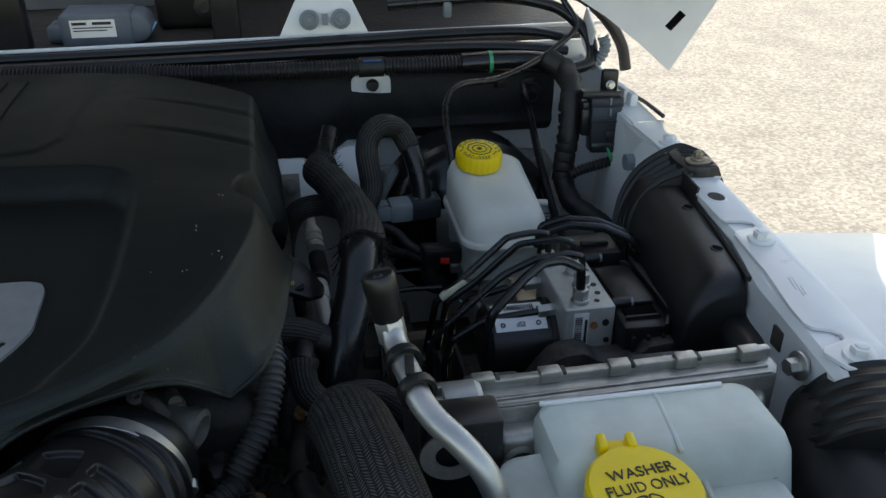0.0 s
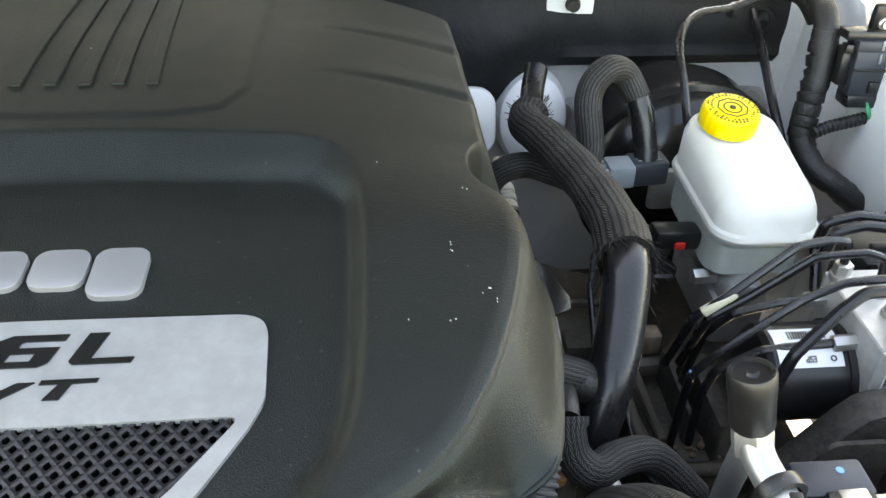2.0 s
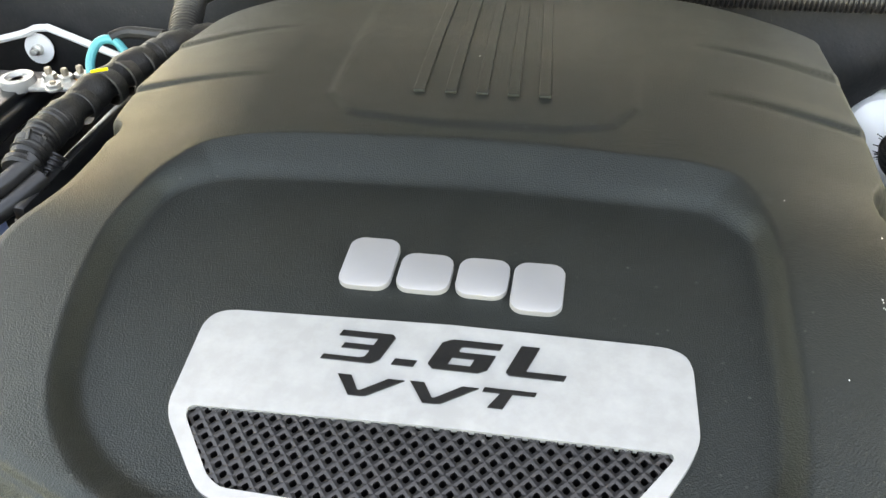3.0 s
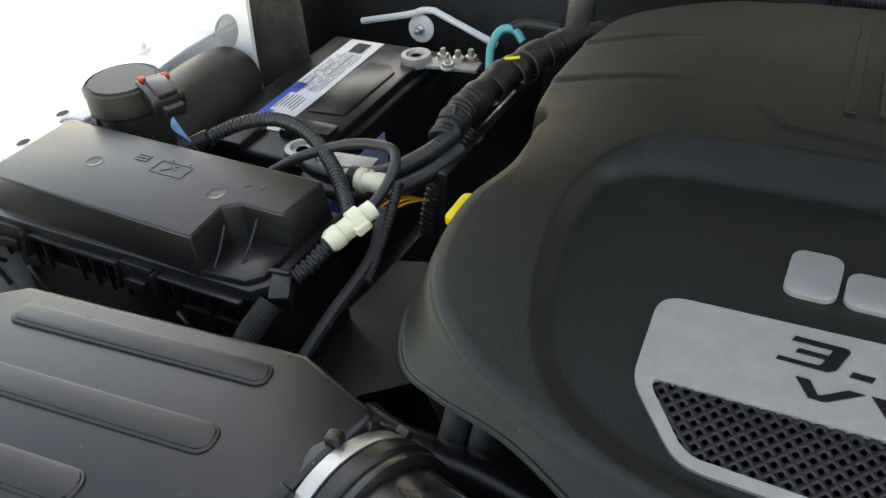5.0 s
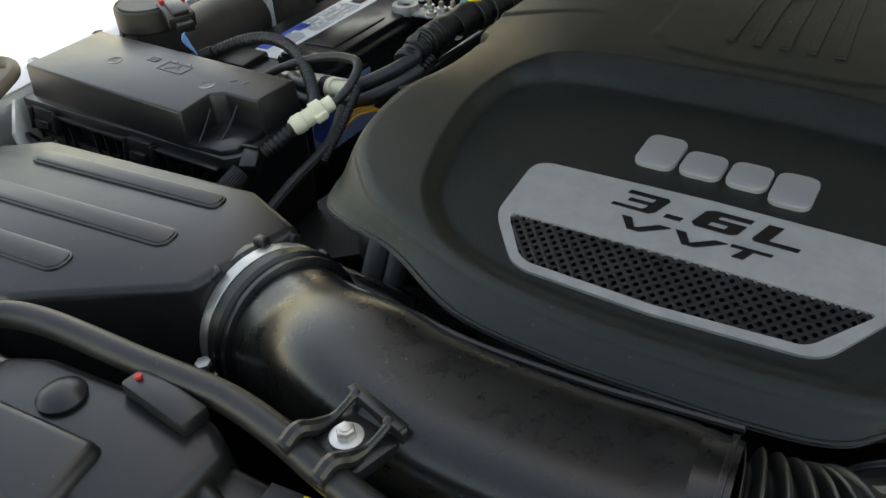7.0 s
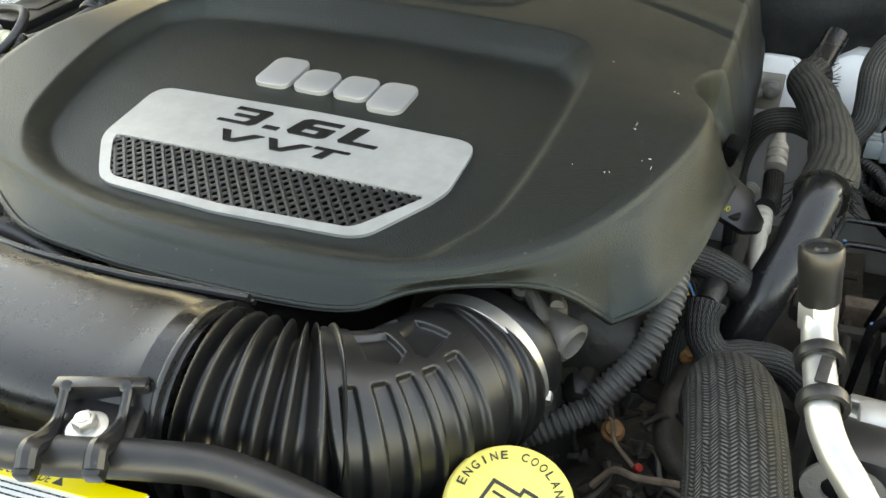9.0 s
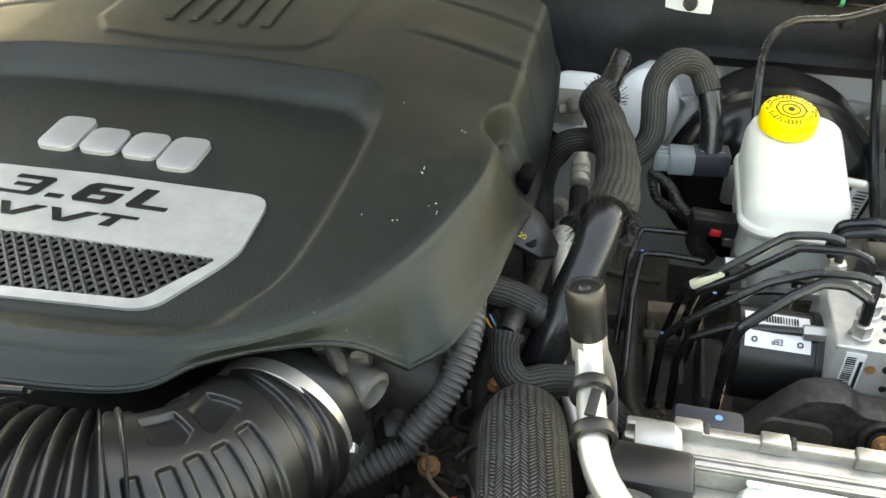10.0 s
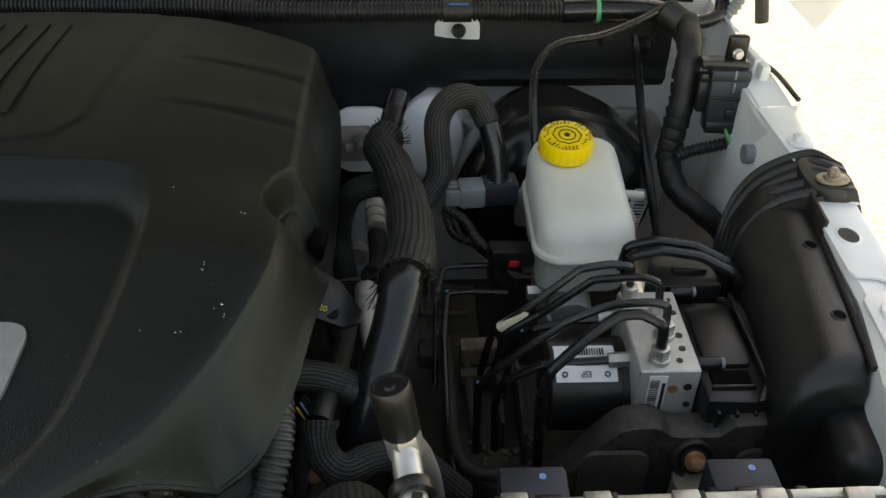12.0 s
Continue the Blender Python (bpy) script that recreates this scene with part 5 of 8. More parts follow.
for k, ch in enumerate(word):
    if ch == " ":
        continue
    a = radians(188 - 12.2 * k)
    part("letter", lettering(ch, 0.0040 if ch != "I" else 0.0010, 0.0052, mc @ pose(0.0285 * math.cos(a), 0.0285 * math.sin(a), 0.0011, 0, 0, math.degrees(a) - 90), 0.0004), M_INK_SHADE, ycap, smooth=0)
bm = bmesh.new()
for x, y, w, h in ((0, -0.009, 0.028, 0.002), (-0.013, -0.001, 0.002, 0.016), (0.013, -0.003, 0.002, 0.012), (-0.005, 0.006, 0.018, 0.002), (0.008, 0.010, 0.010, 0.002), (0.004, 0.008, 0.002, 0.006), (0.012, 0.0075, 0.002, 0.006), (-0.004, 0.0, 0.012, 0.0015)):
    box((w, h, 0.0005), mc @ Matrix.Translation((x, y, 0.0014)), bm=bm)
part("symbol", bm, M_INK_SHADE, ycap, smooth=0)

# ---- fender brace tubes ----
braceR = thing("fender_brace", (0.67, 0.12, 0.62), "broad dusty black plastic fender brace tube with a ribbed shoulder", "fender brace", "fender braces")
rows = []
for j in range(41):
    y = 0.262 - 0.259 * j / 40
    xr, xl = 0.690 + 0.148 * y - 0.10 * max(0.0, y - 0.15) ** 1.2, 0.6335 + 0.146 * y
    end = 0.010 * (max(0.0, (j - 37) / 3)) ** 2 + 0.030 * max(0.0, (5 - j) / 5) ** 2
    top = 1.0345 + 0.010 * y - end
    row = [Vector((xr, y, 0.88)), Vector((xr, y, top - 0.006)), Vector((xr - 0.0012, y, top - 0.0018)), Vector((xr - 0.0045, y, top)), Vector((xr - 0.012, y, top + 0.0004))]
    for k in range(13):
        a = math.pi / 2 * k / 12
        row.append(Vector((xr - 0.018 - (xr - 0.018 - xl) * math.sin(a), y, top - 0.062 * (1 - math.cos(a)))))
    row.append(Vector((xl + 0.004, y, 0.88)))
    rows.append(row)
rows.append([p + Vector((0, -0.002, -0.006)) for p in rows[-1]])
rows.append([Vector((p.x, p.y - 0.001, 0.88)) for p in rows[-1]])
part("body", thick(sheet(rows), 0.003), M_DULL, braceR, smooth=50)
part("post", box((0.07, 0.22, 0.34), pose(0.692, 0.10, 0.79), 0.03, 3), M_DULL, braceR)
part("foot_box", box((0.052, 0.085, 0.085), pose(0.692, -0.008, 0.958, 0, 0, -4), 0.016, 4), M_DULL, braceR)
part("side_lip", tube([(0.7145, 0.185, 1.0345), (0.7095, 0.135, 1.0350), (0.7000, 0.064, 1.0345), (0.6915, 0.006, 1.0335)], 0.0028, 8), M_DULL, braceR)
# flared ear over the rail with the bolt, and the ribbed canopy beside it
ear = [(0.717, 0.236), (0.724, 0.252), (0.736, 0.256), (0.748, 0.246), (0.757, 0.226), (0.755, 0.206), (0.744, 0.194), (0.729, 0.193), (0.718, 0.206)]
part("ear", prism([(p.x, p.y) for p in closedline([(x, y, 0) for x, y in ear], 4)], 1.0465, 1.0545, 0.0022, 2), M_DULL, braceR)
c_far = smoothline([(0.757, 0.240, 1.056), (0.738, 0.264, 1.052), (0.707, 0.281, 1.025), (0.688, 0.283, 0.995), (0.674, 0.268, 0.965), (0.668, 0.255, 0.93)], 6)
c_near = smoothline([(0.752, 0.194, 1.056), (0.720, 0.196, 1.049), (0.690, 0.200, 1.036), (0.668, 0.200, 1.005), (0.660, 0.196, 0.97), (0.660, 0.19, 0.93)], 6)
rows = [[p + Vector((0.004, 0.004, -0.05)) for p in c_far]]
for j in range(61):
    f = j / 60
    ripple = 0.0052 * max(0.0, math.cos(2 * math.pi * 4.5 * f)) ** 0.7
    rows.append([a.lerp(b, f) + Vector((-0.5, 0.1, 0.85)) * ripple * min(1.0, i / 5) for i, (a, b) in enumerate(zip(c_far, c_near))])
rows.append([p + Vector((0.012, -0.006, -0.03)) for p in c_near])
part("ribbed_shoulder", thick(sheet(rows), 0.003), M_DULL, braceR, smooth=60)
part("web", box((0.003, 0.045, 0.030), pose(0.7135, 0.180, 1.036, 0, 8, -4), 0.001), M_DULL, braceR)
part("washer_plate", cyl(0.0115, 0.003, pose(0.738, 0.213, 1.0550) @ Matrix.Diagonal((1.25, 0.9, 1, 1)), 28, 0.001), M_TARNISH, braceR)
hexbolt(braceR, (0.737, 0.213, 1.0570), 0.0052, washer=1.4, mat=M_TARNISH, label="tarnished hexagon bolt")
for x, y, z in ((0.6985, 0.145, 1.0362), (0.6885, 0.060, 1.0352)):
    # disc on the skin, coloured near-black for the shade in the hole
    part("hole", cyl(0.0046, 0.003, pose(x, y, z - 0.0024, 0, 6, 0), 20), M_HOLESHADE, braceR)
    part("hole_rim", lathe([(0.0066, -0.002), (0.0060, 0.0006), (0.0052, 0.0008), (0.0046, -0.002)], pose(x, y, z, 0, 6, 0), 24, ring=True), M_DULL, braceR)

braceF = thing("fender_brace", (0.665, -0.22, 0.62), "short black ribbed fender brace beside the washer bottle", "fender brace", "fender braces")
pts = [(0.700, -0.110, 0.985), (0.690, -0.150, 0.985), (0.682, -0.195, 0.978), (0.676, -0.25, 0.965), (0.67, -0.32, 0.95)]
ln = smoothline(pts, 8)
rr2 = (0.028, 0.045, 0.052, 0.052, 0.05)
part("body", sweep(ln, lambda i, c: float(np.interp(i / 8.0, range(len(rr2)), rr2)), 32), M_DULL, braceF)
part("post", box((0.09, 0.16, 0.34), pose(0.672, -0.22, 0.79), 0.03, 3), M_DULL, braceF)
c_far = smoothline([(0.735, -0.160, 1.055), (0.712, -0.148, 1.053), (0.690, -0.134, 1.041), (0.676, -0.123, 1.020), (0.673, -0.113, 0.990), (0.673, -0.110, 0.94)], 6)
c_near = smoothline([(0.715, -0.224, 1.055), (0.684, -0.212, 1.053), (0.662, -0.198, 1.041), (0.648, -0.184, 1.020), (0.646, -0.160, 0.990), (0.650, -0.150, 0.94)], 6)
rows = [[p + Vector((0.006, 0.006, -0.05)) for p in c_far]]
for j in range(61):
    f = j / 60
    ripple = 0.0032 * max(0.0, math.cos(2 * math.pi * 4.5 * f))
    rows.append([a.lerp(b, f) + Vector((-0.5, 0.1, 0.85)) * ripple * min(1.0, i / 5) for i, (a, b) in enumerate(zip(c_far, c_near))])
rows.append([p + Vector((0.012, -0.006, -0.04)) for p in c_near])
part("ribbed_shoulder", thick(sheet(rows), 0.003), M_DULL, braceF, smooth=60)
part("washer_plate", cyl(0.012, 0.003, pose(0.706, -0.184, 1.056), 28, 0.001), M_RUST, braceF)
hexbolt(braceF, (0.706, -0.184, 1.058), 0.0062, mat=M_RUST, washer=1.3, label="rusty hexagon bolt")
part("side_bolt", lathe([(0.0095, 0), (0.0095, 0.004), (0.0065, 0.005), (0.0065, 0.014), (0.0, 0.014)], along((0.680, -0.102, 1.022), (0.62, -0.107, 1.024)), 6), M_STEEL, braceF)
part("side_washer", cyl(0.0115, 0.003, along((0.678, -0.102, 1.022), (0.62, -0.107, 1.024)), 28, 0.001), M_STEEL, braceF)

# ---- brake booster, master cylinder and reservoir ----
booster = thing("brake_booster", (0.53, 0.46, 0.70), "large round black brake booster on the firewall", "brake booster")
part("shell", lathe([(0.03, -0.02), (0.075, -0.012), (0.100, 0.004), (0.108, 0.02), (0.110, 0.026), (0.117, 0.028), (0.117, 0.036), (0.112, 0.040), (0.112, 0.09), (0.09, 0.15), (0.05, 0.18)], along((0.535, 0.405, 0.894), (0.535, 0.60, 0.894)), 48), M_BLACKGLOSS, booster)
tag_ = part("label", box((0.024, 0.0008, 0.082), pose(0.6225, 0.3955, 0.888, 0, 14, 18), 0), M_LABEL, booster, "white barcode label", smooth=0)
part("barcode", bars([(0.002, -0.030 + 0.0042 * k, 0.014, 0.0012 + 0.0012 * (k % 3 == 0)) for k in range(15)], pose(0.6225, 0.3950, 0.888, 0, 14, 18) @ pose(0, 0, 0, 90, 0, 0)), M_INK_SHADE, tag_, smooth=0)
part("mount_plate", prism([(0.40, 0.85), (0.405, 0.905), (0.44, 0.918), (0.60, 0.920), (0.64, 0.932), (0.685, 0.928), (0.700, 0.905), (0.69, 0.85)], 0, 0.008, 0.003, 2, m=pose(0, 0.592, 0, 90, 0, 0)), M_ALU, booster, "dull cast mounting plate")
for x_, z_ in ((0.668, 0.910), (0.425, 0.900)):
    hexbolt(booster, None, 0.010, "nut", m=along((x_, 0.584, z_), (x_, 0.50, z_)), washer=1.9)
master = thing("master_cylinder", (0.53, 0.29, 0.86), "grey metal brake master cylinder below its reservoir", "master cylinder")
part("barrel", cyl(0.020, 0.18, along((0.525, 0.205, 0.905), (0.53, 0.40, 0.912)), 28, 0.003), M_ALU, master)
part("flange", box((0.09, 0.012, 0.05), pose(0.53, 0.388, 0.912), 0.006), M_ALU, master)
part("foot", box((0.05, 0.12, 0.05), pose(0.525, 0.27, 0.875), 0.008), M_ALU, master)
for y in (0.236, 0.278):
    part("line_nut", cyl(0.008, 0.022, along((0.505, y, 0.915), (0.46, y - 0.002, 0.914)), 6, 0.001), M_STEEL, master)

res = thing("brake_fluid_reservoir", (0.53, 0.28, 0.92), "milky white brake fluid reservoir with a yellow screw cap", "reservoir")


def bottle(sections, n=9):
    """A closed body lofted through rounded rectangles (x0, y0, x1, y1, r, z)."""
    bm = bmesh.new()
    rings = []
    for x0, y0, x1, y1, r, z in sections:
        rings.append([bm.verts.new((x, y, z(y) if callable(z) else z)) for x, y in rounded(x0, y0, x1, y1, r, n)])
    for a, b in zip(rings, rings[1:]):
        for i in range(len(a)):
            bm.faces.new((a[i], a[(i + 1) % len(a)], b[(i + 1) % len(a)], b[i]))
    bm.faces.new(rings[0][::-1])
    bm.faces.new(rings[-1])
    return bm


part("body", bottle([(0.500, 0.234, 0.570, 0.345, 0.016, 0.920), (0.491, 0.222, 0.577, 0.352, 0.020, 0.926), (0.490, 0.218, 0.578, 0.352, 0.022, 0.958), (0.487, 0.210, 0.580, 0.354, 0.024, 0.966), (0.487, 0.208, 0.580, 0.354, 0.025, 0.972)]), M_WASHER, res, "bluish translucent lower body")
part("upper_body", bottle([(0.4845, 0.205, 0.5825, 0.3565, 0.026, 0.9700), (0.4835, 0.2035, 0.5835, 0.3575, 0.027, 0.9735), (0.4845, 0.205, 0.5825, 0.3565, 0.026, 0.977), (0.487, 0.208, 0.580, 0.354, 0.025, 0.979), (0.488, 0.212, 0.579, 0.354, 0.025, lambda y: 0.986 + 0.17 * (y - 0.195)),
                          (0.492, 0.219, 0.575, 0.352, 0.022, lambda y: 0.995 + 0.17 * (y - 0.195)), (0.500, 0.229, 0.567, 0.346, 0.018, lambda y: 1.000 + 0.17 * (y - 0.195)), (0.51, 0.240, 0.557, 0.335, 0.014, lambda y: 1.0015 + 0.17 * (y - 0.195))]), M_WHITEPL, res)
mcap = pose(0.5225, 0.322, 1.0235, 8, 2, 0)
part("neck", cyl(0.022, 0.02, mcap @ Matrix.Translation((0, 0, -0.012)), 28), M_WHITEPL, res)
bm = bmesh.new()
ringv = []
for r_, z_ in ((0.0256, 0.0), (0.0262, 0.001), (0.0262, 0.0150), (0.0248, 0.0185), (0.021, 0.0195), (0.0, 0.0198)):
    ringv.append([bm.verts.new((r_ * (1 + (0.022 if k % 4 < 2 and 0.0005 < z_ < 0.016 else 0)) * math.cos(2 * math.pi * k / 96), r_ * (1 + (0.022 if k % 4 < 2 and 0.0005 < z_ < 0.016 else 0)) * math.sin(2 * math.pi * k / 96), z_)) for k in range(96)])
for a, b in zip(ringv, ringv[1:]):
    for i in range(96):
        bm.faces.new((a[i], a[(i + 1) % 96], b[(i + 1) % 96], b[i]))
bmesh.ops.remove_doubles(bm, verts=bm.verts, dist=1e-6)
bmesh.ops.transform(bm, matrix=mcap, verts=bm.verts)
ycap = part("cap", bm, M_YELLOW, res, "yellow ribbed screw cap with black print")
bm = bmesh.new()
for ring_r, cnt, w in ((0.0225, 40, 0.0020), (0.0192, 32, 0.0018)):
    for k in range(cnt):
        if random.random() < 0.22:
            continue
        a = 2 * math.pi * k / cnt
        box((w * random.uniform(0.6, 1.1), 0.0021, 0.0003), mcap @ pose(ring_r * math.cos(a), ring_r * math.sin(a), 0.0198, 0, 0, math.degrees(a) - 90), bm=bm)
for r0 in (0.0135, 0.0075):
    lathe([(r0, 0), (r0 + 0.0012, 0), (r0 + 0.0012, 0.0004), (r0, 0.0004)], mcap @ Matrix.Translation((0, 0, 0.0197)), 8 if r0 > 0.01 else 24, bm, ring=True)
cyl(0.003, 0.0006, mcap @ Matrix.Translation((0, 0, 0.0197)), 16, bm=bm)
part("print", bm, M_INK_SHADE, ycap, smooth=0)
part("spout", cyl(0.0048, 0.032, along((0.582, 0.338, 0.962), (0.622, 0.338, 0.958)), 14, 0.001), M_WHITEPL, res)
bm = box((0.0006, 0.045, 0.030), pose(0.592, 0.315, 0.945, 0, 12, 6))
part("label", bm, M_LABEL, res, "small white barcode label", smooth=0)
part("barcode", bars([(0, -0.018 + 0.003 * k, 0.016, 0.0014) for k in range(12)], pose(0.5925, 0.315, 0.945, 0, 102, 6)), M_INK_SHADE, res, smooth=0)

switch = thing("fluid_sensor_plug", (0.468, 0.262, 0.93), "black sensor plug with a red locking tab", "connector")
part("plug", box((0.046, 0.022, 0.020), pose(0.468, 0.258, 0.945, 0, 6, 6), 0.004), M_PLASTIC, switch)
part("lock_tab", box((0.011, 0.010, 0.008), pose(0.470, 0.250, 0.941, 0, 6, 6), 0.002), M_RED, switch)
part("lead", corrugated([(0.448, 0.262, 0.945), (0.435, 0.285, 0.945), (0.425, 0.31, 0.948), (0.405, 0.335, 0.950)], 0.0055, 0.004, 10), M_CONDUIT, switch)
part("boot", tube([(0.462, 0.262, 0.94), (0.455, 0.26, 0.92), (0.47, 0.26, 0.90)], 0.010, 12), M_DULL, switch)

# thin hose from the firewall clip down to the reservoir
vent = thing("vent_hose", (0.60, 0.5, 1.03), "thin black vent hose looping down to the reservoir", "hose")
part("tube", tube([(0.500, 0.352, 1.0), (0.497, 0.375, 1.035), (0.503, 0.425, 1.062), (0.530, 0.468, 1.072), (0.585, 0.505, 1.066), (0.635, 0.53, 1.075), (0.675, 0.55, 1.090), (0.715, 0.575, 1.115), (0.70, 0.60, 1.15)], 0.0042, 10), M_HOSE, vent)
part("clip", box((0.014, 0.012, 0.016), pose(0.592, 0.512, 1.060, 0, 0, 20), 0.002), M_PLASTIC, vent)
cable = thing("bonnet_cable", (0.645, 0.45, 0.9), "straight black cable hanging from a rubber grommet", "cable")
part("sheath", tube([(0.645, 0.585, 1.035), (0.640, 0.52, 1.005), (0.637, 0.45, 0.965), (0.637, 0.38, 0.925), (0.633, 0.30, 0.90), (0.62, 0.25, 0.87)], 0.0052, 10), M_HOSE, cable)
part("grommet", lathe([(0.021, 0), (0.0245, 0.002), (0.0240, 0.007), (0.0190, 0.008), (0.0170, 0.005), (0.0130, 0.006), (0.0105, 0.014), (0.007, 0.018), (0.0, 0.018)], along((0.656, 0.587, 1.021), (0.652, 0.50, 1.010)), 32), M_RUBBER, cable)

# ---- anti-lock brake unit ----
esp = thing("brake_modulator", (0.58, 0.09, 0.88), "machined aluminium brake modulator block with pump and black controller", "brake modulator")
block = part("valve_block", box((0.047, 0.094, 0.076), pose(0.569, 0.096, 0.953, 0, 0, 0), 0.0012, 1), M_BLOCK, esp)
# drillings as black discs, the shade in the holes put into the colour
for x, y, r in ((0.583, 0.073, 0.0028), (0.584, 0.088, 0.003), (0.586, 0.115, 0.0026), (0.578, 0.060, 0.0025), (0.585, 0.131, 0.0026)):
    part("drilling", cyl(r, 0.0012, pose(x, y, 0.9905), 14), M_INK_SHADE, block)
for x, z, r in ((0.573, 0.972, 0.0038), (0.584, 0.974, 0.0034), (0.586, 0.955, 0.0028)):
    part("drilling", cyl(r, 0.0012, along((x, 0.0492, z), (x, 0.04, z)), 14), M_RUST if r > 0.0035 else M_INK_SHADE, block)
ml = frame_on((0.5605, 0.0485, 0.964), (1, 0, 0), (0, 0, 1))
lab = part("label", box((0.014, 0.044, 0.0006), ml, 0), M_LABEL, block, "white barcode label", smooth=0)
part("barcode", bars([(-0.0025, -0.018 + 0.0021 * k, 0.007, random.choice((0.0008, 0.0013))) for k in range(18)] + [(0.0045, -0.002, 0.0025, 0.034)], ml @ Matrix.Translation((0, 0, 0.0003))), M_INK_SHADE, lab, smooth=0)
motor = part("pump_motor", lathe([(0.0, -0.060), (0.034, -0.060), (0.038, -0.056), (0.038, 0.0), (0.040, 0.0), (0.040, 0.006)], along((0.540, 0.094, 0.932), (0.60, 0.094, 0.932)), 40), M_PLASTIC, esp, "black cylindrical pump motor")
for k, (a0, a1) in enumerate(((48, 99),)):
    rows = []
    for a in range(a0, a1 + 1, 3):
        w = radians(a)
        y, z = 0.094 - 0.0386 * math.cos(w), 0.932 + 0.0386 * math.sin(w)
        rows.append([Vector((0.487, y, z)), Vector((0.536, y, z))])
    part("label", thick(sheet(rows), 0.0004), M_LABEL, motor, "white curved label")
w = radians(57)
ml = frame_on((0.511, 0.094 - 0.0392 * math.cos(w), 0.932 + 0.0392 * math.sin(w)), (-1, 0, 0), (0, -math.sin(w), -math.cos(w)))
part("label_text", lettering("ESP", 0.0080, 0.0050, ml, 0.0005), M_INK_SHADE, motor, smooth=0)
for dx in (-0.017, 0.017):
    part("recycling_mark", lathe([(0.0014, 0), (0.0024, 0), (0.0024, 0.0005), (0.0014, 0.0005)], ml @ Matrix.Translation((dx, 0, 0)), 16, ring=True), M_INK_SHADE, motor, smooth=0)
w = radians(84)
ml = frame_on((0.511, 0.094 - 0.0392 * math.cos(w), 0.932 + 0.0392 * math.sin(w)), (1, 0, 0), (0, math.sin(w), math.cos(w)))
part("barcode", bars([(-0.012 + 0.0021 * k, 0.002, random.choice((0.0008, 0.0013)), 0.007) for k in range(14)] + [(-0.004, -0.006, 0.02, 0.0014)], ml), M_INK_SHADE, motor, smooth=0)
ecu = part("controller", prism([(0.594, 0.028), (0.634, 0.026), (0.646, 0.055), (0.646, 0.130), (0.634, 0.142), (0.594, 0.142)], 0.905, 0.980, 0.004, 2), M_PLASTIC, esp, "ribbed black controller housing")
part("lid", prism([(0.600, 0.062), (0.634, 0.062), (0.638, 0.070), (0.636, 0.128), (0.600, 0.130)], 0.979, 0.9845, 0.002, 2), M_PLASTIC, ecu)
part("flange", prism([(0.636, 0.026), (0.652, 0.052), (0.652, 0.134), (0.638, 0.146), (0.632, 0.146), (0.646, 0.130), (0.646, 0.056), (0.630, 0.026)], 0.94, 0.982, 0.0015, 2), M_PLASTIC, ecu)
for k in range(6):
    part("side_fin", box((0.006, 0.003, 0.050), pose(0.6545, 0.050 + 0.0165 * k, 0.952), 0.0008), M_PLASTIC, ecu)
for x0 in (0.602, 0.616, 0.630):
    part("front_fin", box((0.003, 0.006, 0.040), pose(x0, 0.0255, 0.952), 0.0008), M_PLASTIC, ecu)
# near-black slab: the pocket's shade is in its colour
part("pocket", box((0.030, 0.014, 0.004), pose(0.616, 0.050, 0.9815), 0.001), M_HOLESHADE, ecu)
part("pocket_wall", box((0.034, 0.003, 0.010), pose(0.616, 0.0405, 0.979), 0.001), M_PLASTIC, ecu)
for x0, w_ in ((0.6425, 0.004), (0.6505, 0.004)):
    part("edge_step", box((w_, 0.112 - (x0 - 0.6425) * 3, 0.006), pose(x0, 0.090, 0.983 - (x0 - 0.6425) * 0.9), 0.0012), M_PLASTIC, ecu)
part("front_shelf", box((0.044, 0.004, 0.003), pose(0.618, 0.0255, 0.945), 0.001), M_PLASTIC, ecu)
part("connector", prism([(0.588, 0.155), (0.640, 0.156), (0.640, 0.205), (0.585, 0.200)], 0.93, 0.986, 0.004, 2), M_PLASTIC, esp)
part("connector_ridge", box((0.030, 0.008, 0.006), pose(0.615, 0.175, 0.988), 0.002), M_PLASTIC, esp)
part("edge_rib", box((0.006, 0.10, 0.070), pose(0.652, 0.098, 0.942), 0.002), M_PLASTIC, ecu)
for y in (0.064, 0.150):
    part("screw_sleeve", cyl(0.005, 0.020, along((0.592, y, 0.984), (0.62, y, 0.984)), 16, 0.001), M_PLASTIC, ecu)
    part("sleeve_tip", cyl(0.0046, 0.003, along((0.6115, y, 0.984), (0.62, y, 0.984)), 16, 0.0006), M_GREYCON, ecu)
part("pump_stub", cyl(0.0065, 0.018, along((0.547, 0.082, 0.972), (0.52, 0.082, 0.970)), 6, 0.001), M_STEEL, esp, "steel line nut")
part("pump_stub", cyl(0.0065, 0.018, along((0.547, 0.132, 0.972), (0.52, 0.132, 0.970)), 6, 0.001), M_STEEL, esp, "steel line nut")
for x, y in ((0.562, 0.061), (0.572, 0.088), (0.573, 0.114), (0.553, 0.134)):
    part("line_nut", cyl(0.0072, 0.015, pose(x, y, 0.990), 6, 0.001), M_STEEL, esp, "steel line nut")
    part("nut_collar", cyl(0.0085, 0.005, pose(x, y, 0.990), 20, 0.001), M_STEEL, esp)

lines = thing("brake_lines", (0.50, 0.12, 0.86), "bundle of bent black steel brake lines with a white clip", "brake lines")


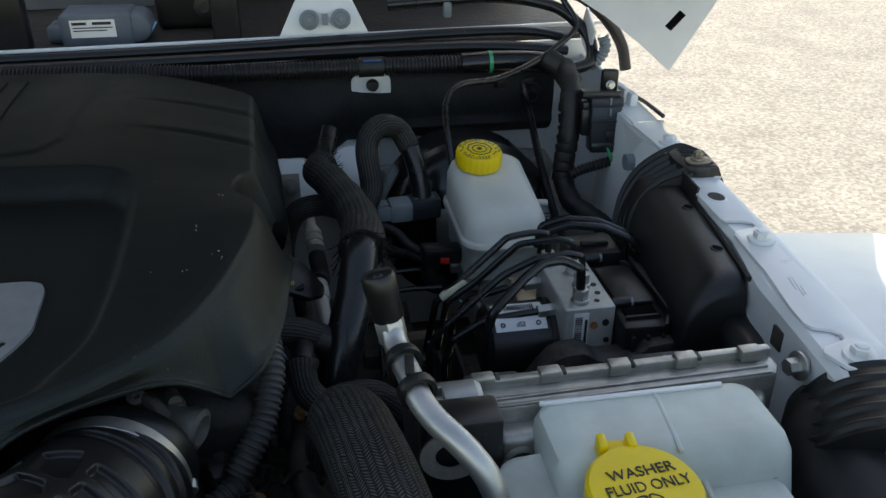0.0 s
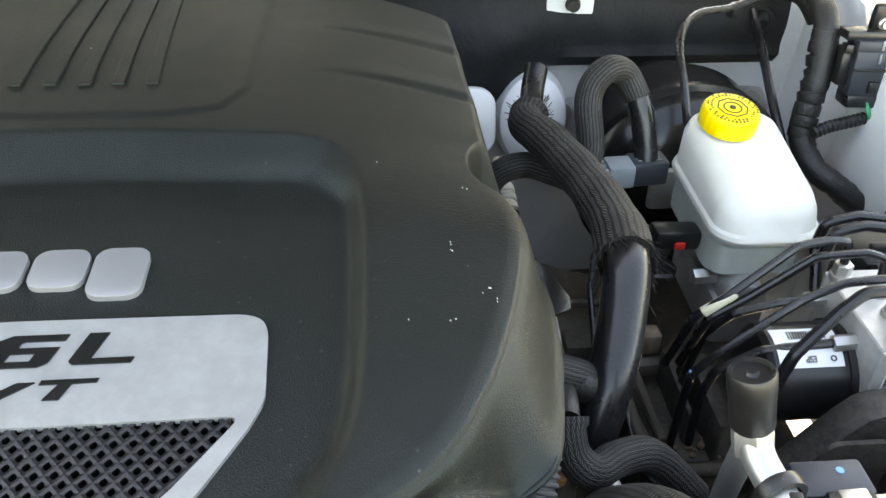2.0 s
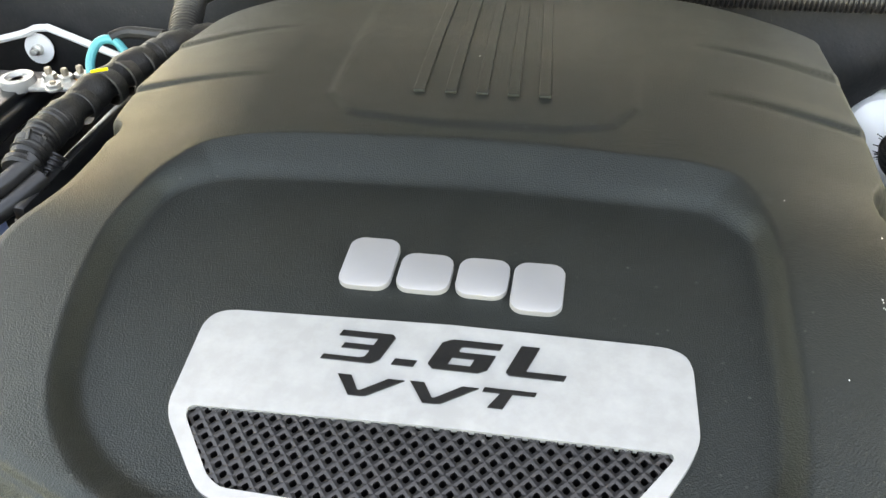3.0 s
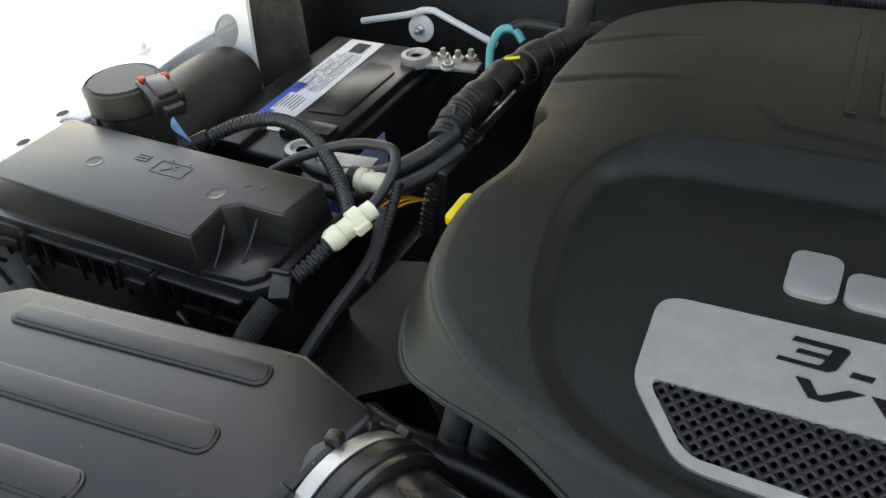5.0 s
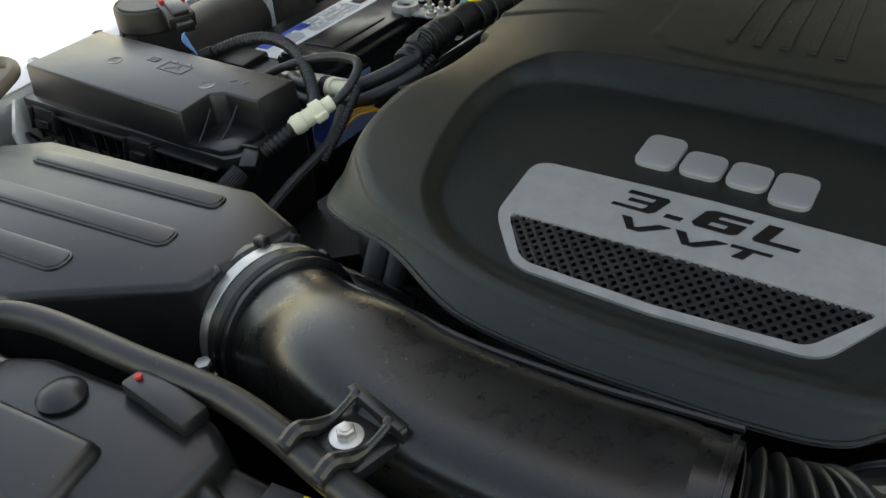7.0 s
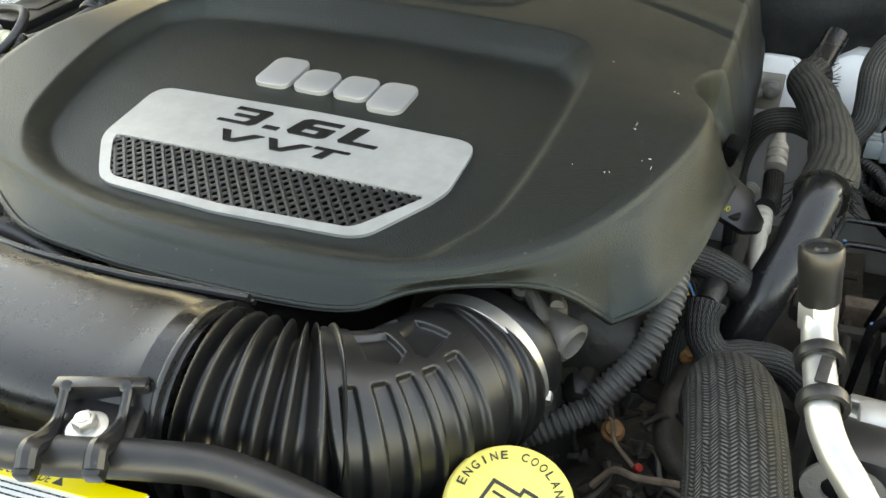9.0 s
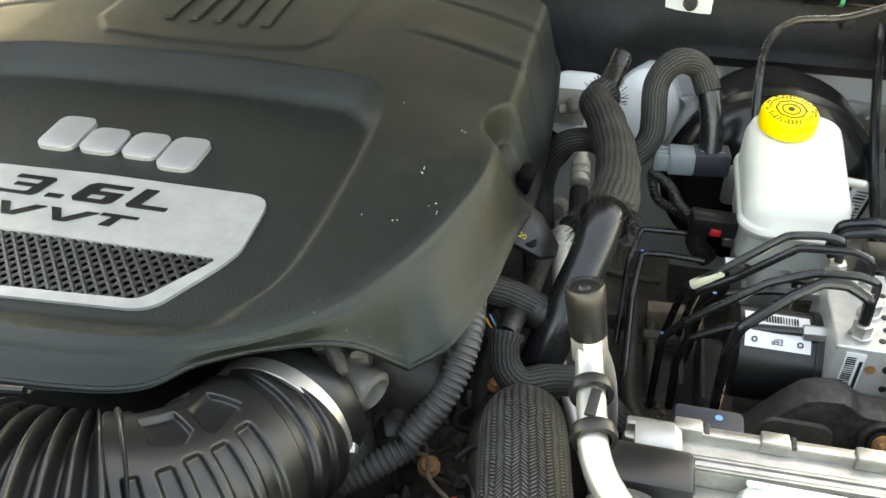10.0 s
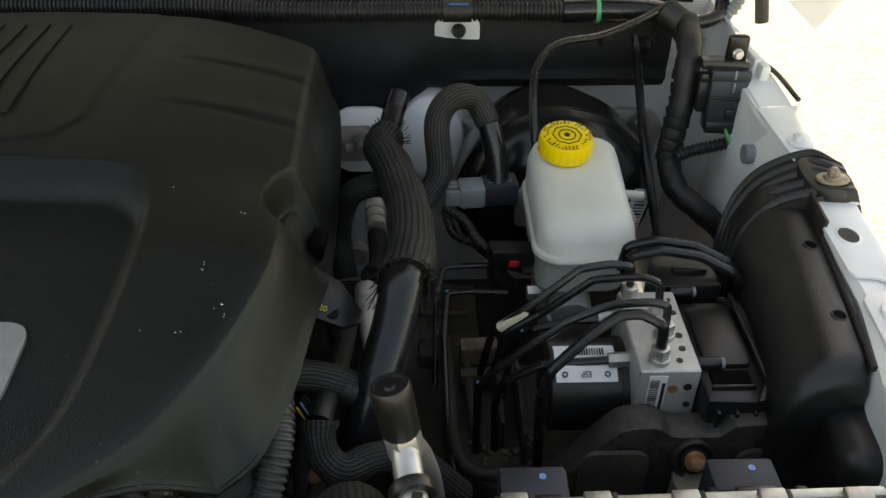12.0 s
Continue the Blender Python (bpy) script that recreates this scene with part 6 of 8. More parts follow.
def pipe(r, *pts):
    """One steel line with tight bends, and the lines' common look."""
    fine = []
    for a, b, c in zip(pts, pts[1:], pts[2:]):
        a, b, c = Vector(a), Vector(b), Vector(c)
        la, lc = min(0.4, 0.008 / max(0.001, (a - b).length)), min(0.4, 0.008 / max(0.001, (c - b).length))
        fine += [b.lerp(a, la), b.lerp(a, la * 0.3).lerp(b.lerp(c, lc * 0.3), 0.5), b.lerp(c, lc)]
    return part("pipe", tube([pts[0]] + fine + [pts[-1]], r, 10, 3), M_HOSE, lines)


pipe(0.0034, (0.553, 0.134, 0.998), (0.552, 0.136, 1.024), (0.535, 0.135, 1.027), (0.510, 0.131, 1.026), (0.462, 0.124, 0.985), (0.440, 0.125, 0.965), (0.432, 0.14, 0.90))
pipe(0.0034, (0.573, 0.114, 0.998), (0.571, 0.116, 1.022), (0.556, 0.118, 1.027), (0.518, 0.119, 1.024), (0.478, 0.122, 0.985), (0.450, 0.122, 0.965), (0.444, 0.14, 0.90))
pipe(0.0034, (0.572, 0.088, 0.998), (0.570, 0.086, 1.024), (0.556, 0.086, 1.028), (0.526, 0.088, 1.024), (0.496, 0.085, 1.012), (0.441, 0.081, 0.965), (0.426, 0.081, 0.945), (0.426, 0.084, 0.86))
pipe(0.0044, (0.562, 0.061, 0.998), (0.561, 0.062, 1.026), (0.545, 0.068, 1.032), (0.528, 0.068, 1.031), (0.509, 0.060, 1.022), (0.477, 0.045, 0.998), (0.471, 0.043, 0.975), (0.476, 0.055, 0.86))
pipe(0.0036, (0.545, 0.084, 0.971), (0.528, 0.082, 0.971), (0.477, 0.084, 0.965), (0.447, 0.085, 0.945), (0.441, 0.087, 0.915), (0.443, 0.087, 0.86))
pipe(0.0036, (0.545, 0.132, 0.971), (0.510, 0.131, 0.970), (0.475, 0.132, 0.960), (0.460, 0.142, 0.93), (0.455, 0.15, 0.86))
pipe(0.0030, (0.465, 0.236, 0.914), (0.430, 0.240, 0.913), (0.405, 0.240, 0.911), (0.401, 0.20, 0.885), (0.403, 0.10, 0.850), (0.415, 0.03, 0.84))
pipe(0.0030, (0.465, 0.278, 0.914), (0.440, 0.280, 0.914), (0.402, 0.279, 0.913), (0.394, 0.25, 0.89), (0.392, 0.18, 0.84))
part("clip", box((0.030, 0.0075, 0.007), pose(0.456, 0.124, 0.9785, 0, -38, 3), 0.002), M_CREAM, lines, "white plastic pipe clip")
for x, y, z in ((0.405, 0.240, 0.9145), (0.426, 0.081, 0.950), (0.466, 0.133, 0.958)):
    part("paint_mark", box((0.0032, 0.0022, 0.0018), pose(x, y, z - 0.0006, 0, 0, 10), 0.0006), M_BLUEW, lines)
for dy in (0.0, 0.014):
    pipe(0.0044, (0.556, 0.168 + dy, 0.985), (0.560, 0.170 + dy, 1.008), (0.585, 0.170 + dy, 1.014), (0.618, 0.165 + dy, 1.011), (0.648, 0.157 + dy, 0.998), (0.672, 0.150 + dy, 0.965))

mount = thing("modulator_bracket", (0.57, 0.0, 0.62), "dusty black bracket with a rusty bolt under the modulator", "bracket")
HUMP = [(0.474, 0.84), (0.480, 0.895), (0.493, 0.915), (0.515, 0.948), (0.527, 0.962), (0.536, 0.966), (0.552, 0.967), (0.559, 0.964), (0.563, 0.960), (0.568, 0.957), (0.574, 0.956), (0.596, 0.956), (0.603, 0.957), (0.607, 0.961), (0.613, 0.967), (0.649, 0.971), (0.660, 0.955), (0.660, 0.84)]
part("plate", prism(HUMP, 0, 0.026, 0.0020, 2, m=pose(0, 0.040, 0, 90, 0, 0), allround=True), M_SPECK, mount, "dust-speckled moulded upright")
for x0, x1 in ((0.500, 0.552), (0.618, 0.654)):
    part("pocket", prism(rounded(x0, 0.87, x1, 0.945, 0.012), 0, 0.004, 0.001, m=pose(0, 0.0125, 0, 90, 0, 0)), M_DIRT_SHADE, mount)
part("deck", box((0.20, 0.05, 0.02), pose(0.575, -0.020, 0.865), 0.005), M_SPECK, mount)
part("rubber_bush", lathe([(0.0165, 0), (0.0172, 0.003), (0.0172, 0.010), (0.0155, 0.0125), (0.0135, 0.012), (0.0125, 0.009), (0.0115, 0.009), (0.0105, 0.0115), (0.0, 0.0115)], along((0.584, 0.015, 0.936), (0.584, -0.03, 0.955)), 32), M_TAPE, mount, "perished rubber bush")
hexbolt(mount, None, 0.0054, m=along((0.584, 0.005, 0.941), (0.584, -0.03, 0.958)), mat=M_RUST, washer=1.5, label="rusty hexagon bolt")
part("spacer", cyl(0.018, 0.06, pose(0.585, -0.004, 0.87), 28, 0.002), M_FOIL, mount, "tan dusty steel spacer")
part("column", box((0.16, 0.10, 0.26), pose(0.575, 0.03, 0.74), 0.02), M_DIRT_SHADE, mount)

# ---- engine computer and washer bottle ----
pcm = thing("engine_computer", (0.54, -0.115, 0.90), "finned bare aluminium engine computer standing across the bay", "engine computer")
case = part("case", prism([(0.432, -0.128), (0.646, -0.122), (0.652, -0.112), (0.652, -0.098), (0.398, -0.104), (0.398, -0.112), (0.425, -0.116)], 0.90, 1.0340, 0.003, 2), M_ALUBAR, pcm)
part("front_ledge", prism([(0.438, -0.145), (0.632, -0.138), (0.640, -0.120), (0.430, -0.126)], 0.92, 1.0220, 0.006, 3), M_ALUBAR, case)
part("top_rim", box((0.252, 0.007, 0.010), pose(0.525, -0.1015, 1.0360, 0, 0, 1.2), 0.0015), M_ALUBAR, case)
for x in (0.434, 0.482, 0.533, 0.583, 0.633):
    part("lug", box((0.016, 0.0095, 0.010), pose(x, -0.1025, 1.0390, 0, 0, 1), 0.0014), M_ALUBAR, case)
# dark bars painted as the shadow to the right of each lug
for x in (0.4445, 0.4925, 0.5435, 0.5935):
    part("lug_shade", box((0.003, 0.0085, 0.003), pose(x, -0.1015, 1.0402), 0.0006), M_DIRT_SHADE, case)
for yy, zz, h in ((-0.1165, 1.0345, 0.003), (-0.1235, 1.0345, 0.002)):
    part("ridge", box((0.215, 0.0028, h), pose(0.535, yy, zz, 0, 0, 1.4), 0.0008), M_ALUBAR, case)
part("boss", lathe([(0.0, 0.0), (0.013, 0.0), (0.015, 0.004), (0.015, 0.022), (0.012, 0.026), (0.0, 0.026)], along((0.405, -0.114, 1.0300), (0.44, -0.112, 1.0320)), 28), M_ALU, case)
part("dimple", lathe([(0.013, 0), (0.014, 0.002), (0.010, 0.003), (0.006, 0.0), (0.0, 0.0)], along((0.452, -0.1455, 1.000), (0.452, -0.20, 1.01)), 24), M_ALUBAR, case)
part("bracket", box((0.052, 0.030, 0.12), pose(0.412, -0.138, 0.985), 0.004), M_PLASTIC, pcm, "black plastic side bracket")
for x, y in ((0.452, -0.062), (0.588, -0.058)):
    c = part("connector", box((0.044, 0.026, 0.040), pose(x, y, 0.9860), 0.003), M_SLATE, pcm, "slate multi-pin connector with a blue dot")
    part("dot", cyl(0.0024, 0.0008, pose(x + 0.006, y + 0.004, 1.0058), 12), M_BLUEW, c)
    part("lever", box((0.060, 0.007, 0.010), pose(x + 0.006, y - 0.019, 0.9990, 8, 0, 0), 0.0015), M_PLASTIC, c)
    for dx in (-0.022, 0.034):
        part("lever_cheek", box((0.008, 0.020, 0.014), pose(x + dx, y - 0.018, 0.9970), 0.0015), M_PLASTIC, c)
    part("lever_bridge", box((0.026, 0.006, 0.005), pose(x + 0.003, y - 0.0145, 1.0065), 0.001), M_PLASTIC, c)
    for dx in (-0.012, -0.003, 0.007, 0.017):
        part("lever_tooth", box((0.0035, 0.006, 0.008), pose(x + dx, y - 0.0205, 1.0050), 0.0008), M_PLASTIC, c)
    # near-black bar painted as shade under the lever bridge
    part("shade_slot", box((0.020, 0.004, 0.003), pose(x + 0.003, y - 0.0185, 1.0062), 0.0005), M_HOLESHADE, c)
    part("lead", tube([(x, y + 0.01, 0.985), (x, y + 0.02, 0.95), (x - 0.01, y + 0.03, 0.85)], 0.012, 12), M_TAPE, c)

washer = thing("washer_bottle", (0.51, -0.24, 0.62), "translucent pale green washer fluid bottle with a yellow flip cap", "washer bottle")


def wz(z0, dy):
    return lambda y: z0 + dy * (y + 0.16)


part("tank", bottle([(0.43, -0.40, 0.61, -0.15, 0.02, 0.70), (0.428, -0.40, 0.612, -0.15, 0.02, 1.0), (0.430, -0.395, 0.608, -0.152, 0.02, 1.012), (0.438, -0.385, 0.600, -0.158, 0.02, wz(1.018, 0.05))]), M_WASHER, washer, "lower tank")
part("shoulder", bottle([(0.461, -0.21, 0.619, -0.129, 0.014, 1.0), (0.461, -0.20, 0.619, -0.127, 0.014, 1.028), (0.464, -0.195, 0.616, -0.130, 0.013, 1.036), (0.470, -0.19, 0.609, -0.135, 0.012, 1.0395), (0.482, -0.18, 0.598, -0.143, 0.010, 1.0405)]), M_WASHER, washer)
part("seam_and_lit_edge", box((0.004, 0.20, 0.003), pose(0.552, -0.245, 1.0180, 3, 0, -3), 0.0013), M_WASHER, washer)
part("seam_and_lit_edge", box((0.004, 0.06, 0.003), pose(0.543, -0.165, 1.0395, 0, 0, -6), 0.0013), M_WASHER, washer)
# white strip paints the bright lit edge of the shoulder
part("seam_and_lit_edge", box((0.13, 0.003, 0.003), pose(0.53, -0.136, 1.041), 0.001), M_LABEL, washer)
for x, y in ((0.565, -0.185), (0.577, -0.185), (0.592, -0.236), (0.602, -0.20)):
    part("dimple", lathe([(0.004, 0), (0.0044, 0.001), (0.003, 0.0015), (0.0015, 0.0), (0, 0)], pose(x, y, 1.0185 if y > -0.19 else 1.016), 16), M_GREYCON, washer)
mcp = pose(0.503, -0.225, 1.036, 4, 0, -6)
part("neck", cyl(0.030, 0.03, mcp @ Matrix.Translation((0, 0, -0.024)), 28), M_WASHER, washer)
wc = part("cap", lathe([(0.033, -0.004), (0.0345, -0.002), (0.0345, 0.008), (0.0325, 0.0105), (0.0, 0.0115)], mcp, 48), M_YELLOW, washer, "yellow flip cap with black lettering")
part("hinge", box((0.022, 0.010, 0.008), mcp @ Matrix.Translation((-0.008, 0.036, 0.004)), 0.002), M_YELLOW, wc)
for dx in (-0.017, 0.001):
    part("hinge_ear", box((0.006, 0.012, 0.013), mcp @ Matrix.Translation((dx, 0.037, 0.006)), 0.002), M_YELLOW, wc)
part("lettering", lettering("WASHER", 0.042, 0.0075, mcp @ pose(0, 0.011, 0.0115, 0, 0, 10), 0.0005), M_INK_SHADE, wc, smooth=0)
part("lettering", lettering("FLUID ONLY", 0.052, 0.0075, mcp @ pose(0.002, 0.0, 0.0115, 0, 0, 10), 0.0005), M_INK_SHADE, wc, smooth=0)
bm = bmesh.new()
for x, y, a in ((-0.006, -0.011, 30), (0.004, -0.010, -30), (-0.001, -0.017, 0), (0.006, -0.016, 50), (-0.008, -0.017, -50)):
    lathe([(0.003, 0), (0.0038, 0), (0.0038, 0.0005), (0.003, 0.0005)], mcp @ pose(x, y, 0.0115, 0, 0, a) @ Matrix.Diagonal((1.4, 0.7, 1, 1)), 16, bm, ring=True)
part("symbol", bm, M_INK_SHADE, wc, smooth=0)

# ---- refrigerant line with service port ----
ac = thing("refrigerant_line", (0.38, -0.12, 0.98), "bright aluminium refrigerant line with a black service cap", "refrigerant line")
top = Vector((0.365, -0.089, 1.124))
low = Vector((0.372, -0.095, 1.086))
mcapA = along(low, top)
part("service_cap", lathe([(0.0095, 0.006), (0.0108, 0.008), (0.0110, 0.026), (0.0114, 0.028), (0.0114, 0.037), (0.0104, 0.039), (0.0090, 0.039), (0.0086, 0.0372), (0.0035, 0.0370), (0.0025, 0.0385), (0.0, 0.0385)], mcapA, 36), M_RUBBER, ac, "black rubber service cap")
part("hex_fitting", cyl(0.0105, 0.018, mcapA @ Matrix.Translation((0, 0, -0.010)), 6, 0.002), M_TUBE, ac, "aluminium hexagon fitting")
part("pipe", tube([(0.372, -0.094, 1.088), (0.3735, -0.104, 1.080), (0.376, -0.120, 1.077), (0.379, -0.140, 1.076), (0.382, -0.160, 1.074), (0.389, -0.176, 1.070), (0.403, -0.190, 1.060), (0.416, -0.200, 1.043), (0.422, -0.206, 1.02), (0.424, -0.21, 0.96)], 0.0082, 20, 8), M_TUBE, ac)
part("stub", tube([(0.373, -0.092, 1.085), (0.382, -0.078, 1.05), (0.388, -0.065, 1.0), (0.395, -0.05, 0.9)], 0.007, 14, 6), M_TUBE, ac)
for p, q in (((0.3765, -0.122, 1.077), (0.3785, -0.132, 1.0765)), ((0.381, -0.152, 1.0755), (0.383, -0.162, 1.0745))):
    part("clip_ring", lathe([(0.0092, -0.003), (0.0122, -0.003), (0.0128, 0.0), (0.0122, 0.004), (0.0092, 0.004)], along(p, q), 28, ring=True), M_RUBBER, ac, "black rubber clip")
part("clip_foot", lathe([(0.009, 0), (0.0095, 0.003), (0.0180, 0.003), (0.0186, 0.0015), (0.0180, 0.0)], along((0.402, -0.156, 1.024), (0.402, -0.20, 1.040)) @ Matrix.Diagonal((1.15, 0.85, 1, 1)), 32, ring=True), M_CAST, ac, "steel bracket with a round hole")
part("slot_mark", box((0.006, 0.020, 0.002), pose(0.3785, -0.138, 1.0848, 0, 0, -6), 0.0008), M_ENGINE_SHADE, ac)

# ---- hoses in woven sleeves ----
fat = thing("radiator_hose", (0.355, -0.2, 0.95), "thick radiator hose in a coarse black woven sleeve", "radiator hose")
part("sleeve", sweep(spaced(smoothline([(0.334, -0.055, 0.955), (0.337, -0.092, 1.005), (0.341, -0.122, 1.028), (0.347, -0.158, 1.035), (0.354, -0.200, 1.036), (0.362, -0.250, 1.026), (0.366, -0.30, 0.99), (0.37, -0.33, 0.93)], 10), 0.006), 0.0265, 36), M_BRAID_FAT, fat)
part("hose_end", tube([(0.366, -0.292, 0.999), (0.369, -0.325, 0.945), (0.372, -0.345, 0.88)], 0.0240, 24), M_HOSE, fat, "bare black rubber hose end")
heater = thing("heater_hose", (0.36, 0.2, 0.93), "heater hose with a frayed woven sleeve and a bare shiny end", "heater hose")
part("sleeve", sweep(spaced(smoothline([(0.346, 0.370, 1.014), (0.339, 0.345, 1.016), (0.352, 0.305, 1.020), (0.3685, 0.225, 1.027), (0.3734, 0.150, 1.036), (0.3680, 0.098, 1.040)], 10), 0.005), lambda i, c: 0.0185 + 0.002 * math.sin(i * 0.55) * 0.3 + 0.003 * (i / c) ** 4 - 0.003 * max(0.0, 1 - i / 10) + (0.003 if i < 2 else 0), 32), M_BRAID, heater)
part("upper_end", tube([(0.358, 0.415, 1.040), (0.352, 0.395, 1.028), (0.345, 0.360, 1.014)], 0.0115, 20), M_HOSE, heater)
part("bare_end", tube([(0.370, 0.125, 1.040), (0.3668, 0.0953, 1.0400), (0.3591, 0.0658, 1.0200), (0.3471, 0.0345, 0.9953), (0.336, 0.018, 0.962), (0.3258, 0.0079, 0.9331)], 0.0165, 24), M_HOSE, heater)
bm = bmesh.new()
for k in range(70):
    a = random.uniform(0, 2 * math.pi)
    c0 = Vector((0.3680 + 0.0205 * math.cos(a), 0.100 + 0.010 * math.sin(a), 1.040 + 0.0200 * math.sin(a)))
    d = Vector((math.cos(a) * 0.25 + random.uniform(-0.5, 0.5), -1 + random.uniform(-0.3, 0.5), math.sin(a) * 0.25 + random.uniform(-0.5, 0.3))) * random.uniform(0.006, 0.018)
    sweep([c0, c0 + d * 0.5 + Vector((0, 0, -0.001)), c0 + d], 0.0005, 4, bm=bm)
part("frayed_end", bm, M_BRAID, heater)
bm = bmesh.new()
for k in range(50):
    a = random.uniform(0, 2 * math.pi)
    c0 = Vector((0.346 + 0.018 * math.cos(a), 0.370, 1.014 + 0.018 * math.sin(a)))
    d = Vector((math.cos(a) + random.uniform(-0.4, 0.4), 0.8, math.sin(a) + random.uniform(-0.4, 0.4))) * random.uniform(0.003, 0.007)
    sweep([c0, c0 + d], 0.0005, 4, bm=bm)
part("frayed_end", bm, M_BRAID, heater)
mtx = frame_on((0.3655, 0.048, 1.0140), (0.28, 0.75, 0.62), (-0.75, 0.0, 0.45))
part("marking", lettering("1741", 0.018, 0.004, mtx, 0.0004), M_GREYCON, heater, smooth=0)

loop = thing("vacuum_hose", (0.43, 0.38, 0.95), "vacuum hose arched in a woven sleeve with a grey plug", "vacuum hose")
part("sleeve", sweep(spaced(smoothline([(0.3774, 0.304, 0.9728), (0.3985, 0.329, 0.9925), (0.3972, 0.353, 1.0395), (0.413, 0.364, 1.0605), (0.437, 0.380, 1.0500), (0.4510, 0.370, 1.0270)], 10), 0.004), 0.0130, 24), M_BRAID, loop)
part("cuff", tube([(0.4505, 0.371, 1.029), (0.456, 0.362, 1.010), (0.460, 0.352, 0.985), (0.461, 0.346, 0.972)], 0.0118, 20), M_HOSE, loop)
part("valve", box((0.038, 0.026, 0.026), pose(0.462, 0.345, 0.964, 0, 0, 6), 0.003), M_SLATE, loop, "slate check valve with fine print")
part("print", bars([(0, 0.006 - 0.004 * k, 0.024, 0.0014) for k in range(4)], pose(0.462, 0.345, 0.9772, 0, 0, 6)), M_GREYCON, loop, smooth=0)
part("plug", box((0.027, 0.026, 0.024), pose(0.4325, 0.338, 0.965, 0, 0, 4), 0.003), M_GREYCON, loop, "grey connector plug")
for dy in (-0.009, 0.0, 0.009):
    part("finger", box((0.016, 0.006, 0.018), pose(0.413, 0.337 + dy, 0.965, 0, 0, 4), 0.0015), M_GREYCON, loop)
part("rear_sleeve", sweep(spaced(smoothline([(0.383, 0.306, 0.976), (0.363, 0.310, 0.9834), (0.338, 0.325, 0.984), (0.312, 0.322, 0.978), (0.298, 0.325, 0.950), (0.293, 0.325, 0.915), (0.300, 0.30, 0.88)], 10), 0.004), 0.0125, 20), M_BRAID, loop)
part("lower_lead", corrugated([(0.405, 0.335, 0.945), (0.415, 0.32, 0.925), (0.44, 0.315, 0.915), (0.455, 0.29, 0.92)], 0.0055, 0.004, 10), M_CONDUIT, loop)
lowh = thing("lower_hose", (0.33, 0.02, 0.86), "second coolant hose in a dusty woven sleeve", "coolant hose")
part("sleeve", sweep(spaced(smoothline([(0.3095, -0.002, 1.0000), (0.3095, -0.0105, 0.992), (0.3130, -0.018, 0.981), (0.3250, -0.023, 0.972), (0.3450, -0.010, 0.967), (0.372, 0.000, 0.955), (0.41, 0.0, 0.91)], 10), 0.004), lambda i, c: 0.0118 + (0.0022 if i < 2 else 0), 26), M_BRAID, lowh)
part("upper_sleeve", sweep(spaced(smoothline([(0.316, 0.15, 0.955), (0.317, 0.110, 0.972), (0.3155, 0.060, 0.985), (0.3115, 0.015, 0.998), (0.3095, -0.003, 0.998)], 8), 0.005), 0.0088, 20), M_TAPE, lowh)
part("band", lathe([(0.0168, 0), (0.0178, 0.001), (0.0178, 0.007), (0.0168, 0.008)], along((0.300, 0.030, 0.985), (0.300, 0.060, 0.985)) @ Matrix.Diagonal((0.7, 0.7, 1, 1)), 24, ring=True), M_TAPE, lowh)
rail_ = thing("fuel_rail_fittings", (0.33, 0.28, 0.88), "silver line fittings between the sleeved hoses", "fitting")
CRIMP = [(0.005, 0), (0.0055, 0.008), (0.0072, 0.010), (0.0082, 0.013), (0.0082, 0.019), (0.0068, 0.021), (0.0084, 0.024), (0.0084, 0.030), (0.0068, 0.032), (0.0084, 0.035), (0.0084, 0.041), (0.0, 0.043)]
part("fitting", lathe(CRIMP, along((0.3275, 0.395, 0.925), (0.331, 0.345, 0.905)) @ Matrix.Diagonal((1.35, 1.35, 1.0, 1)), 20), M_CREAMY, rail_, "crimped silver hose end")
part("fitting", lathe(CRIMP, along((0.331, 0.172, 0.945), (0.3265, 0.235, 0.950)) @ Matrix.Diagonal((1.25, 1.25, 0.8, 1)), 20), M_CREAMY, rail_, "crimped silver hose end")
part("tapered_end", lathe([(0.006, 0), (0.0055, 0.02), (0.0035, 0.06), (0, 0.062)], along((0.331, 0.174, 0.945), (0.336, 0.115, 0.930)) @ Matrix.Diagonal((1.3, 1.3, 0.85, 1)), 16), M_CREAMY, rail_)
part("link", sweep(spaced(smoothline([(0.331, 0.350, 0.905), (0.334, 0.31, 0.895), (0.330, 0.25, 0.925)], 8), 0.004), 0.0105, 16), M_BRAID, rail_)
part("stub", tube([(0.3265, 0.425, 0.930), (0.3275, 0.41, 0.928), (0.328, 0.39, 0.922)], 0.0055, 12), M_CREAMY, rail_)
part("side_fitting", lathe(CRIMP[2:], along((0.312, 0.380, 0.868), (0.309, 0.360, 0.872)) @ Matrix.Diagonal((1.2, 1.2, 0.8, 1)), 18), M_CREAMY, rail_)
part("pipe", tube([(0.333, 0.17, 0.922), (0.345, 0.08, 0.90), (0.39, -0.02, 0.86)], 0.006, 12), M_ALU, rail_)

stud = thing("ground_bracket", (0.305, 0.56, 0.86), "white body bracket with a grounding stud", "bracket")
part("plate", prism(rounded(-0.036, -0.045, 0.040, 0.040, 0.024), 0, 0.010, 0.004, m=pose(0.303, 0.560, 0.908, 76, 0, 0)), M_PAINT, stud)
part("strap", box((0.042, 0.004, 0.046), pose(0.296, 0.536, 0.912, -14, 0, 0), 0.002), M_PALEGREY, stud)
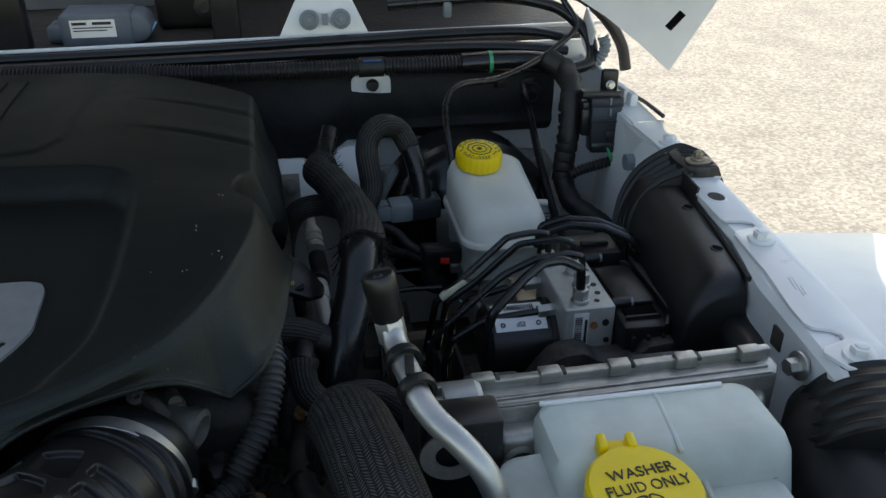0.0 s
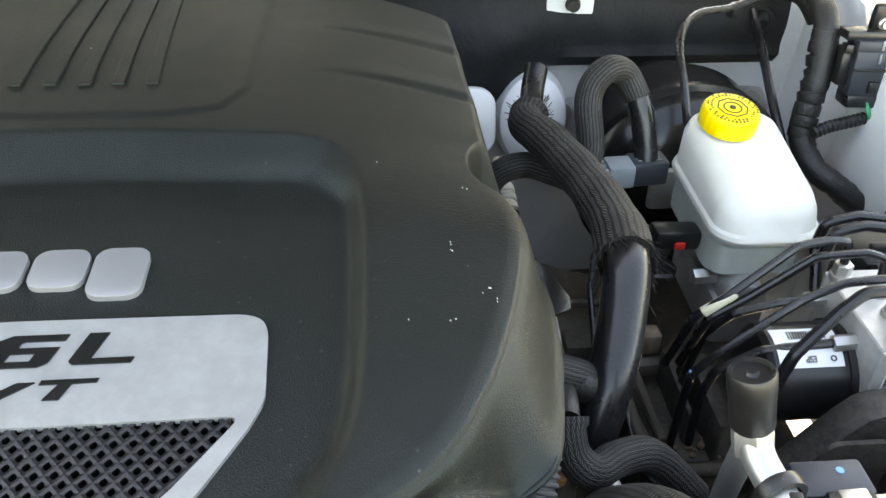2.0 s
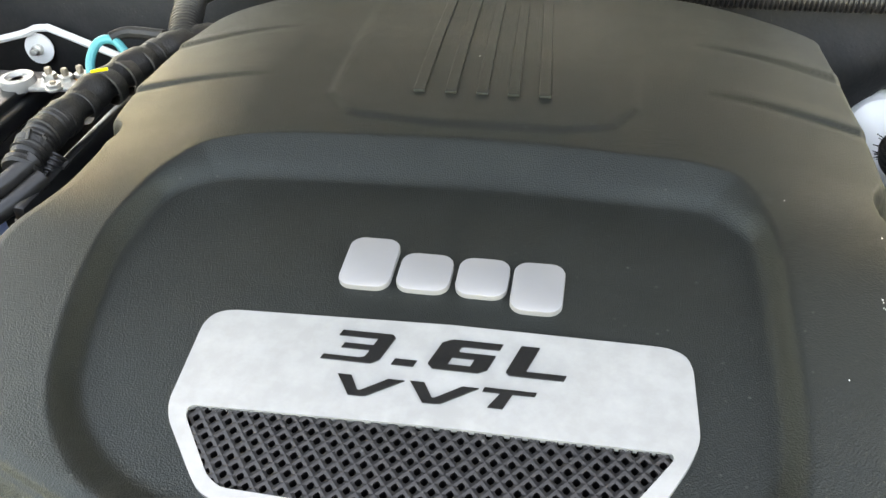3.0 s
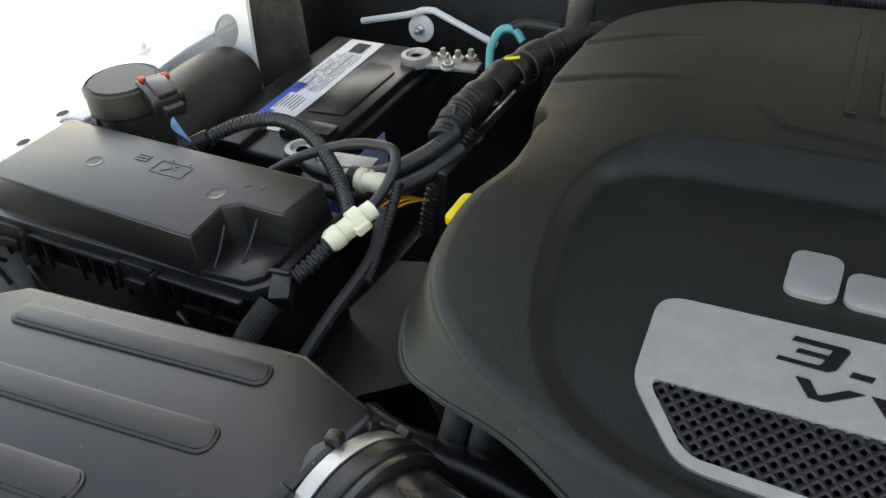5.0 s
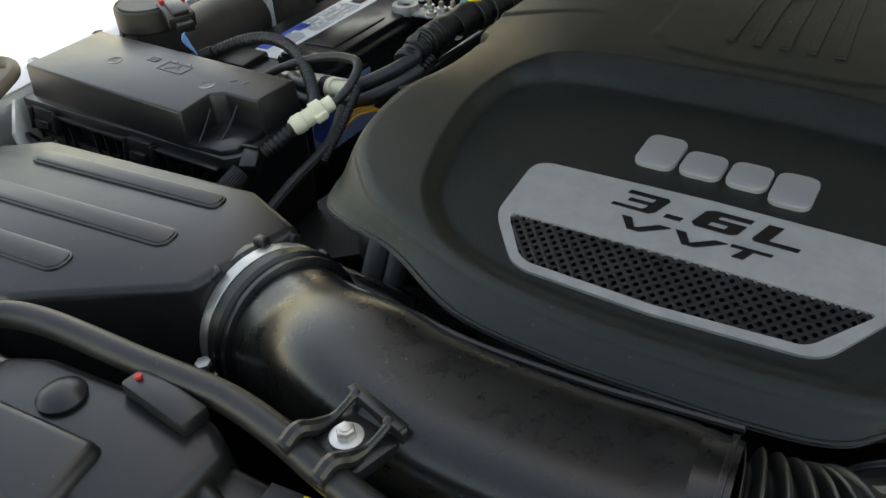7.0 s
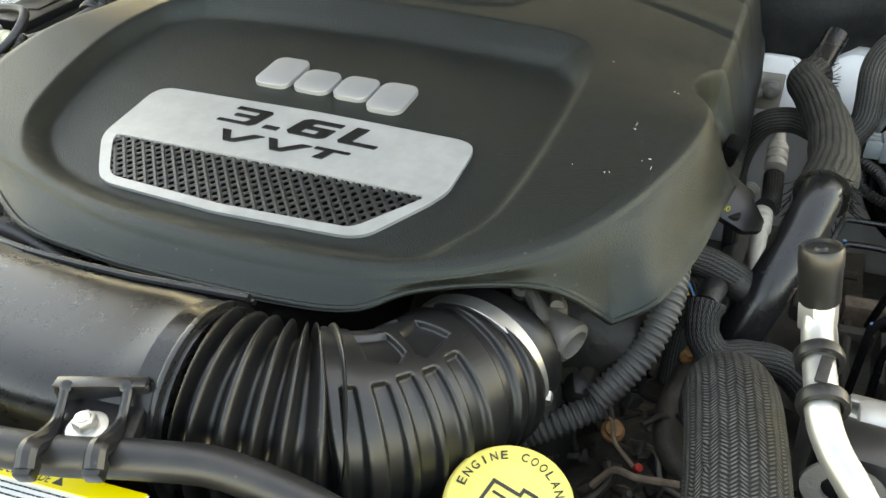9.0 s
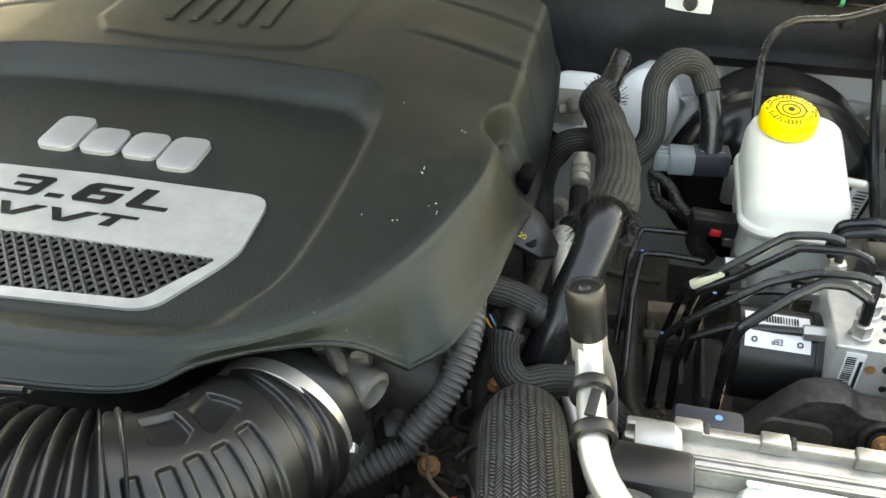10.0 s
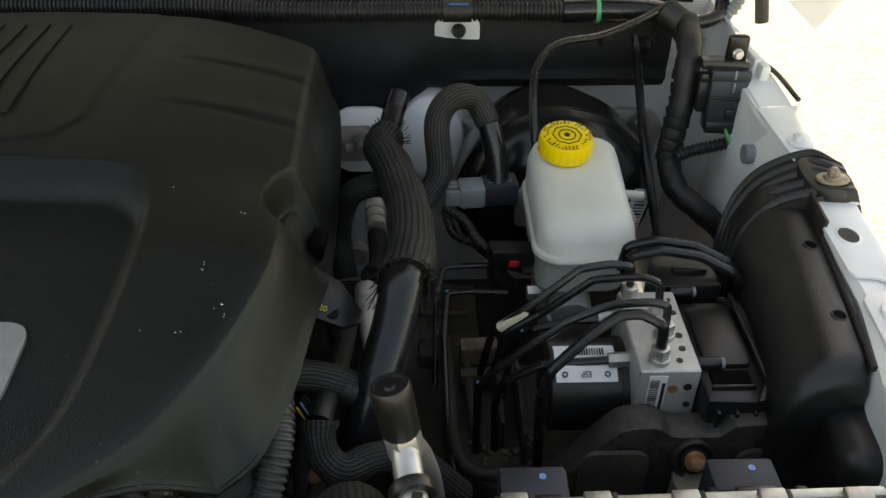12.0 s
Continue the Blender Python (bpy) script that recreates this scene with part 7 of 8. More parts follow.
part("stud", lathe([(0.012, 0), (0.012, 0.003), (0.009, 0.004), (0.009, 0.012), (0.004, 0.013), (0.004, 0.028), (0.0, 0.029)], along((0.304, 0.532, 0.918), (0.304, 0.48, 0.931)), 24), M_CAST, stud)
part("lug", box((0.012, 0.010, 0.012), pose(0.289, 0.524, 0.914, -14, 0, 20), 0.003), M_PALEGREY, stud)
swell = thing("body_panel", (0.40, 0.58, 0.75), "curved white body panel beside the booster", "panel")
part("panel", lathe([(0.0, 0.05), (0.05, 0.045), (0.075, 0.03), (0.085, 0.0)], pose(0.392, 0.590, 0.895, 78, 0, 0) @ Matrix.Diagonal((0.55, 0.75, 0.7, 1)), 36), M_PAINT, swell)

dip = thing("dipstick", (0.30, 0.09, 0.90), "black dipstick tag with a yellow oil mark", "dipstick")
part("tag", prism([(-0.022, -0.016), (0.024, -0.014), (0.036, -0.004), (0.034, 0.006), (0.010, 0.024), (-0.022, 0.030)], 0, 0.006, 0.002, m=pose(0.300, 0.108, 1.011, 20, 24, -6)), M_PLASTIC, dip)
part("mark", lettering("5W-20", 0.020, 0.005, pose(0.298, 0.101, 1.0168, 20, 24, -6), 0.0004), M_LABELYEL, dip, smooth=0)
part("mark", box((0.008, 0.005, 0.0006), pose(0.293, 0.110, 1.0215, 20, 24, -6)), M_LABELYEL, dip, smooth=0)
part("rod", tube([(0.31, 0.10, 1.01), (0.315, 0.10, 0.92)], 0.006, 10), M_TAPE, dip)

# ribbed conduit that dives under the cover
cond = thing("wiring_conduit", (0.27, -0.08, 0.88), "dusty grey ribbed wiring conduit beside the throttle body", "conduit")
part("upper", corrugated([(0.285, -0.004, 1.032), (0.2880, -0.030, 1.022), (0.2860, -0.0464, 1.0100), (0.2773, -0.0679, 0.9903), (0.2580, -0.0896, 0.9670)], 0.0105, 0.0048, 18, 0.84), M_GREYCOND, cond)
part("lower", corrugated([(0.2610, -0.0850, 0.9600), (0.2359, -0.1034, 0.9490), (0.2140, -0.1150, 0.9390)], 0.0100, 0.0048, 18, 0.84), M_GREYCOND, cond)
part("taped_end", tube([(0.216, -0.114, 0.940), (0.2000, -0.1210, 0.9325), (0.177, -0.1304, 0.9210), (0.155, -0.138, 0.905)], 0.0108, 14), M_SHIELD, cond)
part("junction", box((0.026, 0.020, 0.020), pose(0.246, -0.079, 0.962, 20, 20, 30), 0.006), M_TAPE, cond)
part("side_lead", sweep(spaced(smoothline([(0.290, 0.030, 1.012), (0.300, 0.032, 1.009), (0.314, 0.033, 1.004), (0.330, 0.032, 0.995), (0.338, 0.030, 0.97)], 8), 0.004), 0.0115, 20), M_BRAID, cond)
part("end_collar", cyl(0.0128, 0.016, along((0.322, 0.033, 1.000), (0.340, 0.031, 0.985)), 20, 0.002), M_TAPE, cond)
clut = thing("sensor_cluster", (0.28, -0.09, 0.84), "dirty sensors, plugs and brackets in the gap beside the throttle", "sensor")
part("shelf", box((0.15, 0.20, 0.03), pose(0.270, -0.10, 0.862, 6, -4, 0), 0.008), M_DIRT_SHADE, clut)
part("elbow_pipe", tube([(0.310, -0.008, 0.946), (0.305, -0.030, 0.940), (0.303, -0.052, 0.935), (0.309, -0.077, 0.928), (0.328, -0.090, 0.918)], 0.0105, 16), M_SHIELD, clut, "brown dusty elbow pipe")
part("pipe_collar", lathe([(0.0105, 0), (0.0125, 0.001), (0.0125, 0.010), (0.0105, 0.011)], along((0.309, -0.012, 0.945), (0.312, 0.02, 0.952)), 20, ring=True), M_STEEL, clut)
part("stay", sweep(smoothline([(0.215, -0.110, 0.905), (0.235, -0.126, 0.903), (0.262, -0.128, 0.905), (0.275, -0.108, 0.910), (0.272, -0.095, 0.915)], 6), 0.0035, 8), M_SHIELD, clut, "bent steel stay")
part("sensor_body", cyl(0.008, 0.030, along((0.243, -0.058, 0.945), (0.236, -0.075, 0.965)), 14, 0.002), M_SHIELD, clut)
part("sensor_plug", box((0.022, 0.014, 0.014), pose(0.232, -0.060, 0.962, 20, 10, 35), 0.003), M_TAPE, clut)
for x, y, z, r_ in ((0.253, -0.034, 0.950, 0.0045), (0.304, -0.018, 0.958, 0.0050), (0.268, -0.074, 0.922, 0.0085)):
    part("rusty_plug", lathe([(r_ * 0.5, 0), (r_, 0.001), (r_, 0.006), (r_ * 0.7, 0.008), (r_ * 0.7, 0.012), (0, 0.012)], pose(x, y, z, 24, 12, 0), 12), M_RUST, clut, "rusty plug")
part("red_plug", cyl(0.0030, 0.008, pose(0.291, -0.096, 0.918, 25, 20, 0), 12, 0.001), M_RED, clut)
mats_ = (M_DIRT_SHADE, M_MUD, M_ENGINE_SHADE, M_TAPE, M_SHIELD, M_FOIL, M_SHIELD, M_TAPE, M_CONDUIT)
for k in range(150):
    x, y = random.uniform(0.205, 0.335), random.uniform(-0.185, 0.03)
    z, s_ = random.uniform(0.872, 0.935), random.uniform(0.0035, 0.0095)
    m_ = pose(x, y, z, random.uniform(-40, 40), random.uniform(-40, 40), random.uniform(0, 180))
    if k % 3 == 0:
        bm = lathe([(s_ * 0.4, 0), (s_ * 0.6, s_ * 0.1), (s_ * 0.6, s_ * 0.9), (s_ * 0.45, s_), (s_ * 0.45, s_ * 1.7), (0, s_ * 1.8)], m_, 12)
    elif k % 3 == 1:
        bm = box((s_ * 2.0, s_ * 1.2, s_ * 1.4), m_, s_ * 0.25, taper=0.8)
    else:
        bm = tube([m_ @ Vector(p) for p in ((-0.03, 0, 0), (-0.012, 0.006, 0.006), (0.008, -0.004, 0.004), (0.03, 0.004, -0.01))], s_ * 0.32, 8, 5)
    part("fitting", bm, random.choice(mats_), clut)
part("woven_stub", sweep(spaced(smoothline([(0.296, 0.018, 0.965), (0.294, 0.000, 0.955), (0.296, -0.020, 0.930)], 8), 0.004), 0.0085, 16), M_BRAID, clut)
part("knob", lathe([(0.004, 0), (0.008, 0.001), (0.009, 0.006), (0.006, 0.009), (0.008, 0.012), (0.005, 0.017), (0, 0.018)], pose(0.250, -0.068, 0.958, 20, -15, 0), 14), M_SHIELD, clut, "grey dusty sensor head")
for col_, q in ((M_ORANGE, 0.0), (M_BLUEW, 0.005), (M_TAPE, 0.009), (M_TAPE, 0.012)):
    part("wire", tube([(0.292 + q * 0.4, 0.012 + q, 0.998), (0.300 + q * 0.3, 0.004 + q, 0.988), (0.304, -0.006 + q, 0.975)], 0.0009, 6), col_, clut)

# ---- dirty depths beside the engine ----
shield = thing("heat_shield", (0.40, 0.24, 0.70), "crumpled dirty metal heat shield deep in the bay", "heat shield")
rows = []
for j in range(17):
    row = []
    for i in range(13):
        x, y = 0.335 + 0.105 * i / 12, 0.36 - 0.22 * j / 16
        z = 0.835 - 0.05 * (j / 16) ** 2 + 0.010 * math.sin(5.1 * i / 12 + 2.2 * j / 16) + 0.007 * math.sin(9 * j / 16 - 3 * i / 12) + random.uniform(-0.0025, 0.0025)
        row.append(Vector((x, y, z)))
    rows.append(row)
part("sheet", thick(sheet(rows), 0.002), M_SHIELD, shield, smooth=80)
part("seam", tube([(0.34, 0.30, 0.850), (0.38, 0.285, 0.846), (0.43, 0.275, 0.852)], 0.004, 8), M_SHIELD, shield)
part("stay", box((0.03, 0.03, 0.14), pose(0.39, 0.25, 0.76), 0.004), M_DIRT_SHADE, shield)
tray = thing("steering_bracket", (0.45, 0.13, 0.62), "mud-stained steel bracket with a rolled rim low in the bay", "bracket")
part("pan", prism([(0.405, 0.22), (0.409, 0.11), (0.418, 0.080), (0.440, 0.066), (0.500, 0.068), (0.510, 0.22)], 0.815, 0.832, 0.004, 2), M_DIRT_SHADE, tray)
part("rolled_rim", tube([(0.404, 0.230, 0.862), (0.405, 0.165, 0.858), (0.407, 0.115, 0.854), (0.415, 0.083, 0.850), (0.436, 0.068, 0.850), (0.500, 0.070, 0.850)], 0.0065, 12), M_SHIELD, tray, "rim with dried tan mud")
part("inner_rim", tube([(0.424, 0.205, 0.852), (0.426, 0.15, 0.846), (0.430, 0.105, 0.842)], 0.0045, 10), M_SHIELD, tray)
part("rusty_block", box((0.038, 0.018, 0.024), pose(0.436, 0.212, 0.858, 0, 0, 4), 0.003), M_MUD, tray, "brown muddy block")
part("rusty_block", box((0.032, 0.012, 0.014), pose(0.432, 0.186, 0.850, 0, 0, 4), 0.003), M_DIRT_SHADE, tray)
part("web", box((0.004, 0.10, 0.05), pose(0.470, 0.14, 0.850), 0.001), M_DIRT_SHADE, tray)
part("web", box((0.004, 0.08, 0.04), pose(0.452, 0.15, 0.848), 0.001), M_DIRT_SHADE, tray)
part("post", box((0.08, 0.10, 0.20), pose(0.455, 0.14, 0.72), 0.006), M_DIRT_SHADE, tray)
for k in range(26):
    r_ = random.uniform(0.002, 0.005)
    part("mud_crumb", box((r_ * 1.6, r_ * 1.2, r_), pose(random.uniform(0.415, 0.50), random.uniform(0.075, 0.13), 0.833 + r_ * 0.3, random.uniform(0, 40), random.uniform(0, 40), random.uniform(0, 90)), r_ * 0.25), M_MUD, tray)

# ---- fuse box ----
fuse = thing("fuse_box", (-0.60, -0.01, 0.62), "black plastic fuse box with a clipped lid", "fuse box")
LID = [(-0.757, -0.060), (-0.758, 0.048), (-0.445, 0.046), (-0.447, -0.010), (-0.492, -0.010), (-0.503, -0.020), (-0.500, -0.066)]
part("lid", prism(LID, 1.040, 1.078, 0.0024, 3, 0.004), M_PLASTIC, fuse)
part("notch_floor", prism([(-0.505, -0.066), (-0.505, -0.008), (-0.447, -0.010), (-0.447, -0.050), (-0.458, -0.062)], 1.030, 1.0465, 0.004, 2), M_PLASTIC, fuse)
part("lid_rim", prism([(-0.764, -0.070), (-0.765, 0.055), (-0.438, 0.053), (-0.438, -0.050), (-0.452, -0.066)], 1.030, 1.0405, 0.002, 2), M_PLASTIC, fuse)
part("base", prism([(-0.755, -0.060), (-0.755, 0.048), (-0.445, 0.046), (-0.445, -0.045), (-0.46, -0.057)], 0.80, 1.031, 0.004, 2), M_PLASTIC, fuse)
part("stand", box((0.26, 0.09, 0.20), pose(-0.60, -0.005, 0.71), 0.01), M_PLASTIC, fuse)
for x0, y0, x1, y1 in ((-0.478, -0.012, -0.474, -0.045), (-0.498, -0.030, -0.492, -0.058)):
    part("rib", tube([(x0, y0, 1.068), ((x0 + x1) / 2, (y0 + y1) / 2, 1.055), (x1, y1, 1.046)], 0.0012, 6), M_PLASTIC, fuse)
for x in (-0.728, -0.570):
    c = part("clip", box((0.036, 0.010, 0.026), pose(x, -0.070, 1.022, -8, 0, 0), 0.002), M_PLASTIC, fuse)
    part("clip_tongue", box((0.024, 0.008, 0.010), pose(x, -0.076, 1.018, -8, 0, 0), 0.0015), M_PLASTIC, c)
    for sx in (-0.021, 0.021):
        part("clip_wall", box((0.003, 0.016, 0.026), pose(x + sx, -0.070, 1.020, -8, 0, 0), 0.001), M_PLASTIC, c)
for x in (-0.752, -0.515, -0.478):
    part("foot_loop", lathe([(0.010, 0), (0.014, 0), (0.014, 0.006), (0.010, 0.006)], along((x, -0.060, 1.005), (x, -0.10, 1.005)), 18, ring=True), M_PLASTIC, fuse)
part("skirt_rail", box((0.29, 0.006, 0.007), pose(-0.605, -0.0655, 0.998), 0.002), M_PLASTIC, fuse)
part("skirt_rail", box((0.29, 0.010, 0.004), pose(-0.605, -0.0680, 1.0285), 0.001), M_PLASTIC, fuse)
for x in (-0.748, -0.706, -0.690, -0.648, -0.630, -0.612, -0.592, -0.550, -0.534, -0.498):
    part("skirt_rib", box((0.0022, 0.012, 0.034), pose(x, -0.0655, 1.010), 0.0006), M_PLASTIC, fuse)
for x in (-0.760, -0.750):
    part("end_flange", box((0.004, 0.10, 0.030), pose(x - 0.006, -0.006, 1.012), 0.001), M_PLASTIC, fuse)
for k in range(4):
    part("end_rib", box((0.016, 0.002, 0.030), pose(-0.760, -0.045 + 0.026 * k, 1.012), 0.0006), M_PLASTIC, fuse)
for x0, y0, x1, y1 in ((-0.735, -0.085, -0.705, -0.105), (-0.690, -0.082, -0.660, -0.100), (-0.520, -0.078, -0.495, -0.092)):
    part("hook", tube([(x0, y0, 1.000), ((x0 + x1) / 2, (y0 + y1) / 2 - 0.008, 1.020), (x1, y1, 0.996)], 0.0022, 8), M_PLASTIC, fuse)
for x, y in ((-0.666, -0.006), (-0.524, -0.006)):
    part("embossed_ring", lathe([(0.0072, 0), (0.0088, 0.0), (0.0086, 0.0004), (0.0076, 0.0004), (0.0072, 0.0002), (0.003, 0.0002), (0.0028, 0.0004), (0.0, 0.0004)], pose(x, y, 1.0779), 24), M_PLASTIC, fuse)
for x, y, w, h, a in ((-0.588, 0.001, 0.036, 0.0012, 0), (-0.588, 0.019, 0.036, 0.0012, 0), (-0.606, 0.010, 0.0012, 0.018, 0), (-0.570, 0.010, 0.0012, 0.018, 0), (-0.590, 0.010, 0.018, 0.0012, 40), (-0.586, 0.011, 0.010, 0.0012, -20),
                      (-0.598, 0.0215, 0.005, 0.003, 0), (-0.578, 0.0215, 0.005, 0.003, 0), (-0.628, 0.012, 0.012, 0.0012, 0), (-0.628, 0.016, 0.012, 0.0012, 0), (-0.628, 0.020, 0.012, 0.0012, 0), (-0.620, 0.016, 0.0012, 0.010, 0), (-0.505, 0.014, 0.008, 0.0012, 50), (-0.490, 0.016, 0.007, 0.0012, 70)):
    part("embossed_line", box((w, h, 0.0008), pose(x, y, 1.0782, 0, 0, a)), M_BLACKGLOSS, fuse, smooth=0)

# ---- battery ----
batt = thing("battery", (-0.63, 0.31, 0.80), "black car battery with a long white label", "battery")
part("case", box((0.178, 0.315, 0.18), pose(-0.640, 0.315, 0.886), 0.006, 2), M_PLASTIC, batt)
part("lid", box((0.176, 0.300, 0.022), pose(-0.640, 0.318, 0.984), 0.006, 3), M_PLASTIC, batt)
part("raised_deck", prism([(-0.632, 0.205), (-0.632, 0.440), (-0.560, 0.410), (-0.560, 0.205)], 0.99, 1.006, 0.004, 2), M_PLASTIC, batt)
part("vent_cover", prism([(-0.622, 0.250), (-0.622, 0.385), (-0.590, 0.385), (-0.575, 0.37), (-0.575, 0.255)], 1.004, 1.0085, 0.002, 2), M_PLASTIC, batt)
part("lid_step", box((0.060, 0.022, 0.010), pose(-0.592, 0.215, 1.008), 0.002), M_PLASTIC, batt)
part("lid_step", box((0.070, 0.050, 0.012), pose(-0.690, 0.190, 0.998), 0.003), M_PLASTIC, batt)
ml = frame_on((-0.668, 0.337, 0.9960), (1, 0.02, 0), (-0.02, 1, 0))
lab = part("label", box((0.051, 0.246, 0.0006), ml, 0), M_LABEL, batt, "long white printed label with a blue end", smooth=0)
part("blue_end", box((0.017, 0.095, 0.0006), ml @ Matrix.Translation((-0.0165, -0.058, 0.0005)), 0), M_LABELBLUE, lab, smooth=0)
part("white_box", box((0.036, 0.045, 0.0006), ml @ Matrix.Translation((0.003, -0.060, 0.001)), 0), M_LABEL, lab, smooth=0)
rows = []
for k in range(9):
    y = -0.028
    h = 0.0014 if k in (2, 5) else 0.0007
    while y < 0.075:
        w = random.uniform(1.2, 4.0) * max(h, 0.0014)
        if random.random() < 0.8:
            rows.append((-0.0175 + 0.0043 * k, y + w / 2, h, w))
        y += w + 0.0009
rows += [(0.002, 0.085 + 0.0014 * k, 0.020, random.choice((0.0005, 0.0009))) for k in range(20)]
rows += [(-0.012 + 0.005 * k, -0.060 + random.uniform(-0.004, 0.004), 0.0011, 0.030) for k in range(6)]
part("print", bars(rows, ml @ Matrix.Translation((0, 0, 0.0013))), M_INK_SHADE, lab, smooth=0)
part("front_label", box((0.12, 0.0008, 0.10), pose(-0.615, 0.1568, 0.90), 0), M_PALEBLUE, batt, "pale blue and white label on the case", smooth=0)
part("side_label", box((0.0008, 0.13, 0.08), pose(-0.5505, 0.23, 0.93), 0), M_PALEBLUE, batt, smooth=0)
part("side_label_oval", cyl(0.035, 0.0008, pose(-0.5503, 0.20, 0.93, 0, 90, 0) @ Matrix.Diagonal((0.7, 1, 1, 1)), 28), M_LABELBLUE, batt, smooth=0)
part("tray", box((0.21, 0.35, 0.18), pose(-0.64, 0.31, 0.71), 0.01), M_PLASTIC, batt)


def terminal(x, y, posts):
    """A lead clamp round its post, with a stud plate of nuts."""
    t = thing("battery_terminal", (x, y, 1.0), "corroded lead battery terminal with nuts", "terminal", "battery terminals")
    part("clamp", lathe([(0.011, 0), (0.0185, 0), (0.0195, 0.006), (0.0185, 0.013), (0.0125, 0.014), (0.011, 0.010)], pose(x, y, 1.002), 28), M_ALU, t)
    part("post", cyl(0.010, 0.016, pose(x, y, 0.996), 24, 0.002, r2=0.009), M_ALU, t)
    part("plate", box((0.075, 0.024, 0.006), pose(x + 0.045, y + 0.006, 1.004, 0, 0, 6), 0.002), M_ALU, t)
    for dx, dy, h in posts:
        n_ = part("nut", cyl(0.0080, 0.006, pose(x + dx, y + dy, 1.007), 6, 0.001), M_STEEL, t)
        part("stud", lathe([(0.0040, 0), (0.0040, h * 0.6), (0.003, h * 0.6 + 0.002), (0, h * 0.6 + 0.002)], pose(x + dx, y + dy, 1.012), 14), M_TARNISH, n_)
        part("washer", cyl(0.0095, 0.002, pose(x + dx, y + dy, 1.0055), 20), M_RUST if dx > 0.06 else M_STEEL, n_)
    return t


terminal(-0.568, 0.412, ((0.030, 0.016, 0.010), (0.052, 0.014, 0.012), (0.048, -0.006, 0.002), (0.066, 0.022, 0.012)))
t2 = terminal(-0.572, 0.170, ((0.030, -0.004, 0.004),))

# insulation washer bolt and bare panel strips on the firewall
fwb = thing("firewall_stud", (-0.59, 0.57, 1.0), "white washer, nut and bare strips on the firewall", "stud")
part("disc", cyl(0.020, 0.003, along((-0.651, 0.572, 0.972), (-0.645, 0.48, 0.990)), 36, 0.001), M_PAINT, fwb)
part("nut", lathe([(0.007, 0), (0.007, 0.007), (0.004, 0.008), (0.004, 0.018), (0, 0.019)], along((-0.651, 0.569, 0.972), (-0.640, 0.48, 0.985)), 16), M_STEEL, fwb)
part("panel_strip", tube([(-0.750, 0.568, 0.972), (-0.666, 0.568, 0.993), (-0.645, 0.568, 1.001), (-0.628, 0.568, 1.003)], 0.0050, 8, 4), M_PAINT, fwb)
part("panel_strip", tube([(-0.628, 0.568, 1.004), (-0.530, 0.568, 0.965)], 0.0050, 8, 4), M_PAINT, fwb)
tower = thing("hinge_pillar", (-0.83, 0.33, 0.90), "grey painted pillar plate with a large hole", "panel")
bm = bmesh.new()
vs = [bm.verts.new((x, 0.0, z)) for x, z in ((-0.850, 0.82), (-0.774, 0.82), (-0.757, 1.02), (-0.745, 1.16), (-0.850, 1.16))]
lo = [bm.edges.new((vs[i], vs[(i + 1) % len(vs)])) for i in range(len(vs))]
hs = [bm.verts.new((-0.794 + 0.019 * math.cos(a) + 0.010 * math.sin(a), 0.0, 1.046 + 0.026 * math.sin(a))) for a in [2 * math.pi * k / 24 for k in range(24)]]
lo += [bm.edges.new((hs[i], hs[(i + 1) % 24])) for i in range(24)]
bmesh.ops.triangle_fill(bm, use_beauty=True, edges=lo)
thick(bm, 0.006)
bmesh.ops.transform(bm, matrix=pose(0, 0.335, 0, 0, 0, 0), verts=bm.verts)
part("plate", bm, M_PAINT, tower, smooth=20)
# dark sheet added behind the plate so that its hole reads as shaded
part("shade_backing", box((0.15, 0.004, 0.30), pose(-0.80, 0.40, 1.01), 0.001), M_DIRT_SHADE, tower)

# ---- alarm siren and brace tube by the rail ----
siren = thing("alarm_siren", (-0.735, 0.085, 0.90), "round black alarm siren with a wired plug", "siren")
part("drum", lathe([(0.034, 0.0), (0.037, 0.004), (0.037, 0.060), (0.0395, 0.064), (0.0395, 0.088), (0.038, 0.090), (0.0365, 0.0885), (0.034, 0.0885), (0.0335, 0.091), (0.0, 0.0915)], pose(-0.735, 0.106, 1.006), 40), M_SIREN, siren, smooth=22)
part("leg", box((0.06, 0.06, 0.12), pose(-0.735, 0.106, 0.95), 0.008), M_SIREN, siren)
# black bars on the drum stand for the shade in its vent slots
for a in (160, 215, 250, 285):
    w = radians(a)
    part("vent_slot", box((0.010, 0.004, 0.038), pose(-0.735 + 0.0385 * math.cos(w), 0.106 + 0.0385 * math.sin(w), 1.048, 0, 0, a + 90), 0.001), M_INK_SHADE, siren)
part("ear", prism([(-0.792, 0.096), (-0.792, 0.131), (-0.764, 0.140), (-0.764, 0.088)], 1.070, 1.082, 0.003), M_SIREN, siren)
hexbolt(siren, (-0.781, 0.112, 1.082), 0.006)
mp = pose(-0.684, 0.106, 1.089, 0, 6, -26)
plug = part("plug", box((0.050, 0.033, 0.018), mp, 0.003), M_PLASTIC, siren)
part("plug_rib", box((0.034, 0.020, 0.007), mp @ Matrix.Translation((0.008, 0, 0.0105)), 0.002), M_PLASTIC, plug)
part("plug_tail", box((0.016, 0.020, 0.012), mp @ Matrix.Translation((0.030, 0, -0.002)), 0.002), M_PLASTIC, plug)
for sy in (-0.009, 0.0, 0.009):
    part("plug_ridge", box((0.036, 0.0016, 0.002), mp @ Matrix.Translation((0.002, sy, 0.0092)), 0.0004), M_PLASTIC, plug)
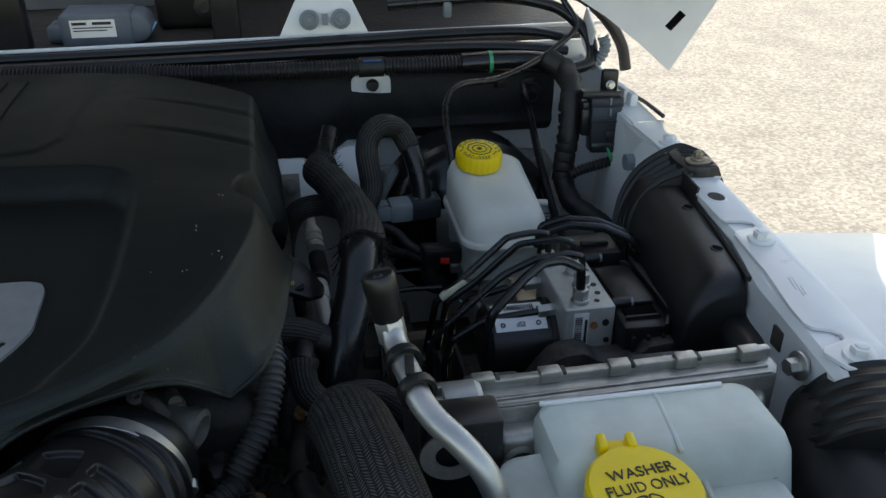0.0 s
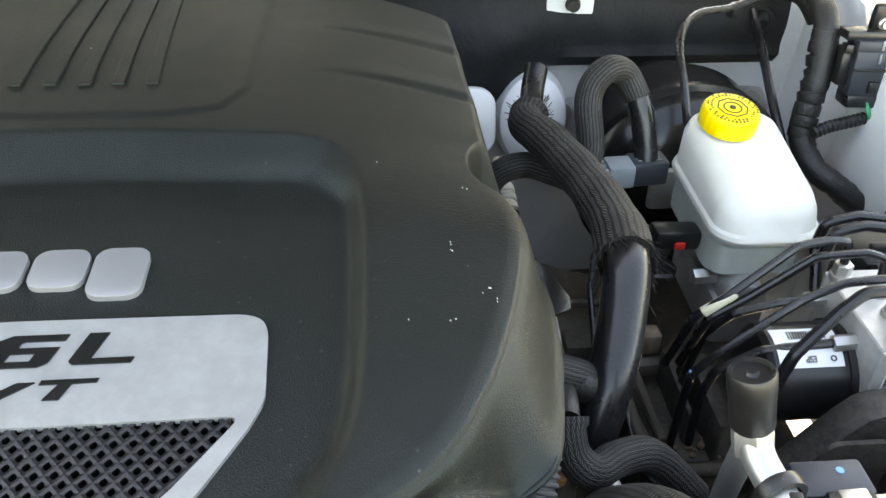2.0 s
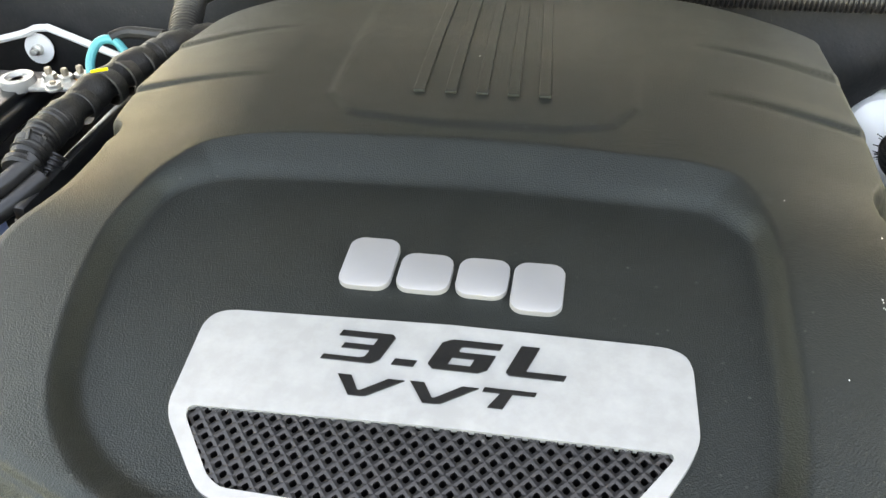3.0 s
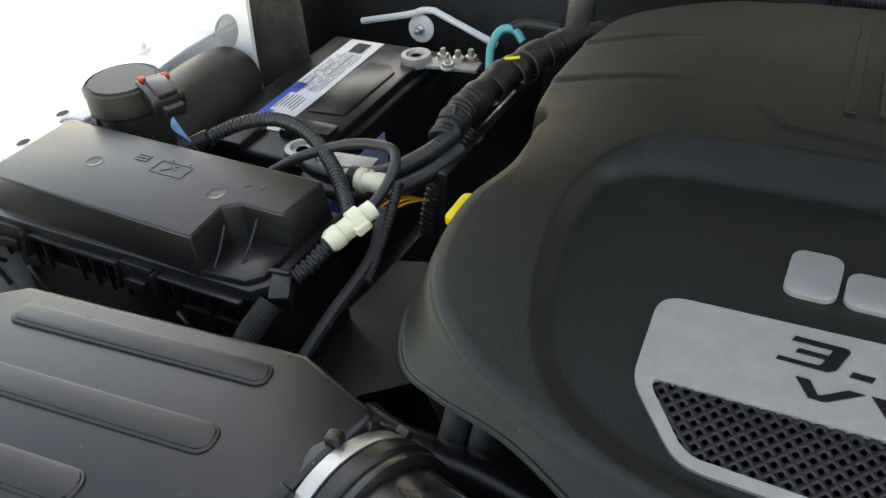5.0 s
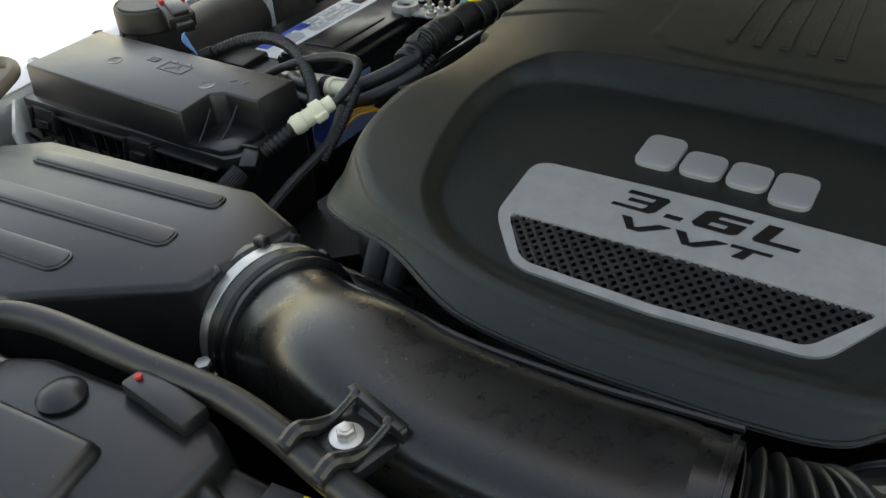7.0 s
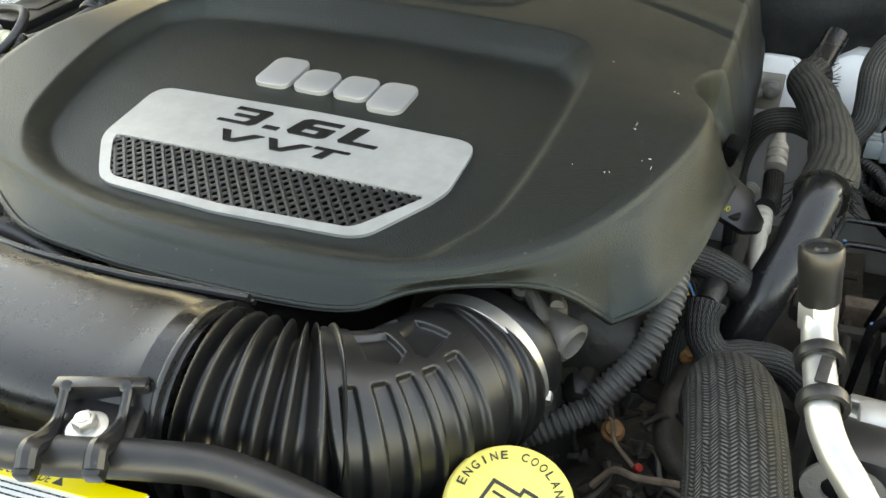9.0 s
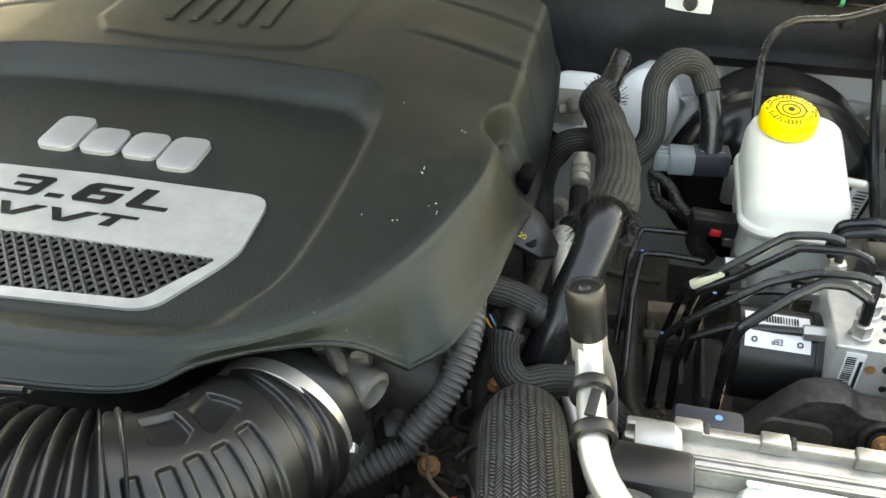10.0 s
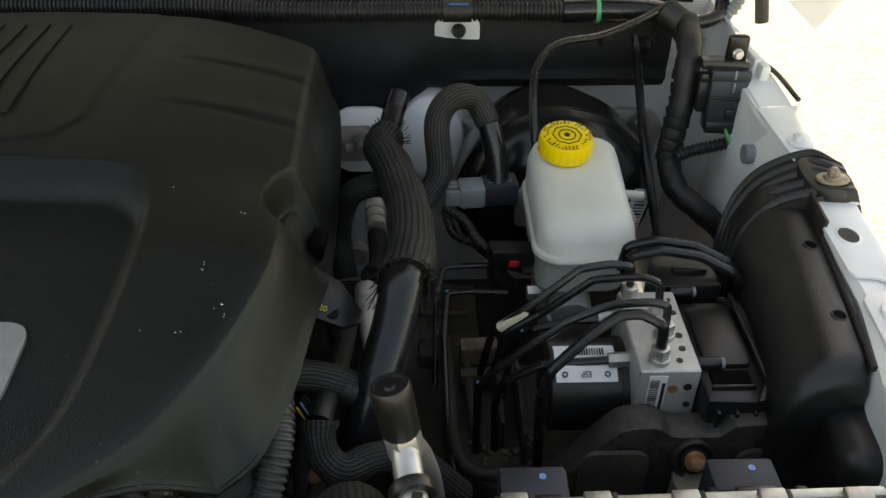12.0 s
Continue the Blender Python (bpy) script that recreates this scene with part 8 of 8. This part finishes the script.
part("lock_tab", box((0.008, 0.007, 0.006), mp @ Matrix.Translation((-0.020, -0.010, 0.009)), 0.001), M_RED, plug)
part("lock_tab", box((0.008, 0.006, 0.006), mp @ Matrix.Translation((-0.014, 0.013, 0.009)), 0.001), M_RED, plug)
for k in range(3):
    part("wire", tube([mp @ Vector((0.032, -0.006 + 0.005 * k, -0.002)), (-0.652, 0.086 - 0.003 * k, 1.072), (-0.644, 0.088, 1.054), (-0.640, 0.092, 1.045)], 0.0011, 6), M_BLUEW, siren)
braceL = thing("fender_brace", (-0.74, 0.2, 0.62), "brown-black plastic fender brace tube behind the siren", "fender brace", "fender braces")
ln = smoothline([(-0.778, 0.300, 0.996), (-0.772, 0.280, 1.000), (-0.762, 0.22, 1.006), (-0.748, 0.14, 1.003), (-0.735, 0.06, 0.975), (-0.73, -0.02, 0.955)], 8)
rr3 = (0.043, 0.046, 0.047, 0.047, 0.047, 0.045)
part("body", sweep(ln, lambda i, c: float(np.interp(i / 8.0, range(len(rr3)), rr3)), 32), M_SIREN, braceL)
part("post", box((0.09, 0.20, 0.34), pose(-0.74, 0.14, 0.79), 0.03, 3), M_SIREN, braceL)
scoop = thing("fender_brace", (-0.72, -0.17, 0.62), "brown plastic fender brace with a rounded lip and a paler cup", "fender brace", "fender braces")
pts = [(-0.715, -0.115, 0.985), (-0.712, -0.165, 0.990), (-0.708, -0.22, 0.98), (-0.70, -0.29, 0.96), (-0.69, -0.36, 0.93)]
ln = smoothline([(x - 0.01, y - 0.06, z - 0.05) for x, y, z in pts], 8)
rr4 = (0.030, 0.046, 0.048, 0.046, 0.04)
part("body", sweep(ln, lambda i, c: float(np.interp(i / 8.0, range(len(rr4)), rr4)), 32), M_SIREN, scoop)
part("post", box((0.09, 0.20, 0.34), pose(-0.705, -0.22, 0.79), 0.03, 3), M_SIREN, scoop)
lip = [(-0.780, -0.105, 1.078), (-0.776, -0.084, 1.084), (-0.752, -0.076, 1.086), (-0.728, -0.088, 1.086), (-0.704, -0.124, 1.085), (-0.694, -0.150, 1.083), (-0.690, -0.200, 1.078), (-0.686, -0.270, 1.068), (-0.682, -0.36, 1.050)]
edge = smoothline(lip, 6)
part("lip", sweep(edge, 0.0062, 10, 1.3), M_BROWN, scoop)
rows = []
for p in edge:
    q = Vector((-0.800, -0.165 + 0.25 * (p.y + 0.15), 1.060))
    rows.append([p.lerp(q, f) - Vector((0, 0, 0.016 * math.sin(math.pi * f) ** 0.8)) for f in (0.0, 0.15, 0.3, 0.5, 0.75, 1.0)])
part("cup", thick(sheet(rows), 0.003), M_PALEGREY, scoop, smooth=60)
rows = [[p + Vector((0.006, -0.002, 0)), p + Vector((0.008, -0.004, -0.03)), p + Vector((0.006, -0.006, -0.075)), p + Vector((-0.010, -0.01, -0.13))] for p in edge[30:]]
part("outer_wall", thick(sheet(rows), 0.003), M_SIREN, scoop, smooth=60)
inner_panel = thing("inner_panel", (-0.73, -0.09, 0.70), "pale grey inner panel beside the fuse box", "panel")
part("sheet", box((0.10, 0.004, 0.34), pose(-0.735, -0.0885, 0.868, 4, 0, -35), 0.001), M_PAINT, inner_panel)

# ---- looms on this side ----
loom = thing("battery_loom", (-0.42, 0.28, 0.95), "thick taped battery loom with grey cables", "wiring loom")
part("taped_trunk", tube([(-0.412, 0.190, 1.043), (-0.413, 0.214, 1.050), (-0.410, 0.260, 1.056), (-0.400, 0.320, 1.060), (-0.380, 0.375, 1.062), (-0.355, 0.425, 1.060), (-0.33, 0.46, 1.05)], lambda i, c: 0.0158 + 0.0014 * math.sin(i * 0.9) + 0.0008 * math.sin(i * 2.3), 20), M_TAPE, loom)
part("ribbed_branch", corrugated([(-0.400, 0.225, 1.04), (-0.408, 0.200, 1.02), (-0.418, 0.180, 0.99), (-0.42, 0.16, 0.95)], 0.012, 0.005, 16), M_CONDUIT, loom)
for k, o in enumerate(((0, 0, 0.006), (0.010, -0.010, -0.006))):
    o = Vector(o)
    part("cable", tube([Vector(p) + o for p in ((-0.402, 0.200, 1.045), (-0.418, 0.165, 1.036), (-0.448, 0.140, 1.024), (-0.490, 0.128, 1.016), (-0.530, 0.135, 1.012), (-0.555, 0.15, 1.008))], 0.0085, 14), M_CONDUIT, loom, "grey-black battery cable")
part("yellow_mark", box((0.003, 0.016, 0.002), pose(-0.392, 0.312, 1.0805, 0, 20, -60), 0.0006), M_LABELYEL, loom)
for k in range(7):
    y = 0.240 + 0.024 * k + random.uniform(-0.009, 0.009)
    p = Vector((-0.412 + max(0, y - 0.25) * 0.27, y, 1.054 + max(0, y - 0.25) * 0.05))
    part("tape_wrap", lathe([(0.0163, 0), (0.0171 + random.uniform(0, 0.0010), 0.001), (0.0168, 0.012), (0.0160, 0.013)], along(p, p + Vector((0.10 + random.uniform(-0.08, 0.08) + (0.15 if y > 0.3 else 0), 1, 0.05 + random.uniform(-0.06, 0.06)))), 20, ring=True), M_TAPE, loom)
part("ribbed_collar", corrugated([(-0.413, 0.206, 1.049), (-0.412, 0.235, 1.055), (-0.410, 0.255, 1.057)], 0.0162, 0.0060, 20, 0.92), M_TAPE, loom)
for k in range(14):
    a = random.uniform(0, 6.28)
    c0 = Vector((-0.402, 0.212, 1.048)) + Vector((math.cos(a), 0, math.sin(a))) * 0.021
    part("tape_tag", box((0.004, 0.010, 0.002), Matrix.Translation(c0) @ pose(0, 0, 0, random.uniform(-50, 50), random.uniform(-50, 50), 0), 0.0004), M_TAPE, loom)
for k in range(4):
    part("wire", tube([(-0.452 + 0.006 * k, 0.100 - 0.003 * k, 1.000), (-0.444 + 0.006 * k, 0.115 - 0.003 * k, 1.012), (-0.434 + 0.006 * k, 0.133 - 0.002 * k, 1.012), (-0.426 + 0.005 * k, 0.150, 1.000)], 0.0013, 8), M_ORANGE, loom)
part("teal_lead", tube([(-0.448, 0.372, 1.03), (-0.452, 0.388, 1.052), (-0.446, 0.402, 1.066), (-0.432, 0.408, 1.066), (-0.418, 0.402, 1.056)], 0.0048, 10), M_TEAL, loom)
part("black_lead", tube([(-0.435, 0.408, 1.068), (-0.42, 0.42, 1.07), (-0.38, 0.42, 1.068)], 0.0065, 10), M_TAPE, loom)
part("upper_trunk", corrugated([(-0.36, 0.42, 1.06), (-0.375, 0.47, 1.07), (-0.385, 0.53, 1.075), (-0.33, 0.565, 1.08), (-0.2, 0.575, 1.08)], 0.017, 0.0055, 16), M_CONDUIT, loom)
part("tray_wall", box((0.012, 0.24, 0.18), pose(-0.40, 0.27, 0.945, 0, 4, 0), 0.004), M_PLASTIC, loom)

cond2 = thing("sensor_conduit", (-0.55, 0.09, 1.0), "ribbed black conduit arching over the fuse box with cream plugs", "conduit")
part("ribbed_tube", corrugated([(-0.640, 0.092, 1.044), (-0.62, 0.108, 1.056), (-0.590, 0.122, 1.067), (-0.555, 0.126, 1.073), (-0.515, 0.116, 1.072), (-0.475, 0.092, 1.062), (-0.444, 0.064, 1.052), (-0.425, 0.042, 1.050)], 0.0072, 0.0046, 16, 0.84), M_CONDUIT, cond2)
part("sheath", tube([(-0.655, 0.088, 1.040), (-0.628, 0.102, 1.052)], 0.0092, 14), M_TAPE, cond2)
part("lead", tube([(-0.545, 0.082, 1.040), (-0.51, 0.094, 1.060), (-0.465, 0.110, 1.074), (-0.425, 0.112, 1.078), (-0.410, 0.100, 1.074), (-0.408, 0.078, 1.062), (-0.412, 0.055, 1.052)], 0.0050, 12), M_CONDUIT, cond2)


def cream_plug(a, b):
    """A stepped cream connector from a to b."""
    d = (Vector(b) - Vector(a)).length
    q = part("plug", lathe([(0.006, 0), (0.0082, 0.0), (0.0082, d * 0.22), (0.0116, d * 0.25), (0.0116, d * 0.46), (0.0092, d * 0.49), (0.0092, d * 0.70), (0.0102, d * 0.72), (0.0102, d * 0.9), (0.0078, d), (0, d)], along(a, b), 22), M_CREAM, cond2, "cream plastic connector")
    part("key", box((0.008, 0.008, d * 0.3), along(a, b) @ Matrix.Translation((0.0110, 0, d * 0.38)), 0.002), M_CREAM, q)
    return q


cream_plug((-0.398, 0.040, 1.066), (-0.418, -0.002, 1.052))
cream_plug((-0.468, 0.100, 1.044), (-0.420, 0.100, 1.046))
part("band", lathe([(0.0112, 0), (0.0121, 0), (0.0121, 0.008), (0.0112, 0.008)], along((-0.460, 0.100, 1.0445), (-0.44, 0.100, 1.045)), 22, ring=True), M_INK_SHADE, cond2)
part("lower_lead", corrugated([(-0.416, 0.004, 1.053), (-0.424, -0.020, 1.043), (-0.432, -0.036, 1.036)], 0.0075, 0.006, 14), M_TAPE, cond2)
part("black_plug", box((0.018, 0.026, 0.018), pose(-0.436, -0.046, 1.032, 20, 0, 25), 0.003), M_PLASTIC, cond2)
part("tab", box((0.026, 0.005, 0.004), pose(-0.444, -0.040, 1.044, 0, 0, 10), 0.001), M_PLASTIC, cond2)
part("woven_lead", sweep(spaced(smoothline([(-0.440, -0.058, 1.026), (-0.446, -0.082, 1.012), (-0.452, -0.105, 0.99), (-0.455, -0.12, 0.96)], 8), 0.004), 0.0105, 18), M_BRAID, cond2)
part("second_lead", tube([(-0.402, 0.060, 1.05), (-0.392, 0.02, 1.03), (-0.398, -0.04, 1.01), (-0.41, -0.09, 0.98)], 0.006, 10), M_TAPE, cond2)
part("second_lead", corrugated([(-0.400, 0.085, 1.062), (-0.392, 0.05, 1.045), (-0.385, 0.0, 1.02)], 0.0048, 0.004, 12), M_TAPE, cond2)

brk = thing("fuse_box_tray", (-0.38, 0.06, 0.62), "dark sheet tray between battery and engine", "tray")
part("plate", prism([(-0.46, -0.02), (-0.45, 0.14), (-0.36, 0.17), (-0.335, 0.10), (-0.345, 0.0), (-0.40, -0.05)], 0.915, 0.922, 0.002), M_TAPE, brk)
# black disc on the tray, coloured as the hole's shade
part("hole", cyl(0.006, 0.001, pose(-0.405, 0.085, 0.9225), 16), M_INK_SHADE, brk)
part("post", box((0.06, 0.12, 0.29), pose(-0.42, 0.06, 0.765), 0.01), M_DULL, brk)
oil = thing("oil_filler", (-0.315, 0.05, 0.98), "yellow oil filler tab beside the engine cover", "oil filler")
part("tab", prism(rounded(-0.350, 0.070, -0.320, 0.112, 0.006), 1.042, 1.050, 0.002), M_YELLOW, oil)
part("neck", cyl(0.012, 0.082, pose(-0.325, 0.085, 0.96), 20), M_PLASTIC, oil)
pipes = thing("heater_pipes", (-0.26, -0.06, 0.95), "short bright metal coolant pipes with a black hose", "pipe")
part("pipe", cyl(0.0100, 0.075, along((-0.268, -0.094, 0.965), (-0.258, -0.070, 1.03)), 24, 0.001), M_TUBE, pipes)
part("pipe", cyl(0.0095, 0.075, along((-0.245, -0.093, 0.965), (-0.236, -0.070, 1.03)), 24, 0.001), M_TUBE, pipes)
part("hose", tube([(-0.33, -0.105, 0.985), (-0.305, -0.112, 0.985), (-0.270, -0.114, 0.984), (-0.236, -0.112, 0.982), (-0.205, -0.114, 0.980), (-0.160, -0.120, 0.975), (-0.12, -0.13, 0.965)], 0.0175, 18), M_HOSE, pipes)
under = thing("pulley_cover", (-0.05, -0.18, 0.75), "dark slotted belt cover below the engine cover", "belt cover")
part("plate", box((0.34, 0.03, 0.20), pose(-0.02, -0.165, 0.90), 0.008), M_ENGINE_SHADE, under)
for k in range(5):
    part("slot", tube([(-0.02 + 0.012 * k, -0.186, 1.0 - 0.006 * k), (0.02 + 0.012 * k, -0.190, 0.998 - 0.006 * k)], 0.002, 6), M_GREYCON, under)
part("bolt", cyl(0.006, 0.010, along((-0.055, -0.18, 1.0), (-0.055, -0.24, 1.02)), 6, 0.001), M_STEEL, under)
part("red_tag", box((0.014, 0.008, 0.006), pose(-0.105, -0.19, 0.995), 0.002), M_RED, under)

# ---- firewall looms, relay and cowl details ----
main = thing("firewall_loom", (0.3, 0.56, 1.05), "long ribbed black conduit along the firewall", "wiring loom")
part("ribbed_tube", corrugated([(-0.12, 0.578, 1.078), (0.10, 0.572, 1.077), (0.22, 0.568, 1.073), (0.42, 0.566, 1.073), (0.555, 0.566, 1.072)], 0.0125, 0.0050, 18), M_CONDUIT, main)
part("smooth_tube", tube([(0.55, 0.566, 1.072), (0.60, 0.566, 1.073), (0.66, 0.562, 1.070), (0.70, 0.548, 1.060)], 0.0145, 18), M_HOSE, main)
part("tape_band", lathe([(0.0128, 0), (0.0135, 0), (0.0135, 0.034), (0.0128, 0.034)], along((0.408, 0.566, 1.073), (0.44, 0.566, 1.073)), 24, ring=True), M_TAPE, main)
part("blue_mark", box((0.024, 0.003, 0.0025), pose(0.426, 0.5565, 1.0838, 30, 0, 0), 0.0005), M_BLUETAPE, main, "torn strip of blue tape")
part("tape_band", lathe([(0.0150, 0), (0.0153, 0), (0.0153, 0.005), (0.0150, 0.005)], along((0.588, 0.566, 1.0725), (0.61, 0.566, 1.073)), 24, ring=True), M_GREEN, main, "green tape band")
part("knot", tube([(0.665, 0.548, 1.080), (0.685, 0.535, 1.066), (0.70, 0.525, 1.045)], 0.016, 14), M_TAPE, main)
part("down_trunk", tube([(0.690, 0.535, 1.07), (0.680, 0.475, 1.055), (0.674, 0.452, 1.00), (0.666, 0.440, 0.952), (0.669, 0.405, 0.926), (0.692, 0.380, 0.912), (0.724, 0.372, 0.886)], lambda i, c: 0.0134 + 0.0010 * math.sin(i * 1.9) * math.sin(i * 0.7), 16), M_TAPE, main)
part("side_branch", corrugated([(0.668, 0.418, 0.958), (0.684, 0.420, 0.964), (0.706, 0.421, 0.969), (0.728, 0.422, 0.974)], 0.0072, 0.005, 14), M_CONDUIT, main)
for k in range(9):
    f_ = k / 8
    p = Vector((0.680 - 0.014 * f_, 0.472 - 0.034 * f_, 1.052 - 0.098 * f_))
    part("tape_wrap", lathe([(0.0136, 0), (0.0143 + random.uniform(0, 0.0008), 0.001), (0.0142, 0.011), (0.0136, 0.012)], along(p, p + Vector((random.uniform(-0.3, 0.2), -0.35, -0.9))), 18, ring=True), M_TAPE, main)
part("upper_cable", tube([(0.46, 0.66, 1.135), (0.55, 0.655, 1.14), (0.63, 0.65, 1.142), (0.70, 0.63, 1.130), (0.735, 0.61, 1.105), (0.745, 0.59, 1.085), (0.735, 0.565, 1.065), (0.70, 0.55, 1.06)], 0.0085, 14), M_HOSE, main)
part("clip", box((0.012, 0.014, 0.022), pose(0.545, 0.650, 1.128), 0.003), M_GREYCON, main)
part("white_wrap", corrugated([(0.738, 0.57, 1.060), (0.752, 0.57, 1.069), (0.759, 0.57, 1.086), (0.753, 0.57, 1.103)], 0.0085, 0.006, 14), M_GREYCON, main)
relay = thing("relay", (0.715, 0.44, 0.98), "slate black relay on a bracket with coloured wires", "relay")
mr = pose(0.7155, 0.436, 1.022, -8, 0, -6)
part("case", box((0.040, 0.028, 0.050), mr, 0.0025), M_SLATE, relay)
part("top_cap", box((0.042, 0.030, 0.012), mr @ Matrix.Translation((0, 0, 0.028)), 0.002), M_SLATE, relay)
part("top_step", box((0.050, 0.026, 0.010), mr @ Matrix.Translation((-0.006, 0.006, 0.037)), 0.002), M_PLASTIC, relay)
part("skirt", box((0.041, 0.031, 0.014), mr @ Matrix.Translation((0.001, 0, -0.030)), 0.0025), M_PLASTIC, relay)
part("ear", box((0.012, 0.020, 0.040), mr @ Matrix.Translation((-0.025, 0.004, 0.004)), 0.0025), M_PLASTIC, relay)
part("ear", box((0.008, 0.014, 0.010), mr @ Matrix.Translation((-0.027, -0.004, 0.024)), 0.0015), M_PLASTIC, relay)
part("ledge", box((0.040, 0.004, 0.003), mr @ Matrix.Translation((0, -0.0145, 0.004)), 0.0008), M_PLASTIC, relay)
part("latch", box((0.010, 0.004, 0.012), mr @ Matrix.Translation((0.004, -0.0150, -0.014)), 0.001), M_PLASTIC, relay)
for zz in (0.016, 0.030):
    part("ridge", box((0.0022, 0.0022, 0.010), mr @ Matrix.Translation((0.004, -0.0150, zz)), 0.0005), M_GREYCON, relay)
part("wire", tube([(0.716, 0.418, 0.994), (0.721, 0.415, 0.982), (0.728, 0.414, 0.970)], 0.0022, 8), M_GREEN, relay)
part("wire", tube([(0.727, 0.418, 0.994), (0.730, 0.415, 0.982), (0.731, 0.414, 0.966)], 0.0022, 8), M_RED, relay)
part("bracket", box((0.012, 0.05, 0.14), pose(0.752, 0.462, 0.988, 0, 3, 0), 0.005), M_PAINT, relay, "white painted bracket")
part("clip", box((0.022, 0.012, 0.030), pose(0.723, 0.450, 1.074, 0, 0, -8), 0.004), M_PLASTIC, relay)
part("clip_screw", lathe([(0.006, 0), (0.006, 0.003), (0.004, 0.004), (0.004, 0.008), (0, 0.008)], along((0.722, 0.444, 1.070), (0.720, 0.40, 1.076)), 12), M_STEEL, relay, "small bright screw")
part("elbow_plug", lathe([(0.0, 0), (0.010, 0), (0.010, 0.016), (0.013, 0.017), (0.013, 0.024), (0.0, 0.024)], along((0.715, 0.352, 1.0), (0.75, 0.352, 1.0)), 18), M_GREYCON, relay)
part("apron_plate", box((0.006, 0.18, 0.24), pose(0.722, 0.37, 0.92, 0, 4, 0), 0.002), M_PAINT, relay, "grey painted inner panel")

cowl = thing("cowl_module", (0.05, 0.80, 1.079), "blue-grey control module with a white label in the cowl", "module")
part("case", box((0.100, 0.07, 0.050), pose(0.046, 0.760, 1.098), 0.007, 3), M_MODULE_SHADE, cowl)
part("side_cap", cyl(0.021, 0.060, pose(0.100, 0.790, 1.099, 90, 0, 0), 24, 0.004), M_MODULE_SHADE, cowl)
part("label", box((0.062, 0.0008, 0.025), pose(0.042, 0.7246, 1.102), 0), M_LABEL, cowl, smooth=0)
part("print", bars([(-0.018, 0.0075, 0.020, 0.004), (0.013, 0.0075, 0.026, 0.004), (0, 0.0015, 0.055, 0.0015), (-0.004, -0.0025, 0.046, 0.0015)], pose(0.042, 0.7240, 1.102, 90, 0, 0)), M_INK_SHADE, cowl, smooth=0)
part("ear", box((0.03, 0.05, 0.026), pose(-0.012, 0.765, 1.091), 0.008, 3), M_MODULE_SHADE, cowl)
part("wire", tube([(0.112, 0.760, 1.080), (0.120, 0.745, 1.092), (0.127, 0.748, 1.104)], 0.0016, 6), M_BLUEW, cowl)
wip = thing("wiper_linkage", (0.22, 0.80, 1.079), "dark wiper linkage parts in the cowl", "wiper linkage")
part("post", box((0.040, 0.03, 0.13), pose(0.231, 0.70, 1.141), 0.006), M_PLASTIC, wip)
part("post", box((0.048, 0.03, 0.13), pose(-0.060, 0.70, 1.141), 0.010), M_PLASTIC, wip)
part("motor", box((0.105, 0.08, 0.13), pose(0.172, 0.84, 1.143), 0.012, 3), M_PLASTIC, wip)
part("cam", lathe([(0.010, 0), (0.016, 0.002), (0.016, 0.012), (0.008, 0.014), (0.008, 0.020), (0, 0.020)], along((0.195, 0.80, 1.115), (0.195, 0.70, 1.118)), 20), M_ENGINE_SHADE, wip)
part("arm", tube([(0.20, 0.80, 1.16), (0.45, 0.82, 1.16), (0.70, 0.80, 1.15)], 0.014, 12), M_TAPE, wip)
bump_ = thing("hood_bracket", (0.37, 0.645, 1.090), "white trapezoid hood bracket with two round bosses", "bracket")
part("plate", prism([(-0.066, 0.0), (0.066, 0.0), (0.040, 0.058), (-0.036, 0.058)], 0, 0.004, 0.001, m=pose(0.368, 0.650, 1.092, 78, 0, 0)), M_PAINT, bump_)
for dx in (-0.022, 0.022):
    part("boss", lathe([(0.014, 0), (0.014, 0.002), (0.010, 0.0035), (0.008, 0.002), (0.005, 0.002), (0.004, 0.005), (0, 0.005)], pose(0.370 + dx, 0.6415, 1.122, 78, 0, 0), 24), M_GREYCON, bump_)
part("slot", box((0.008, 0.016, 0.001), pose(0.370, 0.6410, 1.122, 78, 0, 0), 0), M_GREYCON, bump_)
